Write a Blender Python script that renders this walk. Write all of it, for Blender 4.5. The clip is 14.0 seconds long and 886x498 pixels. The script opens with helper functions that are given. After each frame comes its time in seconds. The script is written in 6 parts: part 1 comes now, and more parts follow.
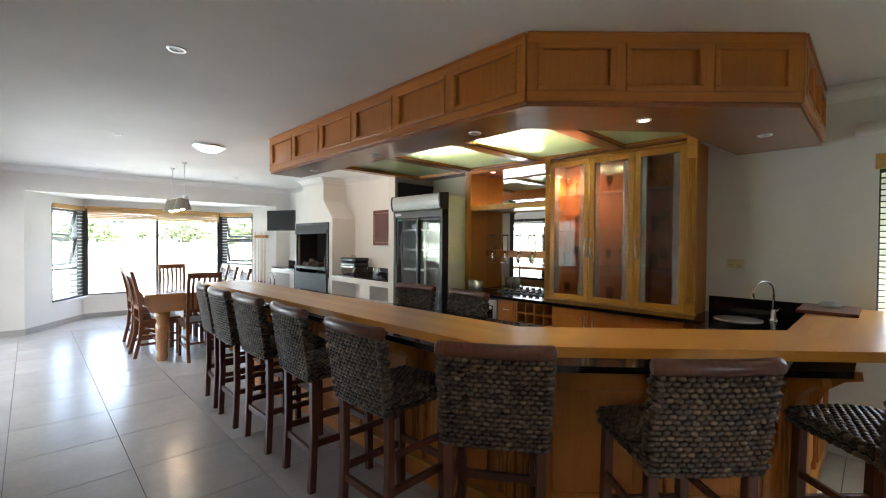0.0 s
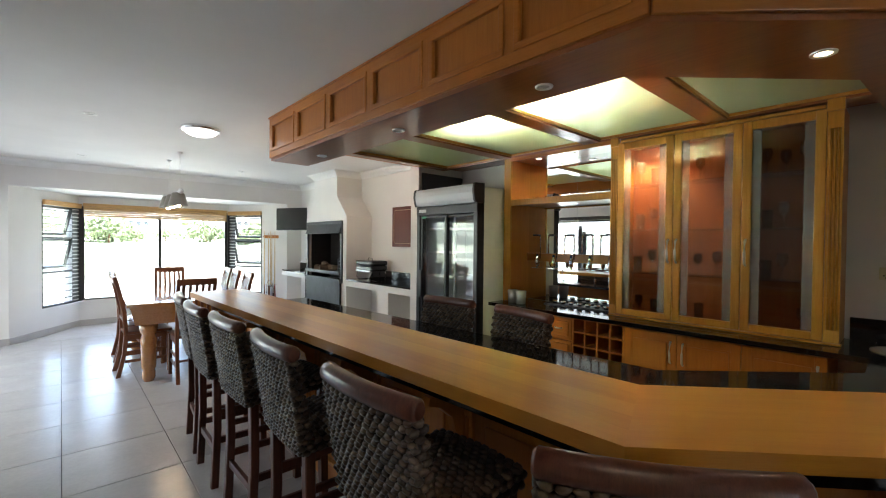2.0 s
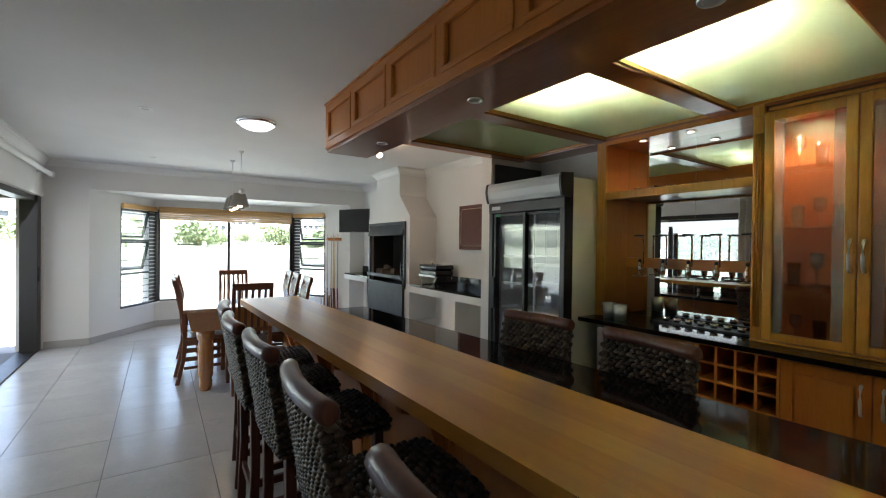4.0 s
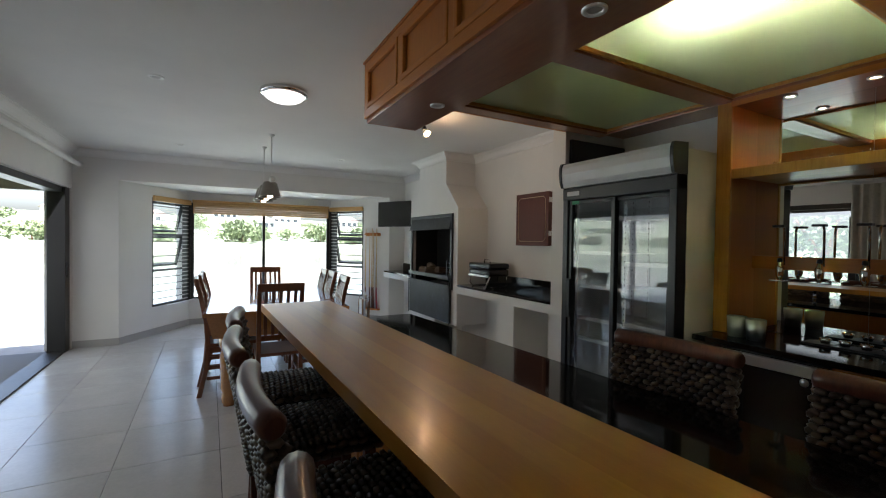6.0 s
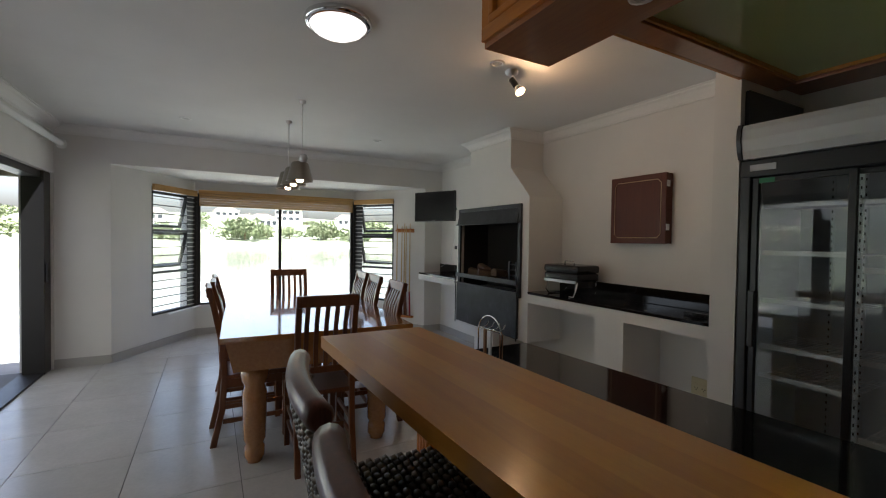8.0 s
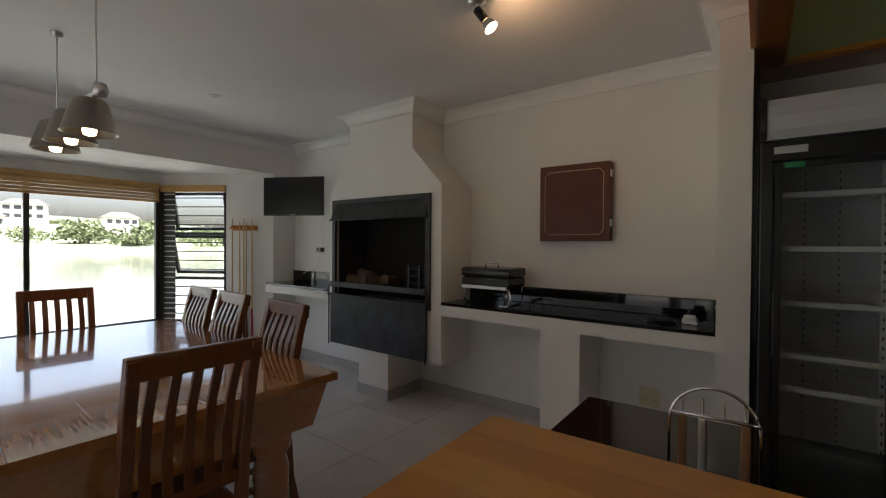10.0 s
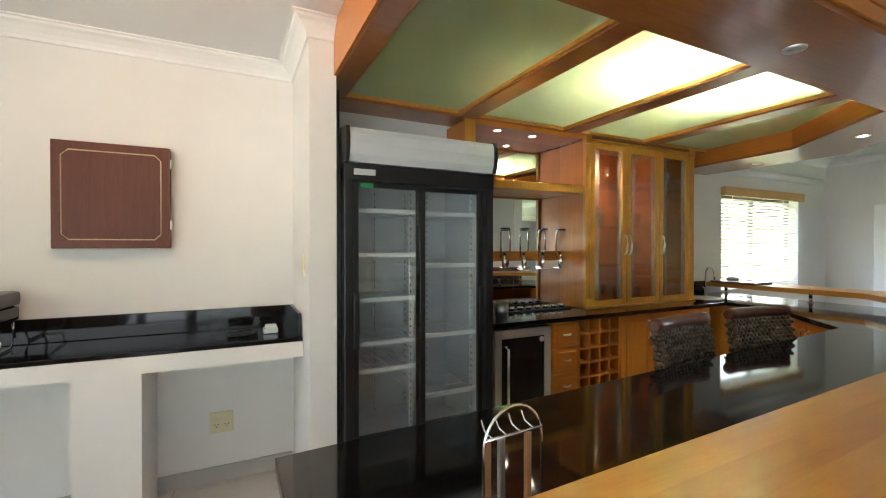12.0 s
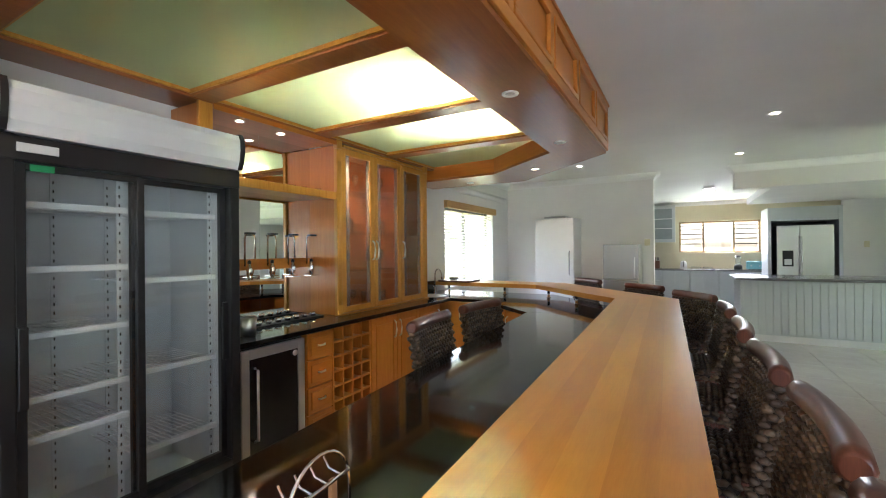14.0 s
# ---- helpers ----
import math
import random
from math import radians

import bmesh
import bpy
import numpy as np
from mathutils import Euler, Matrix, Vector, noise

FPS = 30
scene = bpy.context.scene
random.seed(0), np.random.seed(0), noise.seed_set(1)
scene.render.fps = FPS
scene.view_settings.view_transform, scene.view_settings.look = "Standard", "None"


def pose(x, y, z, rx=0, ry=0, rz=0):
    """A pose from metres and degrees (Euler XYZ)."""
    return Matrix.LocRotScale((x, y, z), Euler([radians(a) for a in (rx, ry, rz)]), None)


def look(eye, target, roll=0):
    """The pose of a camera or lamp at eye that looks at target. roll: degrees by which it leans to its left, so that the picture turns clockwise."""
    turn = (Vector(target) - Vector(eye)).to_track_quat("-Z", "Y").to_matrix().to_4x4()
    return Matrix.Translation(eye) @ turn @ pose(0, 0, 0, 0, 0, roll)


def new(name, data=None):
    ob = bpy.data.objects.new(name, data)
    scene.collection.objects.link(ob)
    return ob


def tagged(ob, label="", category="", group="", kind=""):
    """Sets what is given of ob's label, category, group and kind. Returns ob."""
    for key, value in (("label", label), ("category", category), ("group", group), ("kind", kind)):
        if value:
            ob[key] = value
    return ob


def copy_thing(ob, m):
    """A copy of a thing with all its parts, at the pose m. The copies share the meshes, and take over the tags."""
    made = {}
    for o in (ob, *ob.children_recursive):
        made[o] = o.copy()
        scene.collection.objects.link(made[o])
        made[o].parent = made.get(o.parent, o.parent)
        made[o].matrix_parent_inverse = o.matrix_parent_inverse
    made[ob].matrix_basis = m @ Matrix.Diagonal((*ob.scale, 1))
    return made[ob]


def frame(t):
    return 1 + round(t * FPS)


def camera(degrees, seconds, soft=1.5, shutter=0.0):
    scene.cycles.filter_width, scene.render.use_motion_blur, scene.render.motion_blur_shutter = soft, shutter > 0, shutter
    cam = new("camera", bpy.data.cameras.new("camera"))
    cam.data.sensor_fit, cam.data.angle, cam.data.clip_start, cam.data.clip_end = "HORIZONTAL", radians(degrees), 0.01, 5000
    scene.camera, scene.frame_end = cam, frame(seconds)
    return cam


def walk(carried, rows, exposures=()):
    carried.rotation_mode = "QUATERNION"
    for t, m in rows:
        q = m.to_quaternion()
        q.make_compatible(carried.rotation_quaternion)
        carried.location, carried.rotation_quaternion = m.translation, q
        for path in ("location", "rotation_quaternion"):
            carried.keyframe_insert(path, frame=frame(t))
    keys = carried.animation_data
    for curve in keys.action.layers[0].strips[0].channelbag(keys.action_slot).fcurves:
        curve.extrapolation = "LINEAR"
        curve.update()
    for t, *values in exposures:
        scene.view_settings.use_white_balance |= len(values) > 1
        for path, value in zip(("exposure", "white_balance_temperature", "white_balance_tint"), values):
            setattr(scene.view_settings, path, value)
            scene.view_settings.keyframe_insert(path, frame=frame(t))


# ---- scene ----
cam = camera(92.4, 14.0, soft=1.1)
EXPOSURES = [(0.0, 4.05, 6100, 14), (3.0, 3.55, 6050, 12), (5.5, 2.65, 6050, 12), (7.0, 2.5, 6100, 13), (9.5, 1.9, 6750, 17), (10.2, 2.2, 6700, 16), (11.0, 3.9, 6650, 8), (12.5, 4.3, 6050, 13), (14.0, 4.5, 5950, 16)]
PATH = [
    (0, (1.121, 2.871, 1.506), (2.516, 4.304, 1.473), 0.5),
    (0.5, (1.245, 3.069, 1.497), (2.631, 4.51, 1.467), 0.6),
    (1, (1.354, 3.274, 1.509), (2.735, 4.721, 1.477), 0.6),
    (1.5, (1.475, 3.444, 1.507), (2.845, 4.9, 1.474), 0.6),
    (2, (1.602, 3.616, 1.511), (2.94, 5.102, 1.48), 0.6),
    (2.5, (1.702, 3.766, 1.51), (2.997, 5.29, 1.476), 0.6),
    (3, (1.796, 3.92, 1.517), (3.018, 5.503, 1.477), 0.6),
    (3.2, (1.808, 3.973, 1.506), (3.004, 5.576, 1.473), 0.6),
    (5.3, (2.134, 4.553, 1.492), (3.133, 6.286, 1.458), 0.7),
    (5.5, (2.15, 4.638, 1.485), (3.133, 6.379, 1.449), 0.7),
    (6, (2.138, 4.885, 1.472), (3.103, 6.636, 1.438), 0.8),
    (6.5, (2.124, 5.141, 1.46), (3.077, 6.899, 1.425), 0.8),
    (7, (2.117, 5.432, 1.455), (3.059, 7.196, 1.423), 0.8),
    (7.2, (2.105, 5.557, 1.463), (3.046, 7.321, 1.425), 0.8),
    (9.3, (1.989, 6.998, 1.416), (3.217, 8.577, 1.393), 0.7),
    (9.5, (2.009, 7.122, 1.428), (3.338, 8.617, 1.399), 0.9),
    (10, (2.094, 7.356, 1.414), (3.697, 8.552, 1.39), 0.4),
    (10.5, (2.189, 7.547, 1.423), (4.032, 8.324, 1.404), 0.3),
    (11, (2.275, 7.703, 1.424), (4.257, 7.972, 1.409), 0.2),
    (11.5, (2.309, 7.814, 1.426), (4.278, 7.462, 1.412), 0.3),
    (12, (2.333, 7.877, 1.456), (4.129, 6.998, 1.441), -0.0),
    (12.1, (2.366, 7.895, 1.459), (4.115, 6.924, 1.452), -0.0),
    (12.5, (2.422, 7.936, 1.443), (3.945, 6.639, 1.452), -0.2),
    (13, (2.453, 7.905, 1.453), (3.75, 6.382, 1.456), -0.4),
    (13.5, (2.483, 7.887, 1.472), (3.595, 6.225, 1.472), -0.5),
    (14, (2.498, 7.88, 1.47), (3.483, 6.14, 1.471), -0.5),
]
walk(cam, [(t, look(eye, target, roll)) for t, eye, target, roll in PATH], EXPOSURES)

# ---- light ----
world = bpy.data.worlds.new("sky")
scene.world = world
world.use_nodes = True
_n = world.node_tree.nodes
_sky = _n.new("ShaderNodeTexSky")
_sky.sky_type, _sky.sun_disc = "NISHITA", False
_sky.dust_density, _sky.air_density = 6.0, 1.0
_sky.sun_elevation, _sky.sun_rotation = radians(68), radians(170)
world.node_tree.links.new(_sky.outputs[0], _n["Background"].inputs[0])
_n["Background"].inputs[1].default_value = 0.15


def sun_lamp():
    d = bpy.data.lights.new("sun", "SUN")
    d.energy, d.angle, d.color = 5.0, radians(6), (1.0, 0.97, 0.93)
    ob = new("sun", d)
    ob.matrix_world = look((6, -34, 84), (0, 0, 0))
    return ob


def area(name, eye, target, sx, sy, watts, colour=(1, 1, 1)):
    d = bpy.data.lights.new(name, "AREA")
    d.shape, d.size, d.size_y, d.energy, d.color = "RECTANGLE", sx, sy, watts, colour
    ob = new(name, d)
    ob.matrix_world = look(eye, target)
    return ob


def spot(name, eye, target, watts, degrees, colour, radius=0.03):
    d = bpy.data.lights.new(name, "SPOT")
    d.energy, d.spot_size, d.spot_blend, d.color, d.shadow_soft_size = watts, radians(degrees), 0.6, colour, radius
    ob = new(name, d)
    ob.matrix_world = look(eye, target)
    return ob


sun_lamp()
DAY = (0.93, 0.97, 1.0)
WARM = (1.0, 0.72, 0.42)
area("daylight_sliding_door", (0.1, 9.6, 1.08), (3, 9.6, -0.3), 4.6, 2.0, 4.2, DAY)
area("daylight_bay", (3.03, 13.55, 1.25), (3.03, 9, -0.6), 2.2, 1.5, 1.2, DAY)
# added fill from the west, set in a lounge door that is never in view
area("daylight_lounge_door", (-3.9, 2.0, 1.1), (3, 2.6, 0.0), 3.9, 2.0, 1.3, DAY)
area("daylight_bar_window", (5.6, 2.05, 1.5), (0, 2.05, 0.5), 1.6, 1.05, 1.0, DAY)
area("daylight_kitchen", (1.7, -5.25, 1.73), (1.7, 0, 0.6), 1.7, 0.75, 4, DAY)

# ---- materials ----


class Mat:
    """A node material with a few shorthands."""

    def __init__(self, name, colour=(0.5, 0.5, 0.5), rough=0.5, metal=0.0, **more):
        self.m = bpy.data.materials.new(name)
        self.m.use_nodes = True
        self.t = self.m.node_tree
        self.b = self.t.nodes["Principled BSDF"]
        self.b.inputs["Base Color"].default_value = (*colour, 1)
        self.b.inputs["Roughness"].default_value = rough
        self.b.inputs["Metallic"].default_value = metal
        for k, v in more.items():
            self.b.inputs[k.replace("_", " ")].default_value = v

    def node(self, kind, **sets):
        n = self.t.nodes.new(kind)
        for k, v in sets.items():
            n.inputs[k.replace("_", " ")].default_value = v
        return n

    def link(self, a, b):
        self.t.links.new(a, b)

    def coords(self, scale=(1, 1, 1), rot=(0, 0, 0), shift=False):
        c = self.node("ShaderNodeTexCoord")
        mp = self.node("ShaderNodeMapping")
        mp.inputs["Scale"].default_value = scale
        mp.inputs["Rotation"].default_value = rot
        self.link(c.outputs["Object"], mp.inputs["Vector"])
        if shift:
            info = self.node("ShaderNodeObjectInfo")
            mul = self.node("ShaderNodeMath")
            mul.operation = "MULTIPLY"
            mul.inputs[1].default_value = 37.0
            self.link(info.outputs["Random"], mul.inputs[0])
            self.link(mul.outputs[0], mp.inputs["Location"])
        return mp.outputs[0]

    def noise(self, vec, scale, detail=5.0, rough=0.6, dist=0.0):
        n = self.node("ShaderNodeTexNoise", Scale=scale, Detail=detail, Roughness=rough, Distortion=dist)
        self.link(vec, n.inputs["Vector"])
        return n.outputs["Fac"]

    def ramp(self, fac, *stops):
        r = self.node("ShaderNodeValToRGB")
        e = r.color_ramp.elements
        while len(e) < len(stops):
            e.new(0.5)
        for el, (p, c) in zip(e, stops):
            el.position, el.color = p, (*c, 1)
        self.link(fac, r.inputs[0])
        return r.outputs[0]

    def mix(self, fac, a, b, mode="MIX"):
        n = self.node("ShaderNodeMix")
        n.data_type, n.blend_type = "RGBA", mode
        for s, v in ((n.inputs[0], fac), (n.inputs[6], a), (n.inputs[7], b)):
            if isinstance(v, (int, float)):
                s.default_value = v
            elif isinstance(v, tuple):
                s.default_value = (*v, 1)
            else:
                self.link(v, s)
        return n.outputs[2]

    def colour(self, out):
        self.link(out, self.b.inputs["Base Color"])
        return self

    def gloss(self, fac, lo, hi):
        r = self.node("ShaderNodeMapRange")
        r.inputs[3].default_value, r.inputs[4].default_value = lo, hi
        self.link(fac, r.inputs[0])
        self.link(r.outputs[0], self.b.inputs["Roughness"])
        return self

    def bump(self, fac, strength=0.2, distance=0.002):
        n = self.node("ShaderNodeBump", Strength=strength, Distance=distance)
        self.link(fac, n.inputs["Height"])
        self.link(n.outputs[0], self.b.inputs["Normal"])
        return self


def plaster(name, base, rough=0.75):
    m = Mat(name, base, rough)
    v = m.coords()
    big, fine = m.noise(v, 0.9, 4), m.noise(v, 60, 4)
    dark = tuple(c * 0.93 for c in base)
    m.colour(m.ramp(big, (0.35, dark), (0.65, base)))
    m.bump(fine, 0.12, 0.002)
    return m.m


def timber(name, dark, mid, light, axis="z", rough=(0.24, 0.4), coat=0.35, ring=9.0, boards=0.0, varnish=0.15, ior=1.5):
    """Lacquered wood with its grain along an axis; boards: width of glued staves."""
    m = Mat(name, mid, rough[0])
    s = {"x": (0.35, 6, 6), "y": (6, 0.35, 6), "z": (6, 6, 0.35)}[axis]
    v = m.coords(s, shift=True)
    grain = m.noise(v, ring, 6, 0.62, 0.12)
    v2 = m.coords(tuple(k * 1.0 for k in s), shift=True)
    fine = m.noise(v2, 55, 3, 0.7)
    blot = m.noise(m.coords(shift=True), 2.2, 3)
    col = m.ramp(grain, (0.28, dark), (0.5, mid), (0.75, light))
    col = m.mix(0.35, col, m.ramp(fine, (0.3, dark), (0.7, light)))
    col = m.mix(m.ramp(blot, (0.3, (0.0, 0.0, 0.0)), (0.8, (0.35, 0.35, 0.35))), col, dark)
    if boards:
        info = m.node("ShaderNodeObjectInfo")
        col = m.mix(0.4, col, m.ramp(info.outputs["Random"], (0.0, dark), (0.5, mid), (1.0, light)))
    m.colour(col)
    m.gloss(grain, *rough)
    m.b.inputs["Coat Weight"].default_value = coat
    m.b.inputs["Specular IOR Level"].default_value = 0.35
    m.b.inputs["Coat Roughness"].default_value = varnish
    m.b.inputs["Coat IOR"].default_value = ior
    return m.m


WHITE = plaster("wall_paint", (0.76, 0.74, 0.71))
CEIL = plaster("ceiling_paint", (0.78, 0.77, 0.75))
CORNICE = plaster("cornice_paint", (0.82, 0.81, 0.79), 0.6)
SKIRT = plaster("tile_skirting", (0.42, 0.40, 0.38), 0.4)
OAK = timber("honey_oak_upright", (0.42, 0.135, 0.015), (0.5, 0.172, 0.022), (0.57, 0.212, 0.032), "z", (0.3, 0.46), 0.18)
OAK_X = timber("honey_oak_along_x", (0.42, 0.135, 0.015), (0.5, 0.172, 0.022), (0.57, 0.212, 0.032), "x", (0.3, 0.46), 0.18)
OAK_Y = timber("honey_oak_along_y", (0.42, 0.135, 0.015), (0.5, 0.172, 0.022), (0.57, 0.212, 0.032), "y", (0.3, 0.46), 0.18)
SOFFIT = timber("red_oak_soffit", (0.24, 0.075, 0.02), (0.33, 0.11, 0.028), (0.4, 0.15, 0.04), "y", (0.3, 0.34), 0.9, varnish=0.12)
GOLD = timber("golden_oak_frame", (0.42, 0.17, 0.02), (0.56, 0.255, 0.036), (0.64, 0.325, 0.056), "z", coat=0.2)
TOPWOOD = timber("beech_bar_top", (0.45, 0.175, 0.022), (0.58, 0.255, 0.036), (0.66, 0.335, 0.058), "y", (0.27, 0.31), 0.2, 5.0, 0.1)
TOPWOOD_X = timber("beech_bar_top_cross", (0.45, 0.175, 0.022), (0.58, 0.255, 0.036), (0.66, 0.335, 0.058), "x", (0.27, 0.31), 0.2, 5.0, 0.1)
MAHOG = timber("mahogany", (0.05, 0.015, 0.008), (0.105, 0.031, 0.016), (0.16, 0.05, 0.026), "z", (0.26, 0.4), 0.3)
CHAIRWOOD = timber("chair_teak", (0.09, 0.028, 0.01), (0.16, 0.05, 0.016), (0.22, 0.075, 0.025), "z", (0.25, 0.4), 0.4)
TABLEWOOD = timber("table_pine", (0.30, 0.115, 0.03), (0.42, 0.17, 0.045), (0.5, 0.22, 0.065), "y", (0.12, 0.2), 1.0, varnish=0.05, ior=1.85)
REDWOOD = timber("inside_red_wood", (0.40, 0.12, 0.035), (0.5, 0.16, 0.05), (0.56, 0.2, 0.065), "z", (0.35, 0.5), 0.1)
DARTWOOD = timber("dart_cabinet_wood", (0.07, 0.017, 0.009), (0.11, 0.028, 0.014), (0.14, 0.038, 0.02), "z", (0.45, 0.6), 0.04)
BLINDWOOD = timber("blind_bamboo", (0.42, 0.22, 0.07), (0.56, 0.33, 0.12), (0.66, 0.42, 0.18), "x", (0.4, 0.6), 0.1)


def granite():
    m = Mat("black_granite", (0.012, 0.012, 0.012), 0.06)
    v = m.coords()
    f = m.noise(v, 260, 4, 0.8)
    m.colour(m.ramp(f, (0.5, (0.005, 0.005, 0.005)), (0.66, (0.012, 0.012, 0.011)), (0.8, (0.04, 0.04, 0.036))))
    m.gloss(m.noise(v, 8, 4), 0.03, 0.1)
    return m.m


def floor_tile():
    m = Mat("grey_porcelain", (0.3, 0.29, 0.28), 0.25)
    v = m.coords(shift=True)
    a, b = m.noise(v, 3.2, 6, 0.65), m.noise(v, 40, 5, 0.7)
    col = m.mix(0.3, m.ramp(a, (0.3, (0.54, 0.525, 0.5)), (0.7, (0.65, 0.63, 0.605))), m.ramp(b, (0.3, (0.32, 0.31, 0.29)), (0.7, (0.5, 0.48, 0.45))))
    info = m.node("ShaderNodeObjectInfo")
    col = m.mix(m.ramp(info.outputs["Random"], (0, (0, 0, 0)), (1, (0.25, 0.25, 0.25))), col, (0.33, 0.32, 0.3))
    m.colour(col)
    m.gloss(a, 0.17, 0.29)
    m.bump(b, 0.05, 0.001)
    return m.m


def rattan():
    m = Mat("dark_rattan", (0.04, 0.025, 0.015), 0.55)
    g = m.node("ShaderNodeNewGeometry")
    v = m.coords((1, 1, 1))
    f = m.noise(v, 180, 3)
    col = m.mix(0.4, m.ramp(g.outputs["Random Per Island"], (0, (0.02, 0.011, 0.006)), (0.5, (0.062, 0.037, 0.019)), (1, (0.19, 0.125, 0.068))), m.ramp(f, (0.3, (0.016, 0.009, 0.005)), (0.7, (0.1, 0.062, 0.034))))
    m.colour(col)
    m.gloss(f, 0.32, 0.52)
    m.bump(f, 0.3, 0.001)
    return m.m


def metal(name, colour, rough, brushed=0.0):
    m = Mat(name, colour, rough, 1.0)
    v = m.coords((1, 1, 40) if brushed else (1, 1, 1))
    f = m.noise(v, 30 if brushed else 6, 4)
    m.gloss(f, rough * 0.8, rough * 1.3)
    if brushed:
        m.bump(f, brushed, 0.0005)
    return m.m


def plain(name, colour, rough=0.45, var=0.12, scale=6.0, **more):
    m = Mat(name, colour, rough, **more)
    f = m.noise(m.coords(), scale, 5)
    m.colour(m.ramp(f, (0.3, tuple(c * (1 - var) for c in colour)), (0.7, colour)))
    m.gloss(f, rough * 0.85, rough * 1.15)
    return m.m


def sooty():
    m = Mat("soot_steel", (0.05, 0.05, 0.052), 0.5, 0.55)
    v = m.coords()
    f = m.noise(v, 5, 6, 0.7, 0.6)
    m.colour(m.ramp(f, (0.3, (0.02, 0.021, 0.023)), (0.6, (0.05, 0.052, 0.058)), (0.8, (0.12, 0.12, 0.125))))
    m.gloss(f, 0.35, 0.6)
    return m.m


def glass(name, tint=(1, 1, 1), rough=0.0, base=0.05):
    """Sheet glass: clear straight through, with a gloss that grows towards grazing angles."""
    m = Mat(name, tint, rough)
    clear = m.node("ShaderNodeBsdfTransparent")
    clear.inputs[0].default_value = (*tint, 1)
    shine = m.node("ShaderNodeBsdfGlossy")
    shine.inputs["Roughness"].default_value = max(rough, 0.01)
    face = m.node("ShaderNodeLayerWeight", Blend=0.5)
    power = m.node("ShaderNodeMath")
    power.operation = "POWER"
    power.inputs[1].default_value = 4.0
    m.link(face.outputs["Facing"], power.inputs[0])
    span = m.node("ShaderNodeMapRange")
    span.inputs[3].default_value, span.inputs[4].default_value = base, 0.7
    m.link(power.outputs[0], span.inputs[0])
    mx = m.node("ShaderNodeMixShader")
    m.link(span.outputs[0], mx.inputs[0])
    m.link(clear.outputs[0], mx.inputs[1])
    m.link(shine.outputs[0], mx.inputs[2])
    m.link(mx.outputs[0], m.t.nodes["Material Output"].inputs[0])
    return m.m


def glow(name, colour, strength):
    m = Mat(name, colour, 0.5)
    m.b.inputs["Emission Color"].default_value = (*colour, 1)
    m.b.inputs["Emission Strength"].default_value = strength
    return m.m


def backlit_panel():
    """Green-tinted opal acrylic: lets the tubes above it shine through, glossy below."""
    m = Mat("green_opal_acrylic", (0.42, 0.5, 0.26), 0.06)
    t = m.t
    m.colour(m.ramp(m.noise(m.coords(), 1.6, 3), (0.3, (0.2, 0.25, 0.11)), (0.7, (0.26, 0.31, 0.15))))
    tr = m.node("ShaderNodeBsdfTranslucent")
    tr.inputs[0].default_value = (0.9, 0.95, 0.74, 1)
    mx = m.node("ShaderNodeMixShader")
    mx.inputs[0].default_value = 0.45
    m.link(m.b.outputs[0], mx.inputs[1])
    m.link(tr.outputs[0], mx.inputs[2])
    m.link(mx.outputs[0], t.nodes["Material Output"].inputs[0])
    return m.m


def foliage(name, dark, light):
    m = Mat(name, light, 0.6)
    g = m.node("ShaderNodeNewGeometry")
    m.colour(m.ramp(g.outputs["Random Per Island"], (0, dark), (1, light)))
    return m.m


def lake_water():
    m = Mat("lake_water", (0.1, 0.12, 0.1), 0.06)
    v = m.coords((1, 1, 1))
    f = m.noise(v, 0.9, 6, 0.6)
    m.colour(m.ramp(m.noise(v, 0.05, 3), (0.3, (0.2, 0.22, 0.19)), (0.7, (0.28, 0.3, 0.26))))
    m.bump(f, 0.25, 0.05)
    return m.m


GRANITE, TILE, RATTAN = granite(), floor_tile(), rattan()
GROUT = plain("grout", (0.16, 0.155, 0.15), 0.8)
CHROME = metal("chrome", (0.75, 0.75, 0.76), 0.08)
STEEL = metal("brushed_steel", (0.66, 0.66, 0.66), 0.38, 0.1)
NICKEL = metal("satin_nickel", (0.78, 0.77, 0.75), 0.34)
BRONZE = plain("bronze_window_frame", (0.022, 0.019, 0.017), 0.4)
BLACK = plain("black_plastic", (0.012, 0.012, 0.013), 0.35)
BLACKMETAL = plain("black_enamel", (0.014, 0.014, 0.015), 0.18)
SOOT = sooty()
FIREBRICK = plain("sooty_firebrick", (0.018, 0.016, 0.015), 0.9, 0.5)
MIRROR = Mat("mirror_silver", (0.86, 0.88, 0.86), 0.01, 1.0).m
CLEAR = glass("clear_glass", (0.96, 0.98, 0.97))
FRIDGEGLASS = glass("fridge_door_glass", (0.95, 0.97, 0.97), 0.0, 0.06)
TUMBLER = glass("drinking_glass", (0.95, 0.97, 0.97), 0.0, 0.1)
# near-black in place of the shade between the rattan strands
WEAVE_SHADE = plain("rattan_shadow_core", (0.014, 0.01, 0.007), 0.8)
REDLACQUER = plain("red_lacquer", (0.35, 0.02, 0.03), 0.3)
SATIN = plain("satin_steel", (0.56, 0.55, 0.52), 0.34, 0.06, metal=0.6)
SILVER = metal("grey_silver_door", (0.34, 0.345, 0.35), 0.42, 0.1)
FRIDGEWHITE = plain("fridge_white", (0.56, 0.55, 0.47), 0.35, 0.05)
FRIDGEIN = plain("fridge_liner", (0.62, 0.65, 0.67), 0.4, 0.05)
SIGN = plain("header_panel", (0.5, 0.52, 0.54), 0.35, 0.02)
IVORY = plain("ivory_socket", (0.66, 0.6, 0.4), 0.4, 0.05)
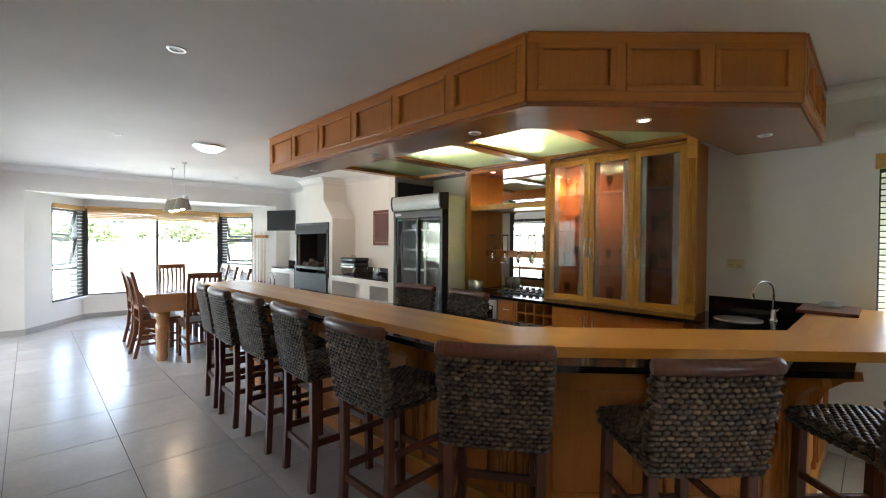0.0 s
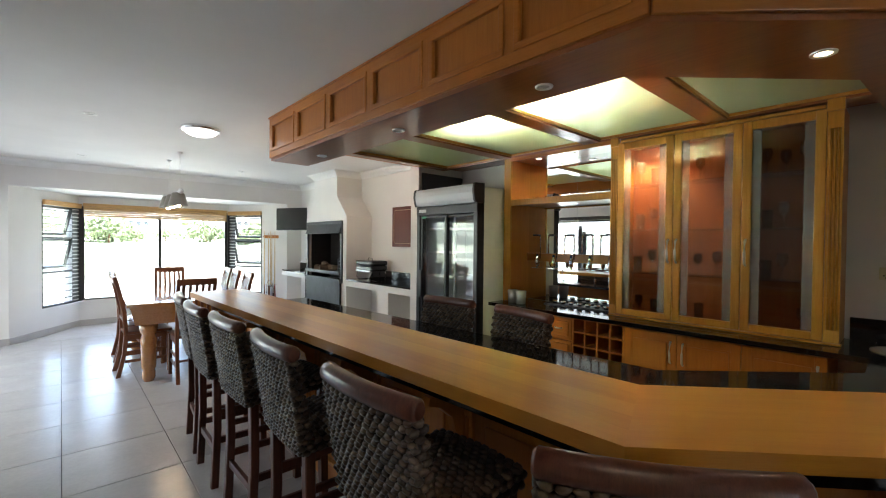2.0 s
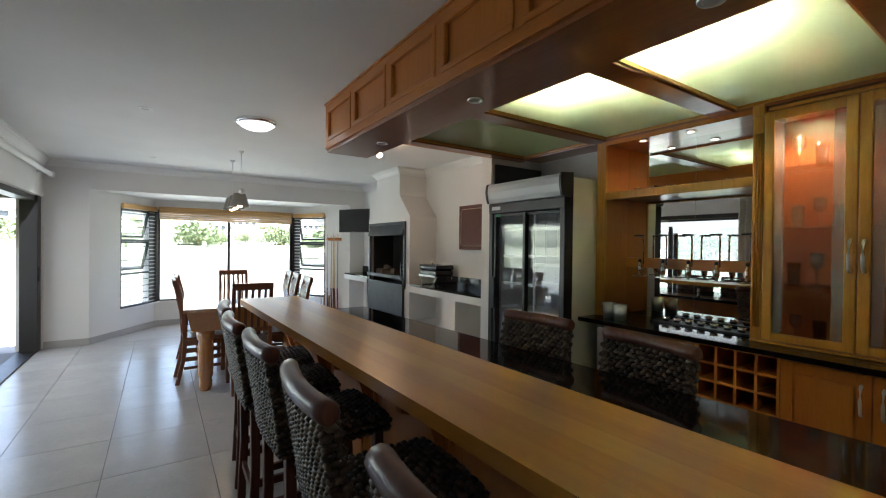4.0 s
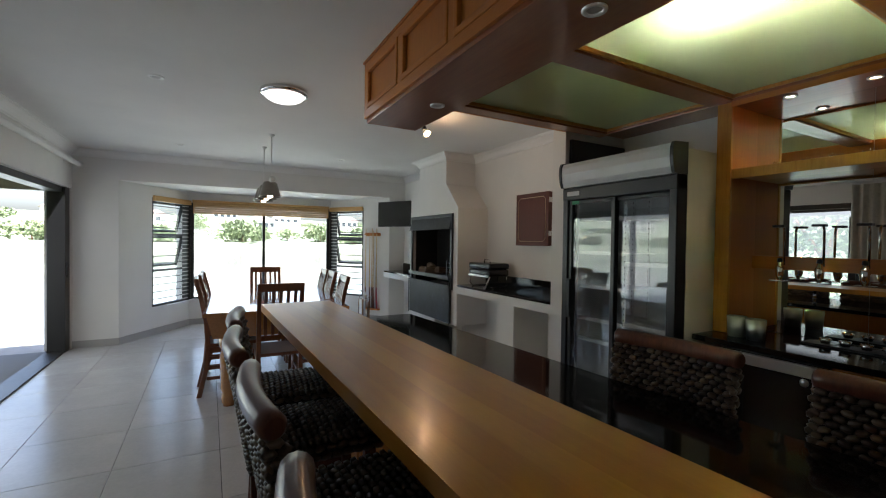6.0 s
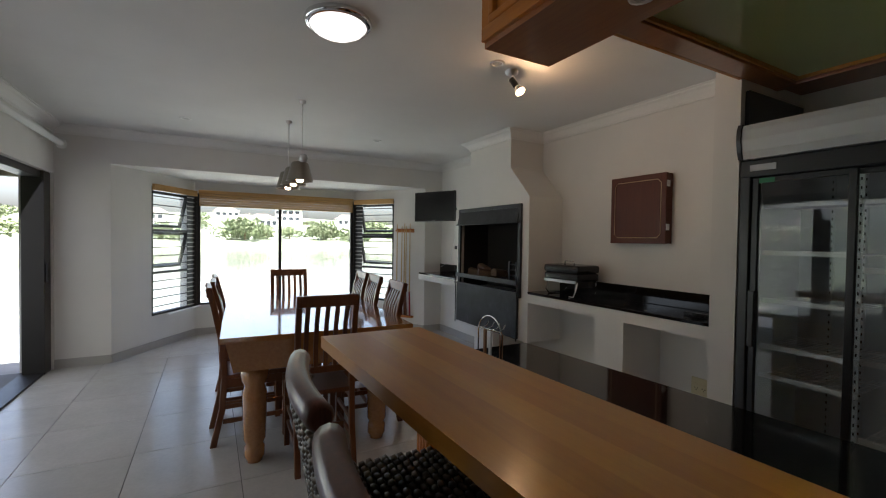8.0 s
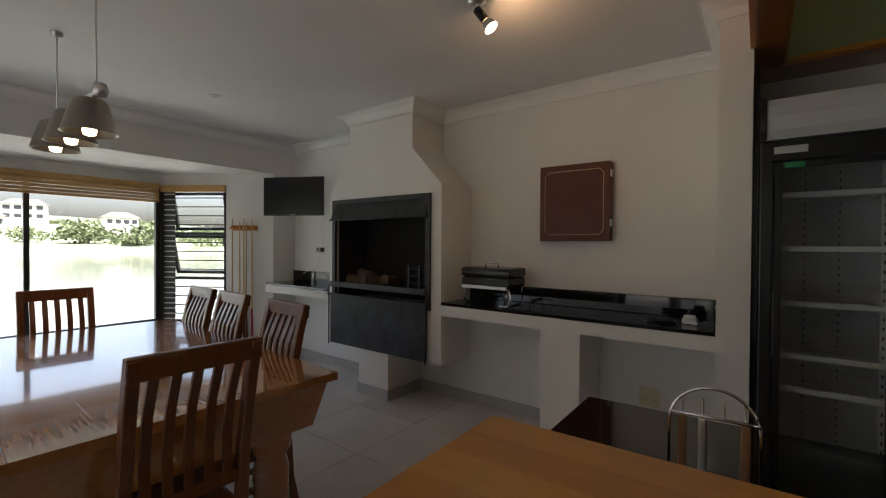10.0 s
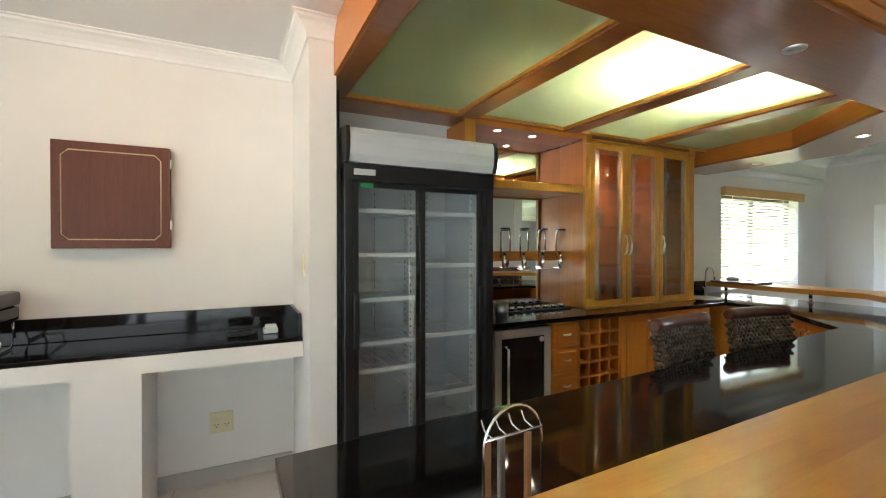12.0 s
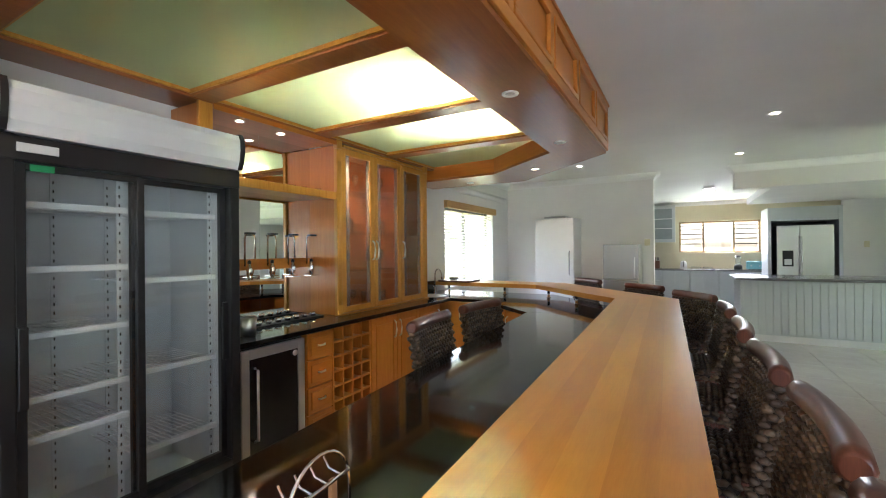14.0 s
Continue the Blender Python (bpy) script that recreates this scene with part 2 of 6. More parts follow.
WIRE = plain("white_wire_shelf", (0.85, 0.86, 0.86), 0.4, 0.05)
KITCHEN = plain("pale_grey_cabinet", (0.52, 0.55, 0.56), 0.4, 0.05)
KTOP = plain("grey_stone_top", (0.2, 0.195, 0.19), 0.2, 0.2, 30)
CREAM = plain("cream_kitchen_wall", (0.66, 0.6, 0.42), 0.7, 0.05)
WHITEGOODS = plain("white_appliance", (0.74, 0.74, 0.73), 0.3, 0.04)
TEALP = plain("pale_teal_plastic", (0.2, 0.5, 0.55), 0.3)
LEATHER = plain("black_leather", (0.015, 0.013, 0.012), 0.5)
OPAL = glow("opal_lamp_glass", (1.0, 0.97, 0.93), 0.28)
BULB = glow("lit_bulb", (1.0, 0.7, 0.4), 9.0)
HALOGEN = glow("lit_halogen", (1.0, 0.85, 0.62), 3.5)
GUARD = plain("pale_grey_strip", (0.5, 0.48, 0.45), 0.5)
TUBE = glow("fluorescent_tube", (1.0, 1.0, 0.88), 24.0)
PEWTER = metal("pewter_shade", (0.3, 0.27, 0.23), 0.32, 0.1)
DULL = plain("unlit_lamp", (0.45, 0.44, 0.42), 0.3)
PANEL = backlit_panel()
CUE = timber("cue_maple", (0.5, 0.33, 0.15), (0.62, 0.44, 0.22), (0.7, 0.52, 0.3), "z")
PAVING = plain("patio_paving", (0.36, 0.34, 0.31), 0.8, 0.25, 3)
BUSH = foliage("shrub_leaves", (0.075, 0.1, 0.042), (0.2, 0.245, 0.125))
LAWN = plain("bank_grass", (0.2, 0.24, 0.1), 0.9, 0.4, 0.3)
HILL = plain("far_hill", (0.24, 0.28, 0.19), 0.95, 0.4, 0.06)
HOUSE = plain("house_render", (0.78, 0.77, 0.73), 0.85, 0.1, 0.5)
ROOF = plain("house_roof", (0.22, 0.18, 0.16), 0.85, 0.2, 0.5)
DARKGLASS = plain("far_window", (0.05, 0.06, 0.07), 0.1)
WATER = lake_water()
FABRIC = plain("cream_curtain", (0.62, 0.58, 0.5), 0.85, 0.15, 20)
WOODLOG = plain("split_firewood", (0.15, 0.105, 0.07), 0.9, 0.4, 20)
STONEWHITE = plain("grey_stone", (0.35, 0.34, 0.32), 0.8)
LEATHERTAN = plain("tan_handle", (0.3, 0.14, 0.06), 0.5)
GREENTAG = plain("green_sticker", (0.02, 0.25, 0.1), 0.4)

# ---- mesh helpers ----


def box(bm, x0, y0, z0, x1, y1, z1, bevel=0.0, m=None):
    vs = [bm.verts.new((x, y, z)) for x in (x0, x1) for y in (y0, y1) for z in (z0, z1)]
    fs = [bm.faces.new([vs[i] for i in q]) for q in ((0, 1, 3, 2), (4, 6, 7, 5), (0, 4, 5, 1), (2, 3, 7, 6), (0, 2, 6, 4), (1, 5, 7, 3))]
    if m is not None:
        for v in vs:
            v.co = m @ v.co
    if bevel:
        es = {e for f in fs for e in f.edges}
        bmesh.ops.bevel(bm, geom=list(es), offset=bevel, segments=2, profile=0.6, affect="EDGES")
    return vs


def prism(bm, poly, z0, z1, bevel=0.0):
    lo, hi = [bm.verts.new((x, y, z0)) for x, y in poly], [bm.verts.new((x, y, z1)) for x, y in poly]
    fs = [bm.faces.new(lo[::-1]), bm.faces.new(hi)]
    n = len(poly)
    fs += [bm.faces.new((lo[i], lo[(i + 1) % n], hi[(i + 1) % n], hi[i])) for i in range(n)]
    bmesh.ops.recalc_face_normals(bm, faces=fs)
    if bevel:
        bmesh.ops.bevel(bm, geom=list({e for f in fs for e in f.edges}), offset=bevel, segments=2, profile=0.6, affect="EDGES")


def tube(bm, pts, r, seg=8, radii=None, caps=True):
    """A round bar along a line of points."""
    pts = [Vector(p) for p in pts]
    rings = []
    up = Vector((0, 0, 1))
    for i, p in enumerate(pts):
        d = (pts[min(i + 1, len(pts) - 1)] - pts[max(i - 1, 0)]).normalized()
        ref = up if abs(d.z) < 0.95 else Vector((1, 0, 0))
        a = d.cross(ref).normalized()
        b = d.cross(a)
        rr = radii[i] if radii else r
        rings.append([bm.verts.new(p + rr * (math.cos(k * math.tau / seg) * a + math.sin(k * math.tau / seg) * b)) for k in range(seg)])
    for q, w in zip(rings, rings[1:]):
        for k in range(seg):
            bm.faces.new((q[k], q[(k + 1) % seg], w[(k + 1) % seg], w[k])).smooth = True
    if caps:
        bm.faces.new(rings[0][::-1])
        bm.faces.new(rings[-1])


def lathe(bm, profile, seg=20, centre=(0, 0, 0), closed=False):
    """A turned shape from (radius, height) pairs."""
    cx, cy, cz = centre
    rings = [[bm.verts.new((cx + max(r, 1e-4) * math.cos(k * math.tau / seg), cy + max(r, 1e-4) * math.sin(k * math.tau / seg), cz + z)) for k in range(seg)] for r, z in profile]
    for q, w in zip(rings, rings[1:]):
        for k in range(seg):
            bm.faces.new((q[k], q[(k + 1) % seg], w[(k + 1) % seg], w[k])).smooth = True
    if closed:
        bm.faces.new(rings[0][::-1])
        bm.faces.new(rings[-1])


def arc(cx, cz, r, a0, a1, n=12):
    return [(cx + r * math.cos(radians(a0 + (a1 - a0) * i / n)), cz + r * math.sin(radians(a0 + (a1 - a0) * i / n))) for i in range(n + 1)]


def mesh_of(bm, name, material):
    bmesh.ops.recalc_face_normals(bm, faces=bm.faces[:])
    me = bpy.data.meshes.new(name)
    bm.to_mesh(me)
    bm.free()
    me.materials.append(material)
    return me


def part(name, bm, material, parent, label="", m=None, kind=""):
    ob = new(name, mesh_of(bm, name, material))
    ob.parent = parent
    if m is not None:
        ob.matrix_basis = m
    if label or kind:
        tagged(ob, label, kind=kind)
    return ob


def thing(name, label, category, m=None, group="", kind=""):
    ob = new(name)
    ob.empty_display_size = 0.1
    if m is not None:
        ob.matrix_basis = m
    return tagged(ob, label, category, group, kind)


def solid(name, bm, material, label="", category="", kind="structure", group="", m=None):
    """A thing that is one mesh."""
    ob = new(name, mesh_of(bm, name, material))
    if m is not None:
        ob.matrix_basis = m
    return tagged(ob, label, category, group, kind)


def B(*a, **k):
    bm = bmesh.new()
    box(bm, *a, **k)
    return bm


def P(poly, z0, z1, bevel=0.0):
    bm = bmesh.new()
    prism(bm, poly, z0, z1, bevel)
    return bm


def T(pts, r, seg=8, **k):
    bm = bmesh.new()
    tube(bm, pts, r, seg, **k)
    return bm


def L(profile, seg=20, centre=(0, 0, 0), closed=False):
    bm = bmesh.new()
    lathe(bm, profile, seg, centre, closed)
    return bm


# ---- structure ----
H = 2.63


def wall_run(name, axis, lo, hi, a0, a1, holes=(), z1=H, material=None, z0=0.0, label="white painted plaster wall"):
    """A straight wall from lo to hi across, a0 to a1 along, with openings (from, to, sill, head)."""
    bm = bmesh.new()

    def put(u0, u1, w0, w1):
        if u1 - u0 > 1e-4 and w1 - w0 > 1e-4:
            if axis == "y":
                box(bm, lo, u0, w0, hi, u1, w1)
            else:
                box(bm, u0, lo, w0, u1, hi, w1)

    at = a0
    for b0, b1, s, h in sorted(holes):
        put(at, b0, z0, z1)
        put(b0, b1, z0, s)
        put(b0, b1, h, z1)
        at = b1
    put(at, a1, z0, z1)
    return solid(name, bm, material or WHITE, label, "wall")


BAY = [(1.06, 12.1), (1.84, 13.3), (4.24, 13.3), (5.0, 12.1)]
wall_run("wall_east", "y", 5.3, 5.55, -4.9, 12.35, [(1.22, 2.88, 0.95, 2.06)])
wall_run("wall_north_left", "x", 12.1, 12.35, 0.3, 1.06)
wall_run("wall_north_right", "x", 12.1, 12.35, 5.0, 5.3)
wall_run("wall_north_bulkhead", "x", 12.1, 12.35, 1.06, 5.0, z0=2.25, label="white plaster bulkhead over the bay window")
wall_run("wall_west", "y", 0.3, 0.57, 2.2, 12.1, [(7.15, 12.07, 0.0, 2.1)])
wall_run("wall_lounge_north", "x", 4.6, 4.85, -3.5, 0.3)
wall_run("wall_lounge_west", "y", -3.75, -3.5, -4.9, 4.85, [(0.0, 4.0, 0.0, 2.1)])
wall_run("wall_freezer", "x", 0.25, 0.5, 2.9, 5.3)
wall_run("wall_kitchen_south", "x", -5.15, -4.9, -3.75, 5.55, [(0.85, 2.6, 1.33, 2.13)], material=CREAM, label="cream painted kitchen wall")


def bay_side(name, p, q, window):
    """A slanting bay wall from p to q with a window hole between two fractions of its length."""
    d = Vector((q[0] - p[0], q[1] - p[1], 0))
    n = d.length
    m = Matrix.Translation((p[0], p[1], 0)) @ Matrix.Rotation(math.atan2(d.y, d.x), 4, "Z")
    f0, f1 = window[0] * n, window[1] * n
    bm = bmesh.new()
    t0, t1 = 0.0, 0.22
    for u0, u1, w0, w1 in ((0, f0, 0, 2.25), (f0, f1, 0, 0.42), (f0, f1, 2.08, 2.25), (f1, n, 0, 2.25)):
        if u1 - u0 > 1e-3:
            box(bm, u0, t0, w0, u1, t1, w1)
    solid(name, bm, WHITE, "white plaster wall of the bay window", "wall", m=m)
    return m, f0, f1


side_l = bay_side("wall_bay_left", BAY[0], BAY[1], (0.42, 0.995))
side_r = bay_side("wall_bay_right", BAY[2], BAY[3], (0.005, 0.58))
bm = bmesh.new()
box(bm, 1.84, 13.3, 0, 4.24, 13.52, 0.42)
box(bm, 1.84, 13.3, 2.08, 4.24, 13.52, 2.25)
solid("wall_bay_front", bm, WHITE, "low white wall under the bay window", "wall")
solid("ceiling_bay", P([(0.9, 12.35), (1.75, 13.6), (4.31, 13.6), (5.2, 12.35)], 2.25, 2.35), CEIL, "white ceiling of the bay window", "ceiling")
solid("floor_bay", P([(1.0, 12.1), (1.8, 13.5), (4.26, 13.5), (5.1, 12.1)], -0.12, -0.002), TILE, "grey floor bed in the bay", "floor")
solid("ceiling", B(-3.75, -5.15, H, 5.55, 12.35, H + 0.12), CEIL, "smooth white painted ceiling", "ceiling")
FLOOR = solid("floor", B(-3.75, -5.15, -0.12, 5.55, 12.1, -0.012), GROUT, "large grey porcelain floor tiles with thin grey joints", "floor")

# bulkhead between bar room and kitchen
bm = bmesh.new()
box(bm, -3.5, 0.25, 2.3, 1.85, 0.5, H)
box(bm, -3.5, -2.4, 2.3, 1.4, 0.25, 2.42)
solid("bulkhead_kitchen", bm, WHITE, "white dropped bulkhead above the kitchen island", "bulkhead")


def cornice(name, pts, inward, size=0.095):
    """A stepped cove along a line of wall points; inward: left (+1) or right (-1) of the way."""
    prof = [(0.0, -size), (0.012, -size), (0.016, -size * 0.82), (0.03, -size * 0.6), (0.055, -size * 0.34), (0.075, -size * 0.22), (0.08, -size * 0.1), (size, -size * 0.08), (size, 0.0), (0.0, 0.0)]
    bm = bmesh.new()
    v = [Vector(p) for p in pts]
    rows = []
    for i, p in enumerate(v):
        ds = []
        if i:
            ds.append((v[i] - v[i - 1]).normalized())
        if i < len(v) - 1:
            ds.append((v[i + 1] - v[i]).normalized())
        ns = [Vector((-d.y, d.x)) * inward for d in ds]
        n = sum(ns, Vector((0, 0)))
        n = n / max(n.dot(ns[0]), 0.2)
        rows.append([bm.verts.new((p.x + n.x * a, p.y + n.y * a, H - 0.001 + b)) for a, b in prof])
    for a, b in zip(rows, rows[1:]):
        for k in range(len(prof)):
            bm.faces.new((a[k], a[(k + 1) % len(prof)], b[(k + 1) % len(prof)], b[k]))
    for r in (rows[0], rows[-1]):
        bm.faces.new(r)
    return solid(name, bm, CORNICE, "white moulded plaster cornice", "cornice")


cornice("cornice_braai", [(4.62, 7.39), (4.62, 7.53), (5.3, 7.53), (5.3, 9.745), (4.85, 9.745), (4.85, 10.54), (5.3, 10.54), (5.3, 12.1), (0.57, 12.1), (0.57, 2.2)], 1)
cornice("cornice_south", [(5.3, 3.17), (5.3, 0.5), (2.9, 0.5), (2.9, 0.25)], -1)
cornice("cornice_bulkhead", [(1.85, 0.25), (1.85, 0.5), (-3.5, 0.5)], -1)
cornice("cornice_kitchen", [(5.3, -4.9), (-3.5, -4.9)], -1)


def skirting(name, segs):
    bm = bmesh.new()
    for (x0, y0), (x1, y1), side in segs:
        d = Vector((x1 - x0, y1 - y0, 0))
        m = Matrix.Translation((x0, y0, 0)) @ Matrix.Rotation(math.atan2(d.y, d.x), 4, "Z")
        box(bm, 0, 0 if side > 0 else -0.012, 0.0, d.length, 0.012 if side > 0 else 0, 0.095, m=m)
    return solid(name, bm, SKIRT, "grey tile skirting along the wall", "skirting")


skirting("baseboard", [((0.57, 12.1), (1.06, 12.1), -1), (BAY[0], BAY[1], -1), (BAY[1], BAY[2], -1), (BAY[2], BAY[3], -1), ((5.0, 12.1), (5.3, 12.1), -1), ((5.3, 7.54), (5.3, 12.09), 1),
                       ((0.57, 2.2), (0.57, 7.1), -1), ((2.9, 0.5), (5.3, 0.5), 1), ((5.3, 0.5), (5.3, 3.2), 1)])

# pier between the braai recess and the fridge
solid("pier", B(4.62, 7.39, 0, 5.3, 7.53, H), WHITE, "white plaster pier beside the fridge", "pier")

# braai chimney breast
bm = bmesh.new()


def ring_prism_x(bm, out, x0, x1):
    a, b = [bm.verts.new((x0, y, z)) for y, z in out], [bm.verts.new((x1, y, z)) for y, z in out]
    n = len(out)
    bm.faces.new(a)
    bm.faces.new(b[::-1])
    for i in range(n):
        bm.faces.new((a[i], b[i], b[(i + 1) % n], a[(i + 1) % n]))


ring_prism_x(bm, [(9.43, 0.42), (9.43, 1.9), (9.56, 2.036), (9.56, 0.42)], 4.85, 5.3)
ring_prism_x(bm, [(10.76, 0.42), (10.76, 1.988), (10.84, 1.9), (10.84, 0.42)], 4.85, 5.3)
ring_prism_x(bm, [(9.56, 1.815), (9.56, 2.036), (9.745, 2.23), (9.745, H), (10.54, H), (10.54, 2.24), (10.76, 1.988), (10.76, 1.815)], 4.85, 5.3)
box(bm, 4.85, 9.56, 0.42, 5.3, 10.76, 0.86)
box(bm, 4.85, 10.02, 0.0, 5.3, 10.4, 0.42)
solid("chimney_breast", bm, WHITE, "white plastered barbecue chimney breast with sloped shoulders", "chimney")
bm = bmesh.new()
box(bm, 4.838, 10.01, 0.0, 4.85, 10.41, 0.095)
box(bm, 4.838, 10.008, 0.0, 5.3, 10.02, 0.095)
solid("trim_plinth", bm, SKIRT, "grey tile skirting round the barbecue plinth", "skirting")
bm = bmesh.new()
box(bm, 5.26, 9.57, 0.87, 5.295, 10.75, 1.81)
box(bm, 4.9, 9.565, 0.865, 5.26, 9.58, 1.813)
box(bm, 4.9, 10.74, 0.865, 5.26, 10.755, 1.813)
box(bm, 4.9, 9.58, 1.8, 5.26, 10.74, 1.813)
solid("firebox_lining", bm, FIREBRICK, "sooty black firebox lining", "firebox")

# masonry shelves each side
bm = bmesh.new()
box(bm, 4.84, 7.532, 0.83, 5.3, 9.43, 0.915)
box(bm, 4.84, 8.29, 0, 5.3, 8.56, 0.83)
solid("masonry_shelf", bm, WHITE, "white plastered masonry shelf on a square leg", "shelf")
solid("trim_leg", B(4.828, 8.285, 0, 4.84, 8.565, 0.095), SKIRT, "grey tile skirting on the shelf leg", "skirting")
solid("masonry_shelf_small", B(4.9, 10.86, 0.83, 5.3, 12.1, 0.915), WHITE, "small white masonry shelf beside the barbecue", "shelf")


def granite_shelf(name, y0, y1, x0, up=0.13):
    t = thing(name, "polished black granite shelf top with upstand against the wall", "shelf top")
    part("slab", B(x0, y0, 0.916, 5.298, y1, 0.94, bevel=0.004), GRANITE, t)
    part("upstand", B(5.275, y0, 0.941, 5.298, y1, 0.94 + up, bevel=0.003), GRANITE, t)
    part("end_upstand", B(4.87, y0 + 0.002, 0.941, 5.274, y0 + 0.022, 0.94 + up, bevel=0.003), GRANITE, t)


granite_shelf("granite_shelf", 7.535, 9.425, 4.84)
granite_shelf("granite_shelf", 10.865, 12.095, 4.9)

# ---- windows, doors ----


def window_frame(parent, u0, u1, z0, z1, m, mullions=(), transoms=(), material=BRONZE, w=0.045, d=0.06, pane=True):
    for nm, a in (("frame_side", (u0, 0, z0, u0 + w, d, z1)), ("frame_side", (u1 - w, 0, z0, u1, d, z1)), ("frame_head", (u0 + w, 0, z1 - w, u1 - w, d, z1)), ("frame_sill", (u0 + w, 0, z0, u1 - w, d, z0 + w))):
        part(nm, B(*a, bevel=0.004), material, parent, m=m)
    us = [u0 + w, *mullions, u1 - w]
    for u in mullions:
        part("mullion", B(u - w / 2, 0.002, z0 + w, u + w / 2, d - 0.002, z1 - w, bevel=0.004), material, parent, m=m)
    for z in transoms:
        part("transom", B(u0 + w, 0.004, z - w / 2, u1 - w, d - 0.004, z + w / 2, bevel=0.004), material, parent, m=m)
    if pane:
        for a, b in zip(us, us[1:]):
            ob = part("pane", B(a, d / 2 - 0.003, z0 + w, b, d / 2 + 0.003, z1 - w), CLEAR, parent, m=m)
            ob.visible_shadow = False


def awning_sash(parent, u0, u1, z0, z1, m, tilt=14):
    """A top-hung sash, opened outwards."""
    s = m @ Matrix.Translation((0, 0.05, z1)) @ Matrix.Rotation(radians(tilt), 4, "X")
    h = z1 - z0
    bm = bmesh.new()
    box(bm, u0, 0, -h, u0 + 0.035, 0.035, 0)
    box(bm, u1 - 0.035, 0, -h, u1, 0.035, 0)
    box(bm, u0 + 0.035, 0, -0.035, u1 - 0.035, 0.035, 0)
    box(bm, u0 + 0.035, 0, -h, u1 - 0.035, 0.035, -h + 0.035)
    part("sash", bm, BRONZE, parent, "top-hung window sash standing open", m=s)


def bars(parent, u0, u1, zs, m):
    for z in zs:
        part("burglar_bar", B(u0, 0.012, z - 0.006, u1, 0.02, z + 0.006), BRONZE, parent, m=m)


w1 = thing("window_bay", "dark bronze three-sided bay window over the lake", "window", kind="structure")
mf = Matrix.Translation((0, 13.302, 0))
window_frame(w1, 1.87, 4.21, 0.42, 2.08, mf, mullions=(3.02,))
part("corner_post", B(1.81, 13.27, 0.42, 1.869, 13.37, 2.08), BRONZE, w1)
part("corner_post", B(4.211, 13.27, 0.42, 4.27, 13.37, 2.08), BRONZE, w1)
for (ms, f0, f1) in (side_l, side_r):
    mm = ms @ Matrix.Translation((0, 0.002, 0))
    window_frame(w1, f0, f1, 0.42, 2.08, mm, transoms=(0.97, 1.52), w=0.032)
    awning_sash(w1, f0 + 0.05, f1 - 0.05, 1.0, 1.5, mm)
    awning_sash(w1, f0 + 0.05, f1 - 0.05, 1.55, 2.03, mm)
    bars(w1, f0 + 0.04, f1 - 0.04, [0.42 + 0.11 * k for k in range(1, 15)], mm)
    c0, c1 = (f1 - 0.16, f1 - 0.02) if f0 > 0.3 else (f0 + 0.02, f0 + 0.16)
    for k in range(25):
        part("guard_strip", B(c0, -0.014, 0.46 + 0.064 * k, c1, -0.004, 0.474 + 0.064 * k), GUARD, w1, m=mm)
    part("guard_backing", B(c0, -0.0035, 0.44, c1, -0.001, 2.06), BRONZE, w1, m=mm)
part("sill_board", P([(1.55, 12.62), (1.9, 13.3), (4.16, 13.3), (4.5, 12.62), (4.47, 12.62), (4.14, 13.29), (1.92, 13.29), (1.58, 12.62)], 0.421, 0.44), WHITE, w1)


def roman_blind(name, m, n, label):
    t = thing(name, label, "blind", m)
    part("headrail", B(0, -0.05, 2.075, n, -0.008, 2.125, bevel=0.005), BLINDWOOD, t)
    for k in range(5):
        part("slat", B(0.01, -0.045 + 0.004 * (k % 2), 1.895 + 0.036 * k, n - 0.01, -0.012 + 0.004 * (k % 2), 1.927 + 0.036 * k, bevel=0.004), BLINDWOOD, t)


roman_blind("bamboo_blind", Matrix.Translation((1.89, 13.28, 0)), 2.3, "golden bamboo blind rolled up at the bay window head")
for (ms, f0, f1) in (side_l, side_r):
    t = thing("side_blind", "raised golden wooden blind in the bay's side window", "blind", ms @ Matrix.Translation((f0, 0, 0)))
    part("headrail", B(0, -0.05, 2.03, f1 - f0, -0.008, 2.11, bevel=0.005), BLINDWOOD, t)

# sliding door to the patio
d1 = thing("door_sliding", "dark bronze aluminium sliding door standing open", "sliding door", kind="structure")
for nm, a in (("jamb", (0.37, 11.88, 0, 0.55, 12.07, 2.1)), ("jamb", (0.37, 7.15, 0, 0.52, 7.22, 2.1)), ("head", (0.37, 7.22, 2.03, 0.52, 11.88, 2.1)), ("track", (0.35, 7.22, -0.01, 0.54, 11.88, 0.018))):
    part(nm, B(*a, bevel=0.004), BRONZE, d1)
for y0, y1, x in ((7.23, 8.5, 0.41), (7.3, 8.57, 0.47)):
    for nm, a in (("stile", (x - 0.02, y0, 0.02, x + 0.02, y0 + 0.08, 2.02)), ("stile", (x - 0.02, y1 - 0.08, 0.02, x + 0.02, y1, 2.02)), ("rail", (x - 0.018, y0 + 0.08, 0.02, x + 0.018, y1 - 0.08, 0.1)), ("rail", (x - 0.018, y0 + 0.08, 1.95, x + 0.018, y1 - 0.08, 2.02))):
        part(nm, B(*a, bevel=0.004), BRONZE, d1)
    ob = part("pane", B(x - 0.003, y0 + 0.08, 0.1, x + 0.003, y1 - 0.08, 1.95), CLEAR, d1)
    ob.visible_shadow = False
part("handle", B(0.551, 11.9, 0.95, 0.57, 11.925, 1.15, bevel=0.004), BLACK, d1)

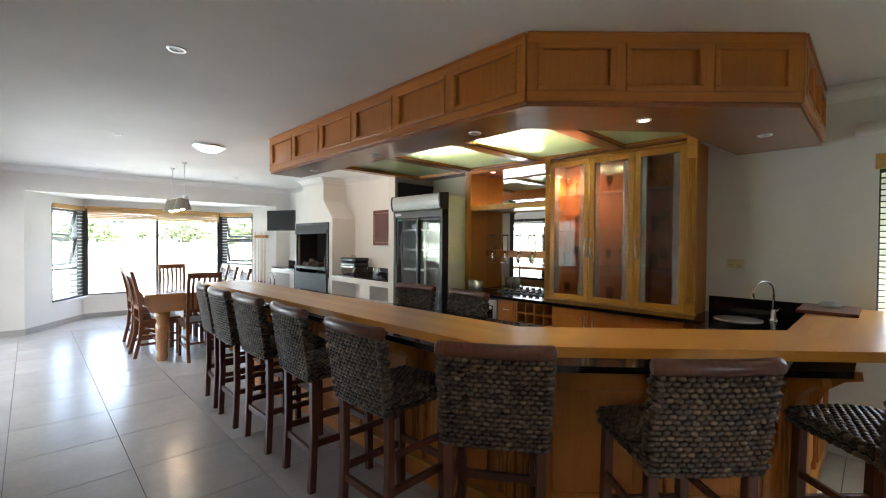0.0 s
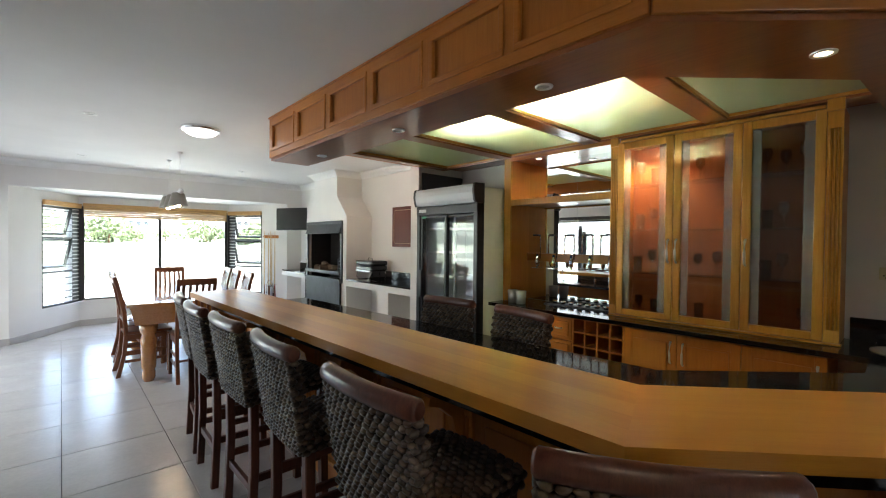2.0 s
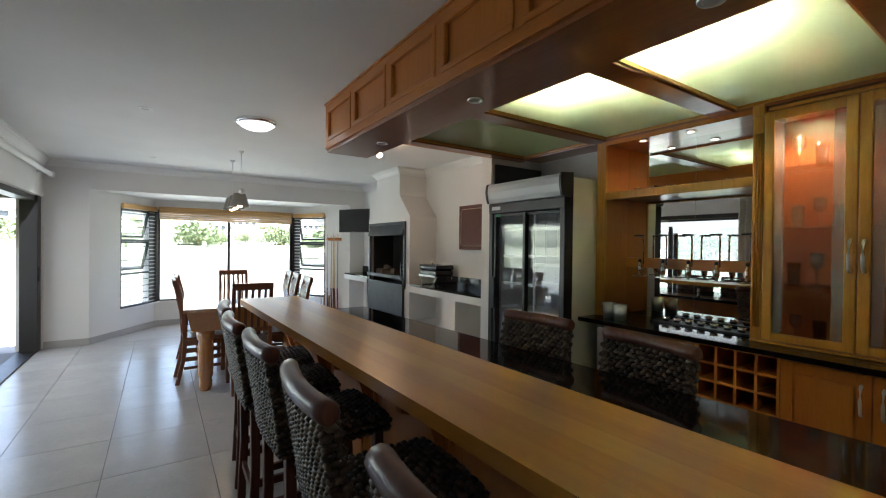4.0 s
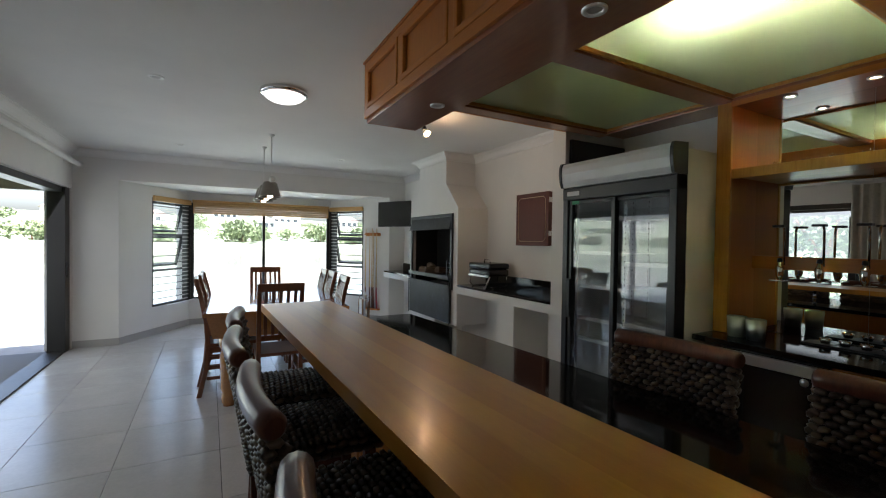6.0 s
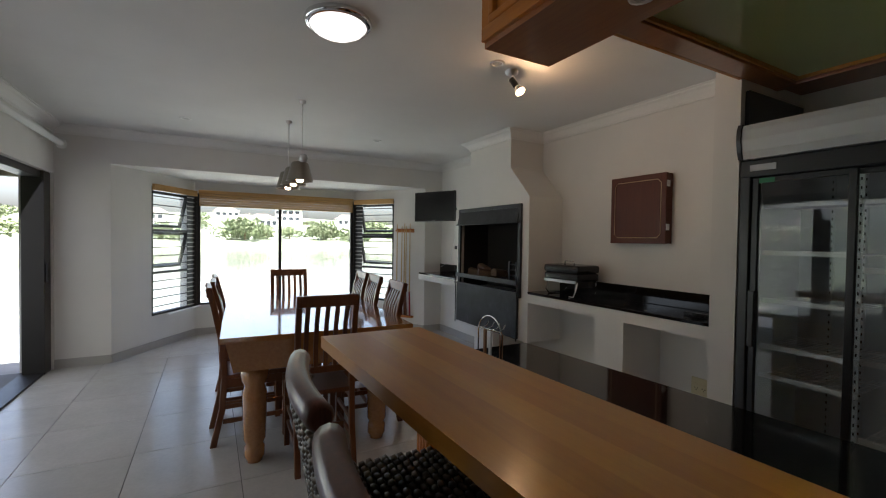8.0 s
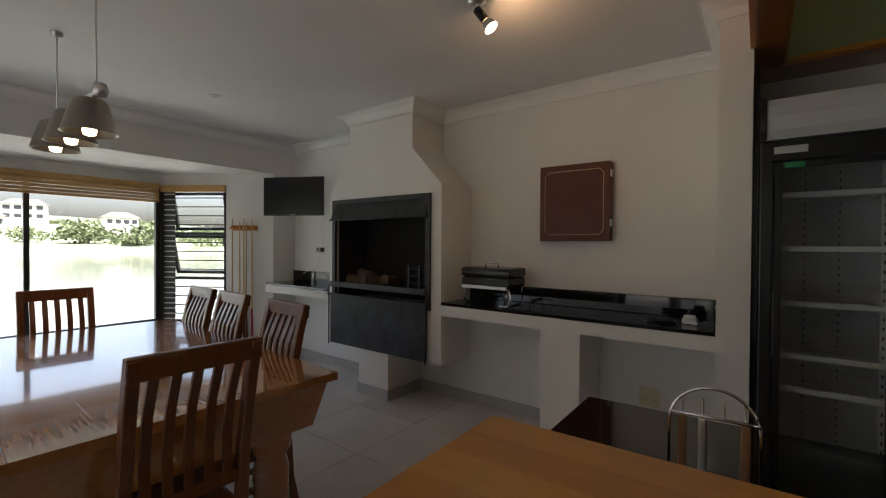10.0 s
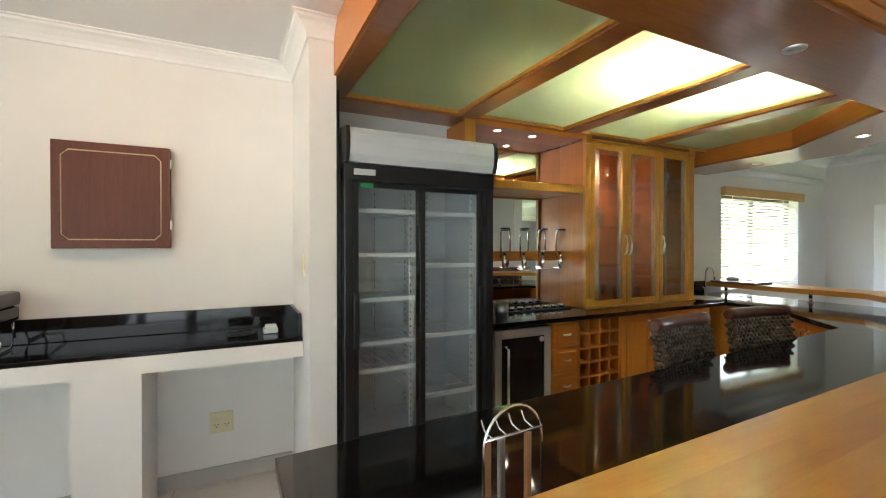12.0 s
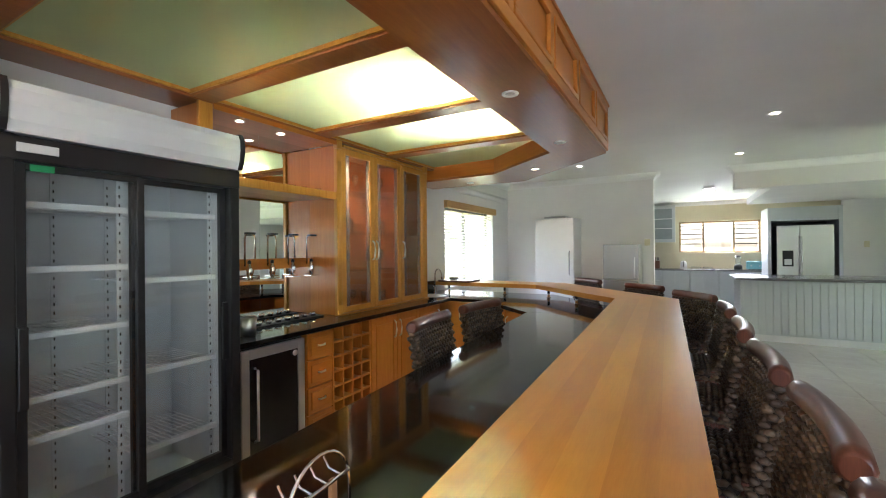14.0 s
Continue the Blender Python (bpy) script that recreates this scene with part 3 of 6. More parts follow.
rod = thing("curtain_rod", "white curtain rod with round end knob", "curtain rod")
part("rod", T([(0.67, 7.0, 2.4), (0.67, 11.92, 2.4)], 0.03, 12), CORNICE, rod)
part("knob", L([(0, -0.05), (0.035, -0.04), (0.048, 0), (0.035, 0.04), (0, 0.05)], 14, (0.67, 11.95, 2.4)), CORNICE, rod)
for y in (7.3, 9.5, 11.7):
    part("bracket", B(0.57, y - 0.015, 2.39, 0.66, y + 0.015, 2.415), CORNICE, rod)


def curtain(name, y0, y1, label):
    bm = bmesh.new()
    n, rows = 60, []
    for i in range(n + 1):
        f = i / n
        rows.append([bm.verts.new((0.67 + 0.035 * math.sin(f * 34), y0 + (y1 - y0) * (f if z > 1.2 else 0.15 + 0.6 * f), z)) for z in (0.03, 1.0, 1.3, 2.33)])
    for a, b in zip(rows, rows[1:]):
        for k in range(3):
            bm.faces.new((a[k], b[k], b[k + 1], a[k + 1])).smooth = True
    ob = solid(name, bm, FABRIC, label, "curtain", kind="")
    s = ob.modifiers.new("thickness", "SOLIDIFY")
    s.thickness = 0.004


curtain("curtain", 6.75, 7.3, "cream curtain drawn aside at the sliding door")

# lounge door (unseen, added to let light in), bar window, kitchen window
d2 = thing("door_lounge", "unseen dark bronze glazed sliding door, added to let light into the lounge", "sliding door", kind="structure")
window_frame(d2, 0.0, 4.0, 0.0, 2.1, Matrix.Translation((-3.6, 0, 0)) @ Matrix.Rotation(radians(90), 4, "Z"), mullions=(1.33, 2.66), w=0.07)
w2 = thing("window_bar", "bar-side window with light frame and blind", "window", kind="structure")
window_frame(w2, 1.22, 2.88, 0.95, 2.06, Matrix.Translation((5.47, 0, 0)) @ Matrix.Rotation(radians(90), 4, "Z"), mullions=(2.05,), material=BRONZE)


def slat_paint():
    """Thin off-white slats that let some daylight through."""
    m = Mat("cream_slat", (0.8, 0.77, 0.7), 0.5)
    m.colour(m.ramp(m.noise(m.coords((30, 1, 30)), 4, 4), (0.3, (0.76, 0.73, 0.66)), (0.7, (0.82, 0.8, 0.74))))
    tr = m.node("ShaderNodeBsdfTranslucent")
    tr.inputs[0].default_value = (0.85, 0.83, 0.78, 1)
    mx = m.node("ShaderNodeMixShader")
    mx.inputs[0].default_value = 0.3
    m.link(m.b.outputs[0], mx.inputs[1])
    m.link(tr.outputs[0], mx.inputs[2])
    m.link(mx.outputs[0], m.t.nodes["Material Output"].inputs[0])
    return m.m


vb = thing("venetian_blind", "cream wooden venetian blind, lowered, with slats nearly closed", "blind")
part("headrail", B(5.24, 1.2, 2.03, 5.298, 2.9, 2.13, bevel=0.004), BLINDWOOD, vb)
_s = mesh_of(B(-0.022, 1.23, -0.0012, 0.022, 2.87, 0.0012), "slat", slat_paint())
for k in range(26):
    o = new("slat", _s)
    o.parent = vb
    o.matrix_basis = Matrix.Translation((5.34, 0, 0.97 + 0.041 * k)) @ Matrix.Rotation(radians(-46), 4, "Y")
for y in (1.5, 2.6):
    part("ladder_cord", T([(5.34, y, 0.97), (5.34, y, 2.04)], 0.002, 5), WIRE, vb)
rod2 = thing("curtain_rod", "thick white curtain rod above the bar window", "curtain rod")
part("rod", T([(5.2, 0.9, 2.3), (5.2, 3.0, 2.3)], 0.045, 12), CORNICE, rod2)
for y in (1.1, 2.86):
    part("bracket", B(5.2, y - 0.02, 2.29, 5.3, y + 0.02, 2.32), CORNICE, rod2)
w3 = thing("window_kitchen", "kitchen window with pale timber frame", "window", kind="structure")
KW = plain("light_timber_frame", (0.34, 0.22, 0.11), 0.5)
window_frame(w3, 0.85, 2.6, 1.33, 2.13, Matrix.Translation((0, -5.05, 0)), mullions=(1.4, 2.05), material=KW, w=0.05)
for u0, u1 in ((0.9, 1.38), (2.07, 2.55)):
    for z in (1.55, 1.68, 1.8, 1.92, 2.02):
        part("glazing_bar", B(u0, 0.012, z - 0.014, u1, 0.035, z + 0.014), BRONZE, w3, m=Matrix.Translation((0, -5.05, 0)))

# ---- outdoors ----
solid("water", B(-1500, -1500, -1.2, 1500, 1500, -0.75), WATER, "calm bright lake reflecting the sky", "lake", "structure")
bm = bmesh.new()
prism(bm, [(-4.5, 4.86), (0.29, 4.86), (0.29, 12.36), (0.88, 12.36), (1.1, 12.7), (-4.5, 12.7)], -0.75, -0.03)
prism(bm, [(0.9, 12.36), (1.75, 13.6), (4.31, 13.6), (5.2, 12.36)], -0.75, -0.125)
solid("pavement_patio", bm, PAVING, "grey concrete patio round the house", "patio")
solid("ground", P([(-60, -60), (60, -60), (60, 12.3), (5.56, 12.3), (5.56, -5.16), (-3.76, -5.16), (-3.76, 4.85), (-60, 4.85)], -0.75, -0.13), LAWN, "lawn behind the house", "ground")
solid("ground_west_bank", P([(-60, 4.86), (-4.51, 4.86), (-4.51, 12.7), (-9, 14.2), (-60, 17)], -0.75, -0.1), LAWN, "grassy garden bank beside the patio", "ground")
EAVE = plain("olive_eave_board", (0.2, 0.185, 0.12), 0.7, 0.2)
roof = thing("patio_roof", "olive-brown boarded patio roof on square posts outside the sliding door", "patio roof")
part("deck", B(-3.0, 4.86, 2.36, 0.298, 12.75, 2.46), EAVE, roof)
part("fascia_beam", B(-3.0, 12.65, 2.1, 0.298, 12.75, 2.3595, bevel=0.004), EAVE, roof, "deep olive fascia beam")
part("fascia_beam", B(-3.0, 4.86, 2.14, -2.9, 12.6495, 2.3595, bevel=0.004), EAVE, roof, "deep olive fascia beam")
for y in (5.3, 12.5):
    part("post", B(-3.0, y - 0.05, -0.03, -2.9, y + 0.05, 2.1395, bevel=0.004), EAVE, roof)
# ---- bar canopy ----
OUT = [(3.04, 7.58), (3.04, 4.21), (4.08, 3.18), (5.298, 3.18)]
INN = [(3.39, 7.58), (3.43, 4.47), (4.2, 3.79), (5.298, 3.7)]
canopy = thing("bar_canopy", "honey-coloured panelled timber canopy hung from the ceiling above the bar", "canopy")
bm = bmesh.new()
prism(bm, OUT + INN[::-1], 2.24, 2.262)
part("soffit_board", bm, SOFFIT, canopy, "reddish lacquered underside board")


def fascia(p, q, panels, end=0.03):
    """One panelled face of the canopy from p to q, with raised frames round sunk panels."""
    d = Vector((q[0] - p[0], q[1] - p[1], 0))
    n = d.length
    m = Matrix.Translation((p[0], p[1], 0)) @ Matrix.Rotation(math.atan2(d.y, d.x), 4, "Z")
    z0, z1 = 2.263, H - 0.002
    part("fascia_board", B(0, 0.0, z0, n, 0.018, z1), OAK, canopy, m=m)
    part("fascia_rail", B(0, -0.018, z0, n, -0.0002, z0 + 0.055, bevel=0.004), OAK_X, canopy, m=m)
    part("fascia_rail", B(0, -0.018, z1 - 0.055, n, -0.0002, z1, bevel=0.004), OAK_X, canopy, m=m)
    w = 0.055
    step = (n - w) / panels
    for k in range(panels + 1):
        part("fascia_stile", B(k * step, -0.0175, z0 + 0.0552, k * step + w, -0.0003, z1 - 0.0552, bevel=0.003), OAK, canopy, m=m)
    for k in range(panels):
        a, b = k * step + w, (k + 1) * step
        bm = bmesh.new()
        t = 0.03
        for r in ((a, -0.024, z0 + 0.055, b, -0.019 + 0.018, z0 + 0.055 + t), (a, -0.024, z1 - 0.055 - t, b, -0.001, z1 - 0.055), (a, -0.024, z0 + 0.055 + t, a + t, -0.001, z1 - 0.055 - t), (b - t, -0.024, z0 + 0.055 + t, b, -0.001, z1 - 0.055 - t)):
            box(bm, *r, bevel=0.006)
        part("moulding", bm, OAK_X, canopy, m=m)
    part("cover_strip", B(0, -0.03, z1 - 0.014, n, -0.0185, z1 - 0.001, bevel=0.003), OAK_X, canopy, m=m)


fascia(OUT[0], OUT[1], 6)
fascia(OUT[1], OUT[2], 3)
fascia(OUT[2], OUT[3], 3)
part("end_board", B(3.06, 7.56, 2.263, 3.39, 7.58, H - 0.002), OAK_X, canopy)
for a, b in zip(INN, INN[1:]):
    d = Vector((b[0] - a[0], b[1] - a[1], 0))
    m = Matrix.Translation((a[0], a[1], 0)) @ Matrix.Rotation(math.atan2(d.y, d.x), 4, "Z")
    part("inner_board", B(0, -0.02, 2.263, d.length, 0.0, H - 0.002), OAK_X, canopy, m=m)
PZ = 2.395
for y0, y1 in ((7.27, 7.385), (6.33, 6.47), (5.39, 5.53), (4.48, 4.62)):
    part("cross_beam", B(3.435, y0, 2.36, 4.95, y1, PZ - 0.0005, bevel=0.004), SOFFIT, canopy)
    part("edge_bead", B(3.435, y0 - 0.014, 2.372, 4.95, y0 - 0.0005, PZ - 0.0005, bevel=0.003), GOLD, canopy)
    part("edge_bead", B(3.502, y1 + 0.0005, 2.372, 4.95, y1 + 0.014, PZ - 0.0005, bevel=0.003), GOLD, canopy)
part("north_board", B(3.42, 7.386, 2.36, 4.618, 7.404, H - 0.002), OAK_X, canopy)
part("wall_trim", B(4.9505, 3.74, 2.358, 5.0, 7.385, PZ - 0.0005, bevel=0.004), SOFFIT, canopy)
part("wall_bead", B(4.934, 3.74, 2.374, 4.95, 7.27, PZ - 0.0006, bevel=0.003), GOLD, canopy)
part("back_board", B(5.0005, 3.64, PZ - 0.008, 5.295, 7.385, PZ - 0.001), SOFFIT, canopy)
for y0, y1 in ((6.4, 7.33), (5.46, 6.399), (4.55, 5.459)):
    part("backlit_panel", B(3.435, y0, PZ, 5.29, y1, PZ + 0.006), PANEL, canopy, "glossy green-tinted translucent ceiling panel")
bm = bmesh.new()
prism(bm, [(3.435, 4.549), (3.435, 4.49), (4.21, 3.81), (5.29, 3.72), (5.29, 4.549)], PZ, PZ + 0.006)
part("backlit_panel", bm, PANEL, canopy, "glossy green-tinted translucent ceiling panel")

lamp = thing("tube_light", "fluorescent batten above the translucent bar ceiling", "lamp")
part("batten", B(3.79, 4.8, 2.57, 3.89, 6.05, 2.628), WHITE, lamp)
part("tube", T([(3.84, 4.85, 2.53), (3.84, 6.0, 2.53)], 0.016, 10), TUBE, lamp, "lit fluorescent tube")


def downlight(m, lit, big=1.0, label="", group="recessed downlights", watts=0.7):
    t = thing("downlight", label or ("small round nickel downlight, lit" if lit else "small round nickel downlight, switched off"), "downlight", m, group)
    r = 0.042 * big
    part("trim_ring", L([(r * 0.62, 0.0), (r * 0.66, -0.006), (r * 0.95, -0.007), (r, -0.003), (r, 0.0)], 24), NICKEL, t)
    part("lens", L([(0, -0.002), (r * 0.62, -0.002)], 20), HALOGEN if lit else DULL, t, "glowing lens" if lit else "")
    if lit:
        eye = m @ Vector((0, 0, -0.03))
        spot("downlight_beam", eye, eye + Vector((0, 0, -1)), watts, 110, (1.0, 0.8, 0.55))


for x, y, lit in ((3.27, 4.78, 0), (3.24, 5.88, 0), (3.26, 7.01, 0), (3.74, 3.86, 1), (4.65, 3.42, 0)):
    downlight(Matrix.Translation((x, y, 2.2395)), lit)
for x, y, lit in ((1.75, 5.78, 0), (1.8, 8.58, 0), (1.82, 11.1, 0), (3.8, 11.0, 0), (3.72, 8.44, 0), (1.8, 3.24, 1), (1.88, 1.47, 1), (3.77, 1.69, 1)):
    downlight(Matrix.Translation((x, y, H)), lit, 1.25, group="ceiling downlights")

# ---- bar counter ----
W_OUT = [(2.43, 7.795), (2.535, 4.04), (3.73, 2.8), (5.3, 2.8)]
W_INN = [(2.86, 7.795), (2.985, 4.2), (3.95, 3.2), (5.3, 3.2)]


def lerp2(a, b, f):
    return (a[0] + (b[0] - a[0]) * f, a[1] + (b[1] - a[1]) * f)


bar = thing("bar", "honey oak bar with fluted panelled front and raised glossy beech top", "bar")
bar_top = bar
NS = 5
for i, mat in ((0, TOPWOOD), (1, TOPWOOD_X), (2, TOPWOOD_X)):
    for k in range(NS):
        f0, f1 = k / NS, (k + 1) / NS
        a, b = lerp2(W_OUT[i], W_INN[i], f0), lerp2(W_OUT[i], W_INN[i], f1)
        c, d = lerp2(W_OUT[i + 1], W_INN[i + 1], f1), lerp2(W_OUT[i + 1], W_INN[i + 1], f0)
        bm = bmesh.new()
        if i == 1:
            v = Vector((W_OUT[2][0] - W_OUT[1][0], W_OUT[2][1] - W_OUT[1][1], 0))
            rot = Matrix.Translation((*W_OUT[1], 0)) @ Matrix.Rotation(math.atan2(v.y, v.x), 4, "Z")
            pts = [(rot.inverted() @ Vector((*p, 0))).to_2d() for p in (a, b, c, d)]
            prism(bm, pts, 1.015, 1.06)
            part("stave", bm, mat, bar_top, m=rot)
        else:
            prism(bm, (a, b, c, d), 1.015, 1.06)
            part("stave", bm, mat, bar_top)


def post(p, z0=0.93, z1=1.015):
    part("post", L([(0.022, 0), (0.022, 0.006), (0.014, 0.007), (0.014, z1 - z0 - 0.007), (0.022, z1 - z0 - 0.006), (0.022, z1 - z0 - 0.0005)], 14, (p[0], p[1], z0 + 0.0005)), CHROME, bar_top, "short chrome post")


for y in (4.35, 4.75, 5.9, 6.9, 7.6):
    post((2.915 - 0.034 * (y - 4.2), y))
for f in (0.12, 0.5, 0.88):
    post(lerp2(lerp2(W_OUT[1], W_INN[1], 0.82), lerp2(W_OUT[2], W_INN[2], 0.82), f))
for x in (4.35, 5.1):
    post((x, 3.13))

G_OUT = [(2.62, 7.79), (2.72, 4.1), (3.81, 2.94), (5.298, 2.94)]
counter = thing("granite_counter", "polished black granite bar counter, mirror-glossy", "counter top")
part("front_slab", P(G_OUT[:2] + [(3.66, 4.4), (3.46, 7.79)], 0.898, 0.93, 0.003), GRANITE, counter)
part("corner_slab", P([G_OUT[1], G_OUT[2], (4.35, 3.76), (3.66, 4.4)], 0.898, 0.93, 0.0), GRANITE, counter)
part("sink_slab", P([G_OUT[2], G_OUT[3], (5.298, 3.76), (4.35, 3.76)], 0.898, 0.93, 0.0), GRANITE, counter)
part("back_slab", P([(4.735, 3.762), (5.298, 3.762), (5.298, 6.42), (4.735, 6.42)], 0.898, 0.93, 0.003), GRANITE, counter)
part("upstand", B(5.278, 3.2, 0.931, 5.297, 3.88, 1.07, bevel=0.003), GRANITE, counter)

C_OUT = [(2.84, 7.72), (2.93, 4.17), (3.92, 3.14), (5.29, 3.14)]


def bar_front(p, q, panels):
    """Panelled timber front of the bar."""
    d = Vector((q[0] - p[0], q[1] - p[1], 0))
    n = d.length
    m = Matrix.Translation((p[0], p[1], 0)) @ Matrix.Rotation(math.atan2(d.y, d.x), 4, "Z")
    part("front_board", B(0, 0.0, 0.0, n, 0.02, 0.896), OAK, bar, m=m)
    part("plinth_board", B(0, -0.03, 0.0, n, -0.0003, 0.11, bevel=0.005), OAK_X, bar, m=m)
    part("plinth_bead", B(0, -0.036, 0.111, n, -0.0003, 0.135, bevel=0.008), GOLD, bar, m=m)
    part("top_rail", B(0, -0.018, 0.82, n, -0.0003, 0.896, bevel=0.003), OAK_X, bar, m=m)
    step = (n - 0.12) / panels
    for k in range(panels + 1):
        part("pilaster", B(k * step, -0.022, 0.136, k * step + 0.12, -0.0004, 0.819, bevel=0.003), OAK, bar, m=m)
        for j in range(4):
            part("flute", T([(k * step + 0.024 + 0.024 * j, -0.024, 0.18), (k * step + 0.024 + 0.024 * j, -0.024, 0.77)], 0.0085, 8), OAK, bar, m=m)
    for k in range(panels):
        a, b = k * step + 0.12, (k + 1) * step
        part("sunk_panel", B(a + 0.06, -0.012, 0.22, b - 0.06, -0.0005, 0.75, bevel=0.01), OAK, bar, m=m)
    for k in range(panels + 1):
        u = k * step + 0.06
        bm = bmesh.new()
        pts = [(0, 0.895), (-0.2, 0.895), (-0.205, 0.86), (-0.14, 0.84), (-0.07, 0.78), (-0.045, 0.7), (-0.024, 0.66), (0, 0.65)]
        a_, b_ = [bm.verts.new((u - 0.02, y - 0.024, z)) for y, z in pts], [bm.verts.new((u + 0.02, y - 0.024, z)) for y, z in pts]
        bm.faces.new(a_)
        bm.faces.new(b_[::-1])
        for i in range(len(pts)):
            bm.faces.new((a_[i], b_[i], b_[(i + 1) % len(pts)], a_[(i + 1) % len(pts)]))
        part("bracket", bm, OAK, bar, "carved timber bracket under the overhang", m=m)


bar_front(C_OUT[0], C_OUT[1], 5)
bar_front(C_OUT[1], C_OUT[2], 2)
bar_front(C_OUT[2], C_OUT[3], 2)
part("end_panel", B(2.87, 7.7, 0.0, 3.4, 7.72, 0.896), OAK, bar)
part("inner_board", B(3.14, 4.62, 0.0, 3.16, 7.699, 0.896), OAK, bar)


def raised_door(parent, name, y0, y1, z0, z1, x, mat=OAK, handle=None):
    """A cabinet door facing -x at x, with a raised and fielded panel."""
    d = part(name, B(x, y0 + 0.002, z0, x + 0.018, y1 - 0.002, z1, bevel=0.002), mat, parent)
    w = min(0.055, (y1 - y0) * 0.2)
    for a in ((y0 + 0.002, z0, y0 + w, z1), (y1 - w, z0, y1 - 0.002, z1), (y0 + w, z0, y1 - w, z0 + w), (y0 + w, z1 - w, y1 - w, z1)):
        part("frame_rail", B(x - 0.006, a[0], a[1], x - 0.0002, a[2], a[3], bevel=0.0025), mat, d)
    part("raised_panel", B(x - 0.005, y0 + w + 0.012, z0 + w + 0.012, x - 0.0003, y1 - w - 0.012, z1 - w - 0.012, bevel=0.0045), mat, d)
    if handle:
        hy, h0, h1 = handle
        part("handle", T([(x - 0.004, hy, h0), (x - 0.022, hy, h0 + 0.012), (x - 0.03, hy, (h0 + h1) / 2), (x - 0.022, hy, h1 - 0.012), (x - 0.004, hy, h1)], 0.0075, 8), NICKEL, d, "bowed satin nickel handle")
    return d


# back run of base units
FX = 4.785
dr = thing("drawer_unit", "narrow honey oak unit with four drawers", "drawer unit")
part("carcass", B(FX + 0.02, 5.528, 0.1, 5.28, 5.77, 0.896), OAK, dr)
for k in range(4):
    z0 = 0.12 + 0.192 * k
    d = part("drawer", B(FX, 5.531, z0, FX + 0.0195, 5.767, z0 + 0.185, bevel=0.003), OAK_Y, dr)
    part("raised_panel", B(FX - 0.008, 5.558, z0 + 0.028, FX - 0.0003, 5.74, z0 + 0.157, bevel=0.006), OAK_Y, d)
    part("handle", T([(FX - 0.009, 5.613, z0 + 0.095), (FX - 0.025, 5.628, z0 + 0.095), (FX - 0.025, 5.668, z0 + 0.095), (FX - 0.009, 5.683, z0 + 0.095)], 0.007, 8), NICKEL, d, "small nickel bow handle")

wr = thing("wine_rack", "honey oak lattice wine rack with square bottle holes, empty", "wine rack")
part("back", B(5.2, 5.083, 0.1, 5.22, 5.525, 0.896), REDWOOD, wr)
for k in range(5):
    y = 5.083 + 0.107 * k
    part("upright", B(FX + 0.001, y, 0.1, 5.2, y + 0.014, 0.896), OAK, wr)
for k in range(8):
    z = 0.1 + 0.1117 * k
    part("shelf", B(FX, 5.0975, z, 5.2, 5.5105, z + 0.014), OAK_Y, wr)

for (y0, y1, side) in ((4.71, 5.08, 0), (4.335, 4.71, 1), (3.93, 4.335, 0)):
    c = thing("base_cabinet", "honey oak base cabinet with raised-panel door", "cabinet", group="back bar base cabinets")
    part("carcass", B(FX + 0.02, y0 + 0.001, 0.1, 5.28, y1 - 0.001, 0.896), OAK, c)
    raised_door(c, "door", y0, y1, 0.12, 0.885, FX, handle=((y0 + 0.04) if side == 0 else (y1 - 0.04), 0.68, 0.83))
pl = thing("kickboard", "dark kickboard under the back bar units", "kickboard", kind="structure")
part("board", B(4.855, 3.93, 0.0, 4.875, 5.77, 0.099), OAK_Y, pl)

# sink units along the short side, facing into the bar
for x0, x1 in ((4.36, 4.68),):
    c = thing("base_cabinet", "honey oak corner base cabinet under the sink", "cabinet", group="sink base cabinets")
    part("carcass", B(x0, 3.2, 0.1, 5.28, 3.7, 0.896), OAK, c)
    part("door", B(x0 + 0.002, 3.7005, 0.12, x1 - 0.002, 3.718, 0.885, bevel=0.002), OAK, c)
    part("raised_panel", B(x0 + 0.06, 3.7185, 0.18, x1 - 0.06, 3.725, 0.82, bevel=0.005), OAK, c)
    part("handle", T([(x1 - 0.04, 3.72, 0.68), (x1 - 0.04, 3.745, 0.7), (x1 - 0.04, 3.745, 0.81), (x1 - 0.04, 3.72, 0.83)], 0.0055), NICKEL, c)
c = thing("base_cabinet", "honey oak angled base cabinet with two doors", "cabinet", group="sink base cabinets")
v = Vector((4.35 - 3.66, 3.76 - 4.4, 0))
mc = Matrix.Translation((3.66, 4.4, 0)) @ Matrix.Rotation(math.atan2(v.y, v.x), 4, "Z")
part("carcass", B(0.03, -0.5, 0.1, v.length - 0.03, -0.05, 0.896), OAK, c, m=mc)
for u0 in (0.04, 0.47):
    part("door", B(u0, -0.0495, 0.12, u0 + 0.42, -0.03, 0.885, bevel=0.002), OAK, c, m=mc)
    part("raised_panel", B(u0 + 0.06, -0.0295, 0.19, u0 + 0.36, -0.023, 0.82, bevel=0.005), OAK, c, m=mc)
    hx = u0 + 0.38 if u0 < 0.3 else u0 + 0.04
    part("handle", T([(hx, -0.03, 0.68), (hx, -0.005, 0.7), (hx, -0.005, 0.81), (hx, -0.03, 0.83)], 0.0055), NICKEL, c, m=mc)

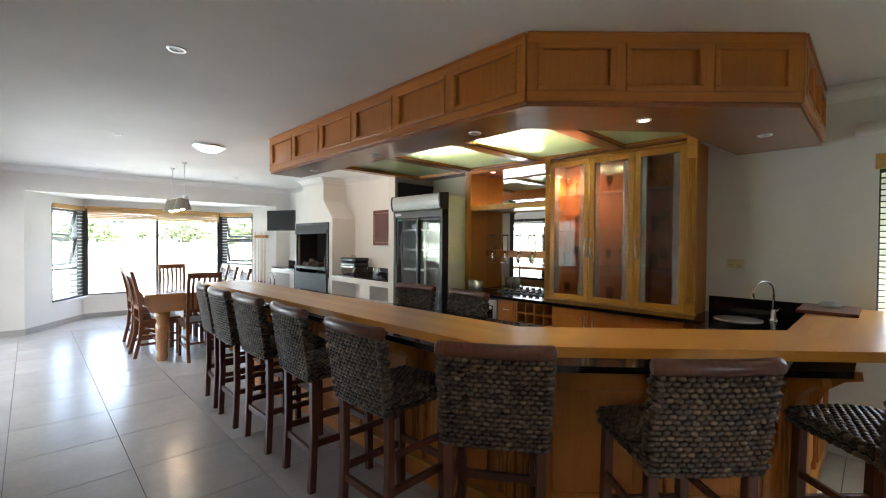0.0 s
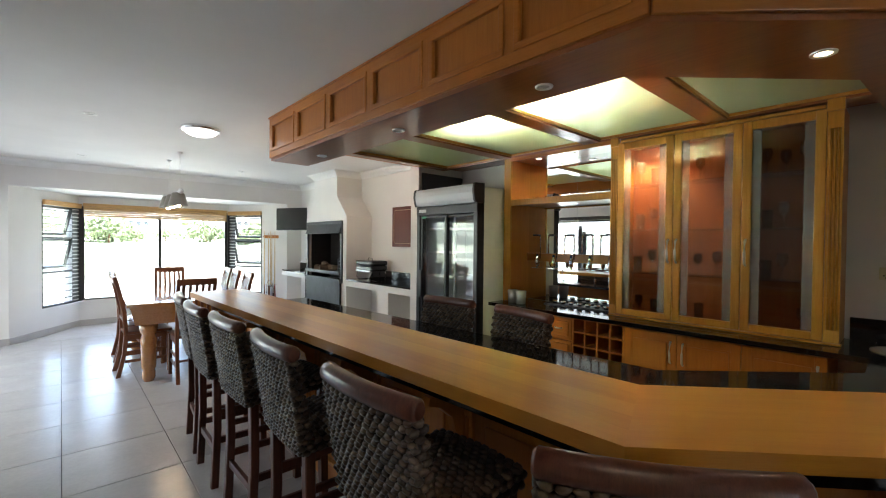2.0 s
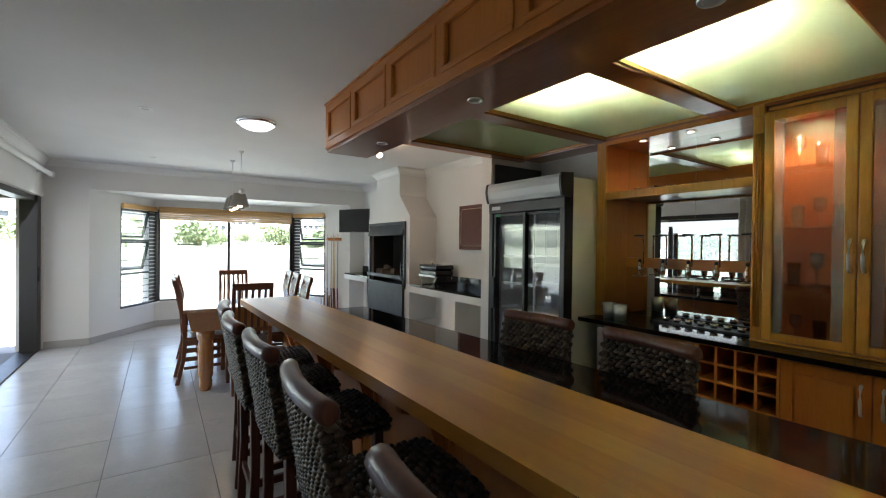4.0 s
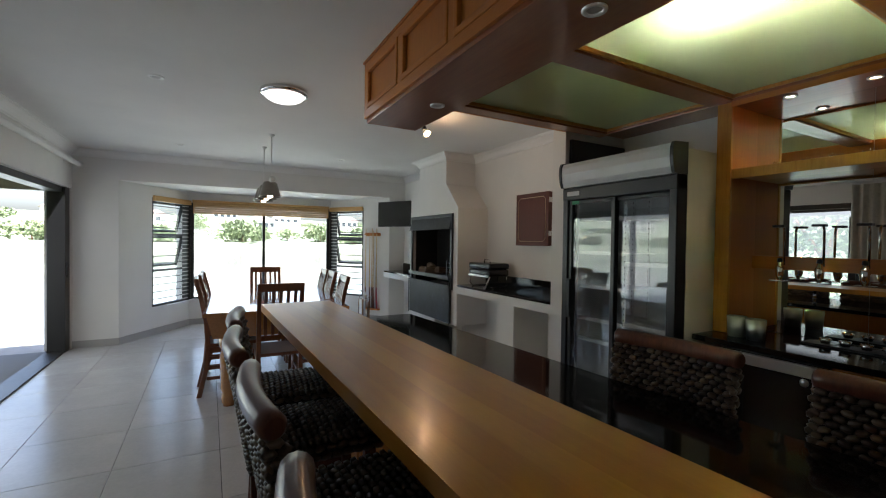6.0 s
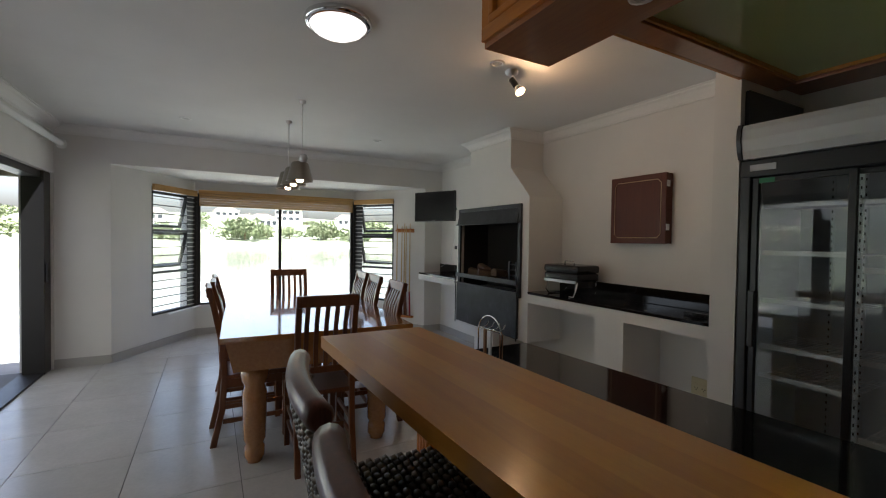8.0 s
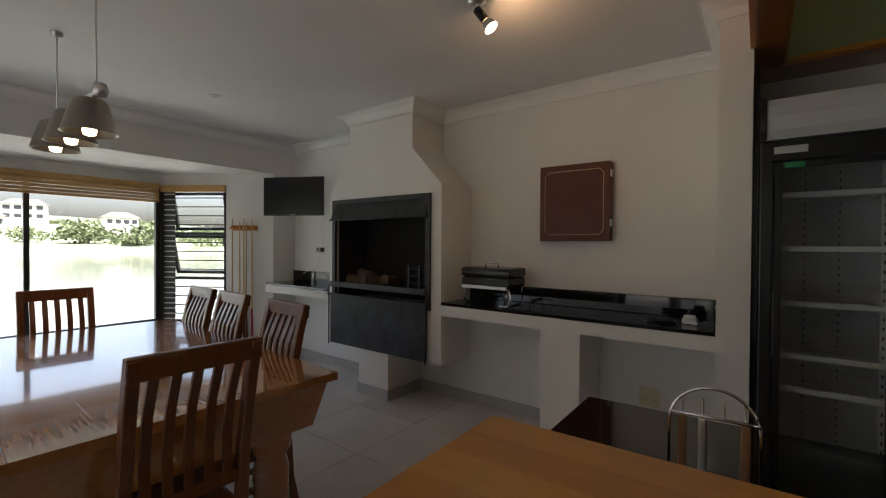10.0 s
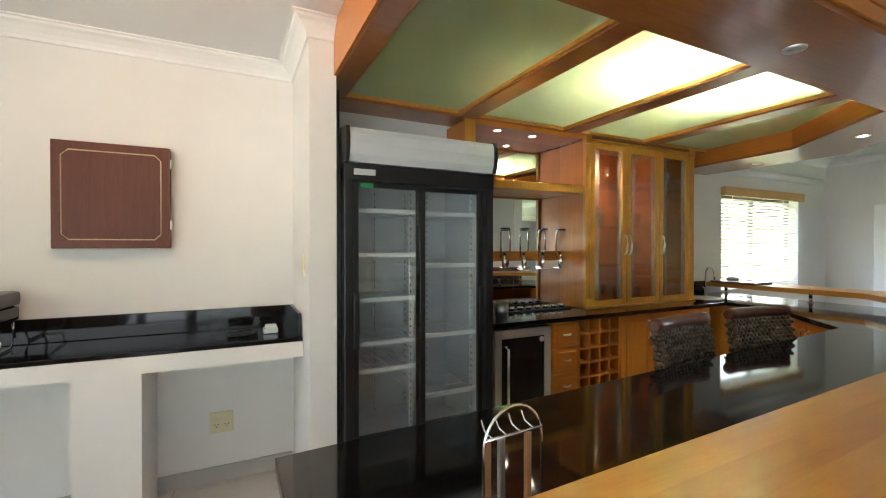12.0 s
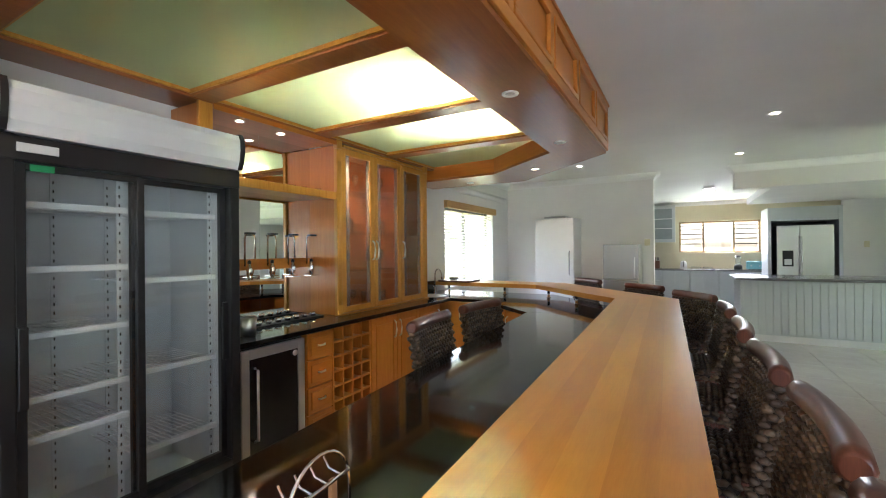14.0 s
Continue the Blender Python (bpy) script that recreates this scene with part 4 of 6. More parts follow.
# sink and tap
sk = thing("sink", "round stainless steel bar sink", "sink", Matrix.Translation((5.02, 3.62, 0.93)))
part("bowl", L([(0.16, 0.001), (0.158, 0.006), (0.14, 0.007), (0.132, 0.004), (0.13, 0.003)], 32), STEEL, sk)
part("basin", L([(0.13, 0.003), (0.08, 0.0022), (0, 0.0015)], 28), STEEL, sk)
tp = thing("tap", "chrome swan-neck bar tap with side lever", "tap", Matrix.Translation((5.14, 3.42, 0.93)))
part("spout", T([(0, 0, 0), (0, 0, 0.22)] + [(-0.075 + 0.075 * math.cos(a), 0.05 * (1 - math.cos(a)), 0.22 + 0.085 * math.sin(a)) for a in [k * math.pi / 10 for k in range(1, 11)]] + [(-0.155, 0.1, 0.17)], 0.008, 12), CHROME, tp)
part("base", L([(0.03, 0), (0.03, 0.012), (0.02, 0.03), (0.018, 0.08), (0.012, 0.09)], 18), CHROME, tp)
part("lever", T([(0, 0, 0.06), (0.05, -0.03, 0.09)], 0.007), CHROME, tp)

# ---- mirror-backed bottle niche ----
ni = thing("bottle_niche", "honey oak bar niche with mirror back and glass shelf rail", "niche")
part("side_panel", B(4.98, 6.34, 0.931, 5.285, 6.4, 2.357), OAK, ni)
part("front_post", B(4.955, 6.335, 0.931, 4.979, 6.42, 2.357, bevel=0.003), GOLD, ni)
part("soffit", B(4.95, 5.287, 2.338, 5.285, 6.334, 2.357), SOFFIT, ni)
part("header", B(4.945, 5.287, 2.325, 4.9495, 6.334, 2.357), OAK_Y, ni)
part("shelf", B(4.99, 5.275, 1.9, 5.285, 6.339, 1.9255, bevel=0.002), GOLD, ni)
part("shelf_edge", B(4.965, 5.275, 1.885, 4.9895, 6.339, 1.945, bevel=0.004), GOLD, ni, "golden shelf edge")
part("mirror", B(5.272, 5.7805, 0.932, 5.28, 6.339, 1.9), MIRROR, ni, "mirror pane")
part("mirror", B(5.272, 5.28, 0.932, 5.28, 5.779, 1.9), MIRROR, ni, "mirror pane")
part("mirror", B(5.272, 5.7805, 1.926, 5.28, 6.339, 2.337), MIRROR, ni, "mirror pane")
part("mirror", B(5.272, 5.28, 1.926, 5.28, 5.779, 2.337), MIRROR, ni, "mirror pane")
part("optic_rail", B(5.235, 5.285, 1.33, 5.2715, 6.335, 1.41, bevel=0.003), OAK_Y, ni)
for x, y in ((5.09, 5.73), (5.065, 6.08)):
    downlight(Matrix.Translation((x, y, 2.3375)), 1, 0.8, group="niche downlights", watts=0.35)


def optic(y, x=5.2):
    t = thing("spirit_optic", "chrome spirit dispenser with hooked bottle arm, empty", "optic", Matrix.Translation((x, y, 1.36)), "spirit optics on the rail")
    part("arm", T([(0, 0, 0.0), (0, 0, 0.2), (-0.008, 0, 0.225), (-0.03, 0, 0.232), (-0.075, 0, 0.232)], 0.0065, 8), CHROME, t)
    part("hook", B(-0.085, -0.03, 0.226, -0.035, 0.03, 0.24, bevel=0.004), BLACK, t)
    part("valve", L([(0.008, -0.09), (0.012, -0.085), (0.02, -0.06), (0.024, -0.02), (0.016, 0.0), (0.01, 0.02)], 14, (-0.05, 0, 0)), CHROME, t)
    part("bar", B(-0.09, -0.04, -0.095, -0.012, 0.04, -0.088, bevel=0.002), CHROME, t)
    part("cap", L([(0.0, 0.045), (0.012, 0.04), (0.014, 0.02), (0.01, 0.018)], 10, (-0.05, 0, 0)), BLACK, t)


for k in range(5):
    optic(5.385 + 0.19 * k)
for k in range(7):
    bmg = L([(0.0, 0.001), (0.026, 0.001), (0.03, 0.05), (0.029, 0.05), (0.025, 0.004), (0.0, 0.004)], 16)
    solid("shot_glass", bmg, TUMBLER, "small clear shot glass upside down on the shelf", "glass", "", "shot glasses on the shelf", Matrix.Translation((5.1 + 0.02 * (k % 2), 5.36 + 0.13 * k, 1.926)))
    solid("tot_measure", L([(0.0, 0.0), (0.02, 0.0), (0.028, 0.028), (0.02, 0.03), (0.012, 0.012), (0.0, 0.01)], 14), CHROME, "small chrome tot measure", "measure", "", "tot measures in a row", Matrix.Translation((5.12, 5.4 + 0.085 * k, 0.942)))
solid("drip_tray", B(5.06, 5.34, 0.931, 5.18, 6.0, 0.941, bevel=0.003), BLACK, "black rubber drip tray", "tray", "")
for dx, dy in ((0, 0), (0.02, 0.11)):
    solid("tin_tumbler", L([(0.0, 0.0), (0.045, 0.0), (0.052, 0.12), (0.05, 0.12), (0.043, 0.004), (0.0, 0.004)], 20), STEEL, "dull steel tumbler on the counter", "tumbler", "", "steel tumblers", Matrix.Translation((4.9 + dx, 6.15 + dy, 0.931)))

# ---- glass-fronted display cabinet ----
dc = thing("display_cabinet", "tall honey oak display cabinet with three frosted-edge glass doors", "display cabinet")
part("side_panel", B(4.985, 5.245, 0.932, 5.285, 5.273, 2.334), OAK, dc)
part("side_panel", B(4.985, 3.905, 0.932, 5.285, 3.935, 2.334), OAK, dc)
part("partition", B(5.0, 4.352, 0.945, 5.27, 4.37, 2.31), REDWOOD, dc)
part("back", B(5.271, 3.9355, 0.932, 5.285, 5.2445, 2.334), REDWOOD, dc)
part("bottom", B(4.985, 3.9355, 0.932, 5.27, 5.2445, 0.944), OAK_Y, dc)
part("top", B(4.985, 3.9355, 2.315, 5.27, 5.2445, 2.334), OAK_Y, dc)
for z in (1.28, 1.62, 1.98):
    part("glass_shelf", B(5.01, 3.94, z, 5.268, 4.35, z + 0.006), TUMBLER, dc)
    part("glass_shelf", B(5.01, 4.372, z, 5.268, 5.242, z + 0.006), TUMBLER, dc)
for y0, y1 in ((5.236, 5.292), (3.9, 3.972)):
    part("pilaster", B(4.95, y0, 0.945, 4.984, y1, 2.3, bevel=0.003), GOLD, dc)
    for j in range(3):
        yy = y0 + (y1 - y0) * (0.25 + 0.25 * j)
        part("flute", T([(4.95, yy, 1.02), (4.95, yy, 2.2)], 0.007, 8), GOLD, dc)
    part("corner_block", B(4.943, y0 - 0.003, 2.301, 4.984, y1 + 0.003, 2.372, bevel=0.003), GOLD, dc)
part("cornice_rail", B(4.945, 3.979, 2.325, 4.984, 5.211, 2.345, bevel=0.004), GOLD, dc)
part("plinth_rail", B(4.935, 3.89, 0.932, 4.984, 5.29, 0.9445, bevel=0.003), GOLD, dc)


def etched():
    """Sandblasted glass: half clear, half a white scatter."""
    m = Mat("etched_glass", (0.7, 0.73, 0.7), 0.5)
    clear = m.node("ShaderNodeBsdfTransparent")
    back = m.node("ShaderNodeBsdfTranslucent")
    back.inputs[0].default_value = (0.75, 0.78, 0.74, 1)
    f = m.noise(m.coords(), 90, 3)
    both, mx = m.node("ShaderNodeMixShader"), m.node("ShaderNodeMixShader")
    both.inputs[0].default_value = 0.4
    m.link(m.b.outputs[0], both.inputs[1])
    m.link(back.outputs[0], both.inputs[2])
    m.gloss(f, 0.4, 0.6)
    mx.inputs[0].default_value = 0.3
    m.link(clear.outputs[0], mx.inputs[1])
    m.link(both.outputs[0], mx.inputs[2])
    m.link(mx.outputs[0], m.t.nodes["Material Output"].inputs[0])
    return m.m


FROST = etched()
for y0, y1, hy in ((4.815, 5.234, 4.84), (4.392, 4.81, 4.785), (3.975, 4.387, 4.362)):
    d = part("door", B(4.952, y0, 0.95, 4.976, y0 + 0.05, 2.32, bevel=0.004), GOLD, dc)
    part("stile", B(4.952, y1 - 0.05, 0.95, 4.976, y1, 2.32, bevel=0.004), GOLD, d)
    part("rail", B(4.952, y0 + 0.05, 0.95, 4.976, y1 - 0.05, 0.995, bevel=0.004), GOLD, d)
    part("rail", B(4.952, y0 + 0.05, 2.265, 4.976, y1 - 0.05, 2.32, bevel=0.004), GOLD, d)
    part("pane", B(4.963, y0 + 0.05, 1.0, 4.967, y1 - 0.05, 2.265), CLEAR, d)
    part("etched_border", B(4.9605, y0 + 0.05, 1.0, 4.9622, y0 + 0.1, 2.265), FROST, d, "frosted border strip")
    part("etched_border", B(4.9605, y1 - 0.1, 1.0, 4.9622, y1 - 0.05, 2.265), FROST, d, "frosted border strip")
    part("handle", T([(4.951, hy, 1.38), (4.93, hy, 1.395), (4.92, hy, 1.465), (4.93, hy, 1.535), (4.951, hy, 1.55)], 0.008, 8), NICKEL, d, "bowed satin nickel handle")


def wine_glass(p, s=1.0):
    solid("wine_glass", L([(0.0, 0.001), (0.03, 0.002), (0.006, 0.008), (0.004, 0.07), (0.012, 0.085), (0.03, 0.11), (0.033, 0.14), (0.027, 0.175), (0.026, 0.175), (0.031, 0.14), (0.028, 0.112), (0.008, 0.088), (0.0, 0.086)], 16), TUMBLER, "clear stemmed wine glass inside the cabinet", "glass", "", "glasses in the display cabinet", Matrix.Translation(p) @ Matrix.Scale(s, 4))


def hi_ball(p):
    solid("tall_glass", L([(0.0, 0.0), (0.028, 0.0), (0.034, 0.13), (0.032, 0.13), (0.026, 0.008), (0.0, 0.008)], 16), TUMBLER, "clear straight tumbler inside the cabinet", "glass", "", "glasses in the display cabinet", Matrix.Translation(p))


rng = random.Random(4)
for z in (0.945, 1.287, 1.627, 1.987):
    for k, y in enumerate((5.1, 5.0, 4.9, 4.68, 4.58, 4.48, 4.28, 4.18, 4.08)):
        if rng.random() < 0.72:
            p = (5.08 + 0.1 * rng.random(), y + 0.02 * rng.random(), z)
            wine_glass(p, 0.9 + 0.2 * rng.random()) if rng.random() < 0.6 else hi_ball(p)
hl = thing("cabinet_light", "small halogen lamp in the cabinet top, lit", "lamp", Matrix.Translation((5.1, 5.1, 2.3145)))
part("lens", L([(0, -0.004), (0.022, -0.004), (0.026, 0.0)], 16), HALOGEN, hl)
spot("cabinet_beam", (5.1, 5.1, 2.29), (5.15, 5.02, 1.0), 1.8, 120, (1.0, 0.72, 0.45))

# ---- upright glass-door fridge ----
fr = thing("drinks_fridge", "tall black double-door drinks fridge with white light header, doors closed, empty", "fridge", Matrix.Translation((-0.045, 0, 0.0)))
FY0, FY1, FZ = 6.43, 7.36, 2.08
part("side_wall", B(4.72, FY0, 0.06, 5.28, FY0 + 0.02, 2.06), FRIDGEWHITE, fr, "cream side wall")
part("side_wall", B(4.72, FY1 - 0.02, 0.06, 5.28, FY1, 2.06), FRIDGEWHITE, fr)
part("top_wall", B(4.72, FY0 + 0.02, 2.04, 5.28, FY1 - 0.02, 2.06), FRIDGEWHITE, fr)
part("back_wall", B(5.2, FY0 + 0.02, 0.28, 5.28, FY1 - 0.02, 2.04), FRIDGEIN, fr)
part("floor_pan", B(4.72, FY0 + 0.02, 0.06, 5.28, FY1 - 0.02, 0.28), FRIDGEIN, fr)
part("liner", B(4.74, FY0 + 0.0205, 0.281, 5.2, FY0 + 0.05, 1.87), FRIDGEIN, fr)
part("liner", B(4.74, FY1 - 0.05, 0.281, 5.2, FY1 - 0.0205, 1.87), FRIDGEIN, fr)
part("ceiling_pan", B(4.74, FY0 + 0.0205, 1.871, 5.2, FY1 - 0.0205, 2.039), FRIDGEIN, fr)
part("frame_side", B(4.62, FY0, 0.02, 4.719, FY0 + 0.05, 1.9, bevel=0.006), BLACK, fr)
part("frame_side", B(4.62, FY1 - 0.05, 0.02, 4.719, FY1, 1.9, bevel=0.006), BLACK, fr)
part("frame_base", B(4.62, FY0 + 0.0505, 0.02, 4.719, FY1 - 0.0505, 0.375, bevel=0.006), BLACK, fr, "black louvred base grille")
part("frame_head", B(4.615, FY0, 1.805, 4.719, FY1, 1.895, bevel=0.006), BLACK, fr)
bm = bmesh.new()
prof = [(4.6, 1.9), (4.585, 1.94), (4.575, 2.0), (4.578, 2.05), (4.592, 2.08), (4.719, 2.09), (4.719, 1.9)]
ring_prism_x(bm, [(y, z) for y, z in prof], FY0 + 0.022, FY1 - 0.022)
for v_ in bm.verts:
    v_.co = Vector((v_.co.y, v_.co.x, v_.co.z))
part("light_header", bm, SIGN, fr, "curved white advertising header, unlit")
for y in (FY0, FY1 - 0.021):
    bm = bmesh.new()
    ring_prism_x(bm, [(a - 0.008 if a < 4.7 else a, b + (0.006 if b > 2.04 else 0)) for a, b in prof], y, y + 0.021)
    for v_ in bm.verts:
        v_.co = Vector((v_.co.y, v_.co.x, v_.co.z))
    part("header_end", bm, BLACK, fr)
part("badge", B(4.609, 7.19, 1.835, 4.6145, 7.31, 1.868, bevel=0.0025), SIGN, fr, "white maker's badge")
part("sticker", B(4.623, 7.2, 1.77, 4.6255, 7.27, 1.795), GREENTAG, fr)
for y0, y1, x in ((6.885, FY1 - 0.052, 4.635), (FY0 + 0.052, 6.925, 4.665)):
    d = part("door", B(x, y0, 0.385, x + 0.026, y0 + 0.03, 1.8, bevel=0.003), BLACK, fr, "sliding glass door")
    part("stile", B(x, y1 - 0.03, 0.385, x + 0.026, y1, 1.8, bevel=0.003), BLACK, d)
    part("rail", B(x, y0 + 0.03, 0.385, x + 0.026, y1 - 0.03, 0.415, bevel=0.003), BLACK, d)
    part("rail", B(x, y0 + 0.03, 1.775, x + 0.026, y1 - 0.03, 1.8, bevel=0.003), BLACK, d)
    part("pane", B(x + 0.01, y0 + 0.03, 0.415, x + 0.015, y1 - 0.03, 1.775), FRIDGEGLASS, d)
    hy = y1 - 0.022 if x < 4.65 else y0 + 0.002
    part("handle", B(x - 0.018, hy - 0.008, 0.9, x - 0.0002, hy + 0.022, 1.2, bevel=0.004), BLACK, d)
for y0, y1, levels in ((FY0 + 0.055, 6.89, (0.52, 0.89, 1.32, 1.64)), (6.9, FY1 - 0.055, (0.72, 0.88, 1.13, 1.39, 1.645))):
    for zz in levels:
        s = part("shelf", B(4.75, y0, zz, 4.775, y1, zz + 0.026, bevel=0.003), WIRE, fr, "white wire shelf with price strip")
        bm = bmesh.new()
        for j in range(15):
            yy = y0 + 0.012 + (y1 - y0 - 0.024) * j / 14
            box(bm, 4.776, yy - 0.0015, zz + 0.012, 5.19, yy + 0.0015, zz + 0.015)
        for xx in (4.9, 5.1):
            box(bm, xx, y0, zz + 0.008, xx + 0.004, y1, zz + 0.0118)
        part("wires", bm, WIRE, s)
for x, y, mat in ((4.795, 6.917, FRIDGEIN), (4.795, FY0 + 0.064, FRIDGEIN), (5.199, FY0 + 0.2, FRIDGEIN), (5.199, 6.8, FRIDGEIN), (5.199, 7.02, FRIDGEIN), (5.199, FY1 - 0.2, FRIDGEIN)):
    st = part("shelf_upright", B(x - 0.006, y - 0.012, 0.29, x, y + 0.012, 1.86), mat, fr)
    bm = bmesh.new()
    for j in range(36):
        box(bm, x - 0.0075, y - 0.003, 0.33 + 0.042 * j, x - 0.0062, y + 0.003, 0.345 + 0.042 * j)
    part("slots", bm, BLACK, st)
for x in (4.7, 5.2):
    for y in (FY0 + 0.06, FY1 - 0.06):
        part("foot", L([(0.02, 0.0), (0.02, 0.055)], 12, (x, y, 0.0), True), BLACK, fr)
# added black sheet: stands in for the shade between fridge and pier
solid("niche_infill", B(4.66, 7.365, 0.0, 5.29, 7.388, 2.3), BLACK, "black sheet for the shade in the gap beside the fridge", "panel", "structure")

# under-counter cooler
co = thing("wine_cooler", "under-counter wine cooler with steel framed glass door", "wine cooler", Matrix.Translation((0.0, -0.115, 0.0)))
part("body", B(4.825, 5.9, 0.03, 5.27, 6.4, 0.87), BLACK, co)
cd = part("door", B(4.79, 5.905, 0.1, 4.824, 5.96, 0.865, bevel=0.005), SATIN, co, "brushed steel door frame")
part("stile", B(4.79, 6.335, 0.1, 4.824, 6.39, 0.865, bevel=0.005), SATIN, cd)
part("rail", B(4.79, 5.96, 0.1, 4.824, 6.335, 0.16, bevel=0.005), SATIN, cd)
part("rail", B(4.79, 5.96, 0.805, 4.824, 6.335, 0.865, bevel=0.005), SATIN, cd)
part("pane", B(4.8, 5.96, 0.16, 4.81, 6.335, 0.805), BLACKMETAL, cd, "dark tinted glass")
part("handle", T([(4.79, 6.3, 0.3), (4.76, 6.3, 0.31), (4.76, 6.3, 0.74), (4.79, 6.3, 0.75)], 0.008, 10), STEEL, cd)
part("lock", L([(0.02, 0), (0.02, 0.004), (0, 0.006)], 18, (0, 0, 0)), NICKEL, cd, m=Matrix.Translation((4.79, 5.99, 0.78)) @ Matrix.Rotation(radians(-90), 4, "Y"))
for y in (5.95, 6.35):
    part("foot", L([(0.018, 0), (0.018, 0.03)], 10, (4.87, y, 0), True), BLACK, co)
# ---- seating ----


def grain(bm, c, a, b, n, ra, rb, rn):
    """One bulging strand of a weave: c its centre, a along it, b across it, n outwards."""
    ring = []
    e0, e1 = bm.verts.new(c - a * ra), bm.verts.new(c + a * ra)
    for s in (-0.45, 0.45):
        ring.append([bm.verts.new(c + a * (ra * s) + b * (rb * math.cos(k * math.tau / 5)) + n * (rn * math.sin(k * math.tau / 5))) for k in range(5)])
    for k in range(5):
        j = (k + 1) % 5
        bm.faces.new((e0, ring[0][j], ring[0][k])).smooth = True
        bm.faces.new((ring[0][k], ring[0][j], ring[1][j], ring[1][k])).smooth = True
        bm.faces.new((e1, ring[1][k], ring[1][j])).smooth = True


def weave(bm, at, nu, nv, pu, pv, seed):
    """Rows of slanting strands over the surface at(u, v), u and v from 0 to 1."""
    r = random.Random(seed)
    for j in range(nv):
        for i in range(nu + (j % 2)):
            u, v = (i + (0.5 if j % 2 == 0 else 0.0)) / nu, (j + 0.5) / nv
            u = min(max(u, 0.02), 0.98)
            c = at(u, v)
            du, dv = (at(min(u + 0.01, 1), v) - at(max(u - 0.01, 0), v)).normalized(), (at(u, min(v + 0.01, 1)) - at(u, max(v - 0.01, 0))).normalized()
            n = du.cross(dv).normalized()
            tilt = (0.3 if i % 2 else -0.12) + 0.1 * (r.random() - 0.5)
            a = (du + tilt * dv).normalized()
            grain(bm, c + n * 0.002 * r.random(), a, n.cross(a), n, pu * (0.62 + 0.08 * r.random()), pv * 0.5, 0.011)


def bar_stool():
    t = thing("bar_stool", "mahogany bar stool with dark woven rattan seat and back", "bar stool", group="bar stools")
    for sy in (-1, 1):
        part("back_leg", leg_bm([(-0.2, sy * 0.19, 0.0), (-0.185, sy * 0.19, 0.35), (-0.19, sy * 0.19, 0.7)], 0.021), MAHOG, t)
        part("front_leg", leg_bm([(0.21, sy * 0.18, 0.0), (0.2, sy * 0.18, 0.35), (0.19, sy * 0.18, 0.66)], 0.021), MAHOG, t)
        part("side_stretcher", B(-0.18, sy * 0.185 - 0.011, 0.25, 0.195, sy * 0.185 + 0.011, 0.287, bevel=0.003), MAHOG, t)
        part("side_stretcher", B(-0.18, sy * 0.185 - 0.01, 0.42, 0.195, sy * 0.185 + 0.01, 0.45, bevel=0.003), MAHOG, t)
    part("foot_rail", B(0.192, -0.17, 0.29, 0.215, 0.17, 0.328, bevel=0.003), MAHOG, t)
    part("back_stretcher", B(-0.2, -0.18, 0.2, -0.178, 0.18, 0.238, bevel=0.003), MAHOG, t)
    seat = part("seat_core", B(-0.205, -0.205, 0.64, 0.24, 0.205, 0.7, bevel=0.015), WEAVE_SHADE, t)
    bm = bmesh.new()
    weave(bm, lambda u, v: Vector((-0.2 + 0.445 * v, 0.205 - 0.41 * u, 0.702 + 0.012 * math.sin(math.pi * u))), 11, 17, 0.034, 0.026, 1)
    weave(bm, lambda u, v: Vector((0.242, 0.205 - 0.41 * u, 0.64 + 0.06 * v)), 11, 2, 0.036, 0.024, 2)
    for sy in (-1, 1):
        weave(bm, lambda u, v: Vector((-0.2 + 0.44 * u, sy * 0.207, 0.64 + 0.06 * v)), 11, 2, 0.036, 0.024, 3)
    part("woven_seat", bm, RATTAN, t, "dark brown woven rattan seat", kind="stuff")

    def face(x, flip):
        def at(u, v):
            w = 0.215 + 0.012 * v
            y = (u * 2 - 1) * w * (1 if flip else -1)
            bow = 0.022 * (1 - (u * 2 - 1) ** 2)
            return Vector((x - 0.045 * v - 0.012 * v * v - bow * (0.4 + 0.6 * v), y, 0.64 + 0.37 * v))
        return at

    # near-black sheet inside the back: paints the shade seen between strands
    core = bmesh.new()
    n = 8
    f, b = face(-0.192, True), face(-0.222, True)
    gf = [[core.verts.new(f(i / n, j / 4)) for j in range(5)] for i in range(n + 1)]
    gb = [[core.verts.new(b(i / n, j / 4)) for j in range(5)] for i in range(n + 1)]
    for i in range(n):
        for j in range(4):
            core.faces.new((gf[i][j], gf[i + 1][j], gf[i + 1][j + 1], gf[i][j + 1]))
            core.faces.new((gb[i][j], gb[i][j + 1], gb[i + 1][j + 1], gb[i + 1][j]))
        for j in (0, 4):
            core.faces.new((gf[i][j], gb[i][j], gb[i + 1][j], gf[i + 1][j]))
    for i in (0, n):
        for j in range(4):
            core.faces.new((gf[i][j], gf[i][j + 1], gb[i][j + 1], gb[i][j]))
    part("back_core", core, WEAVE_SHADE, t)
    bm = bmesh.new()
    weave(bm, face(-0.19, True), 14, 19, 0.0295, 0.021, 5)
    weave(bm, face(-0.225, False), 14, 19, 0.0295, 0.021, 6)
    for sy in (0, 1):
        def edge(u, v, sy=sy):
            p, q = face(-0.19, True)(sy, v), face(-0.225, True)(sy, v)
            k = u if sy == 0 else 1 - u
            return q.lerp(p, k) if sy else p.lerp(q, 1 - k)
        weave(bm, edge, 1, 17, 0.03, 0.0235, 7 + sy)
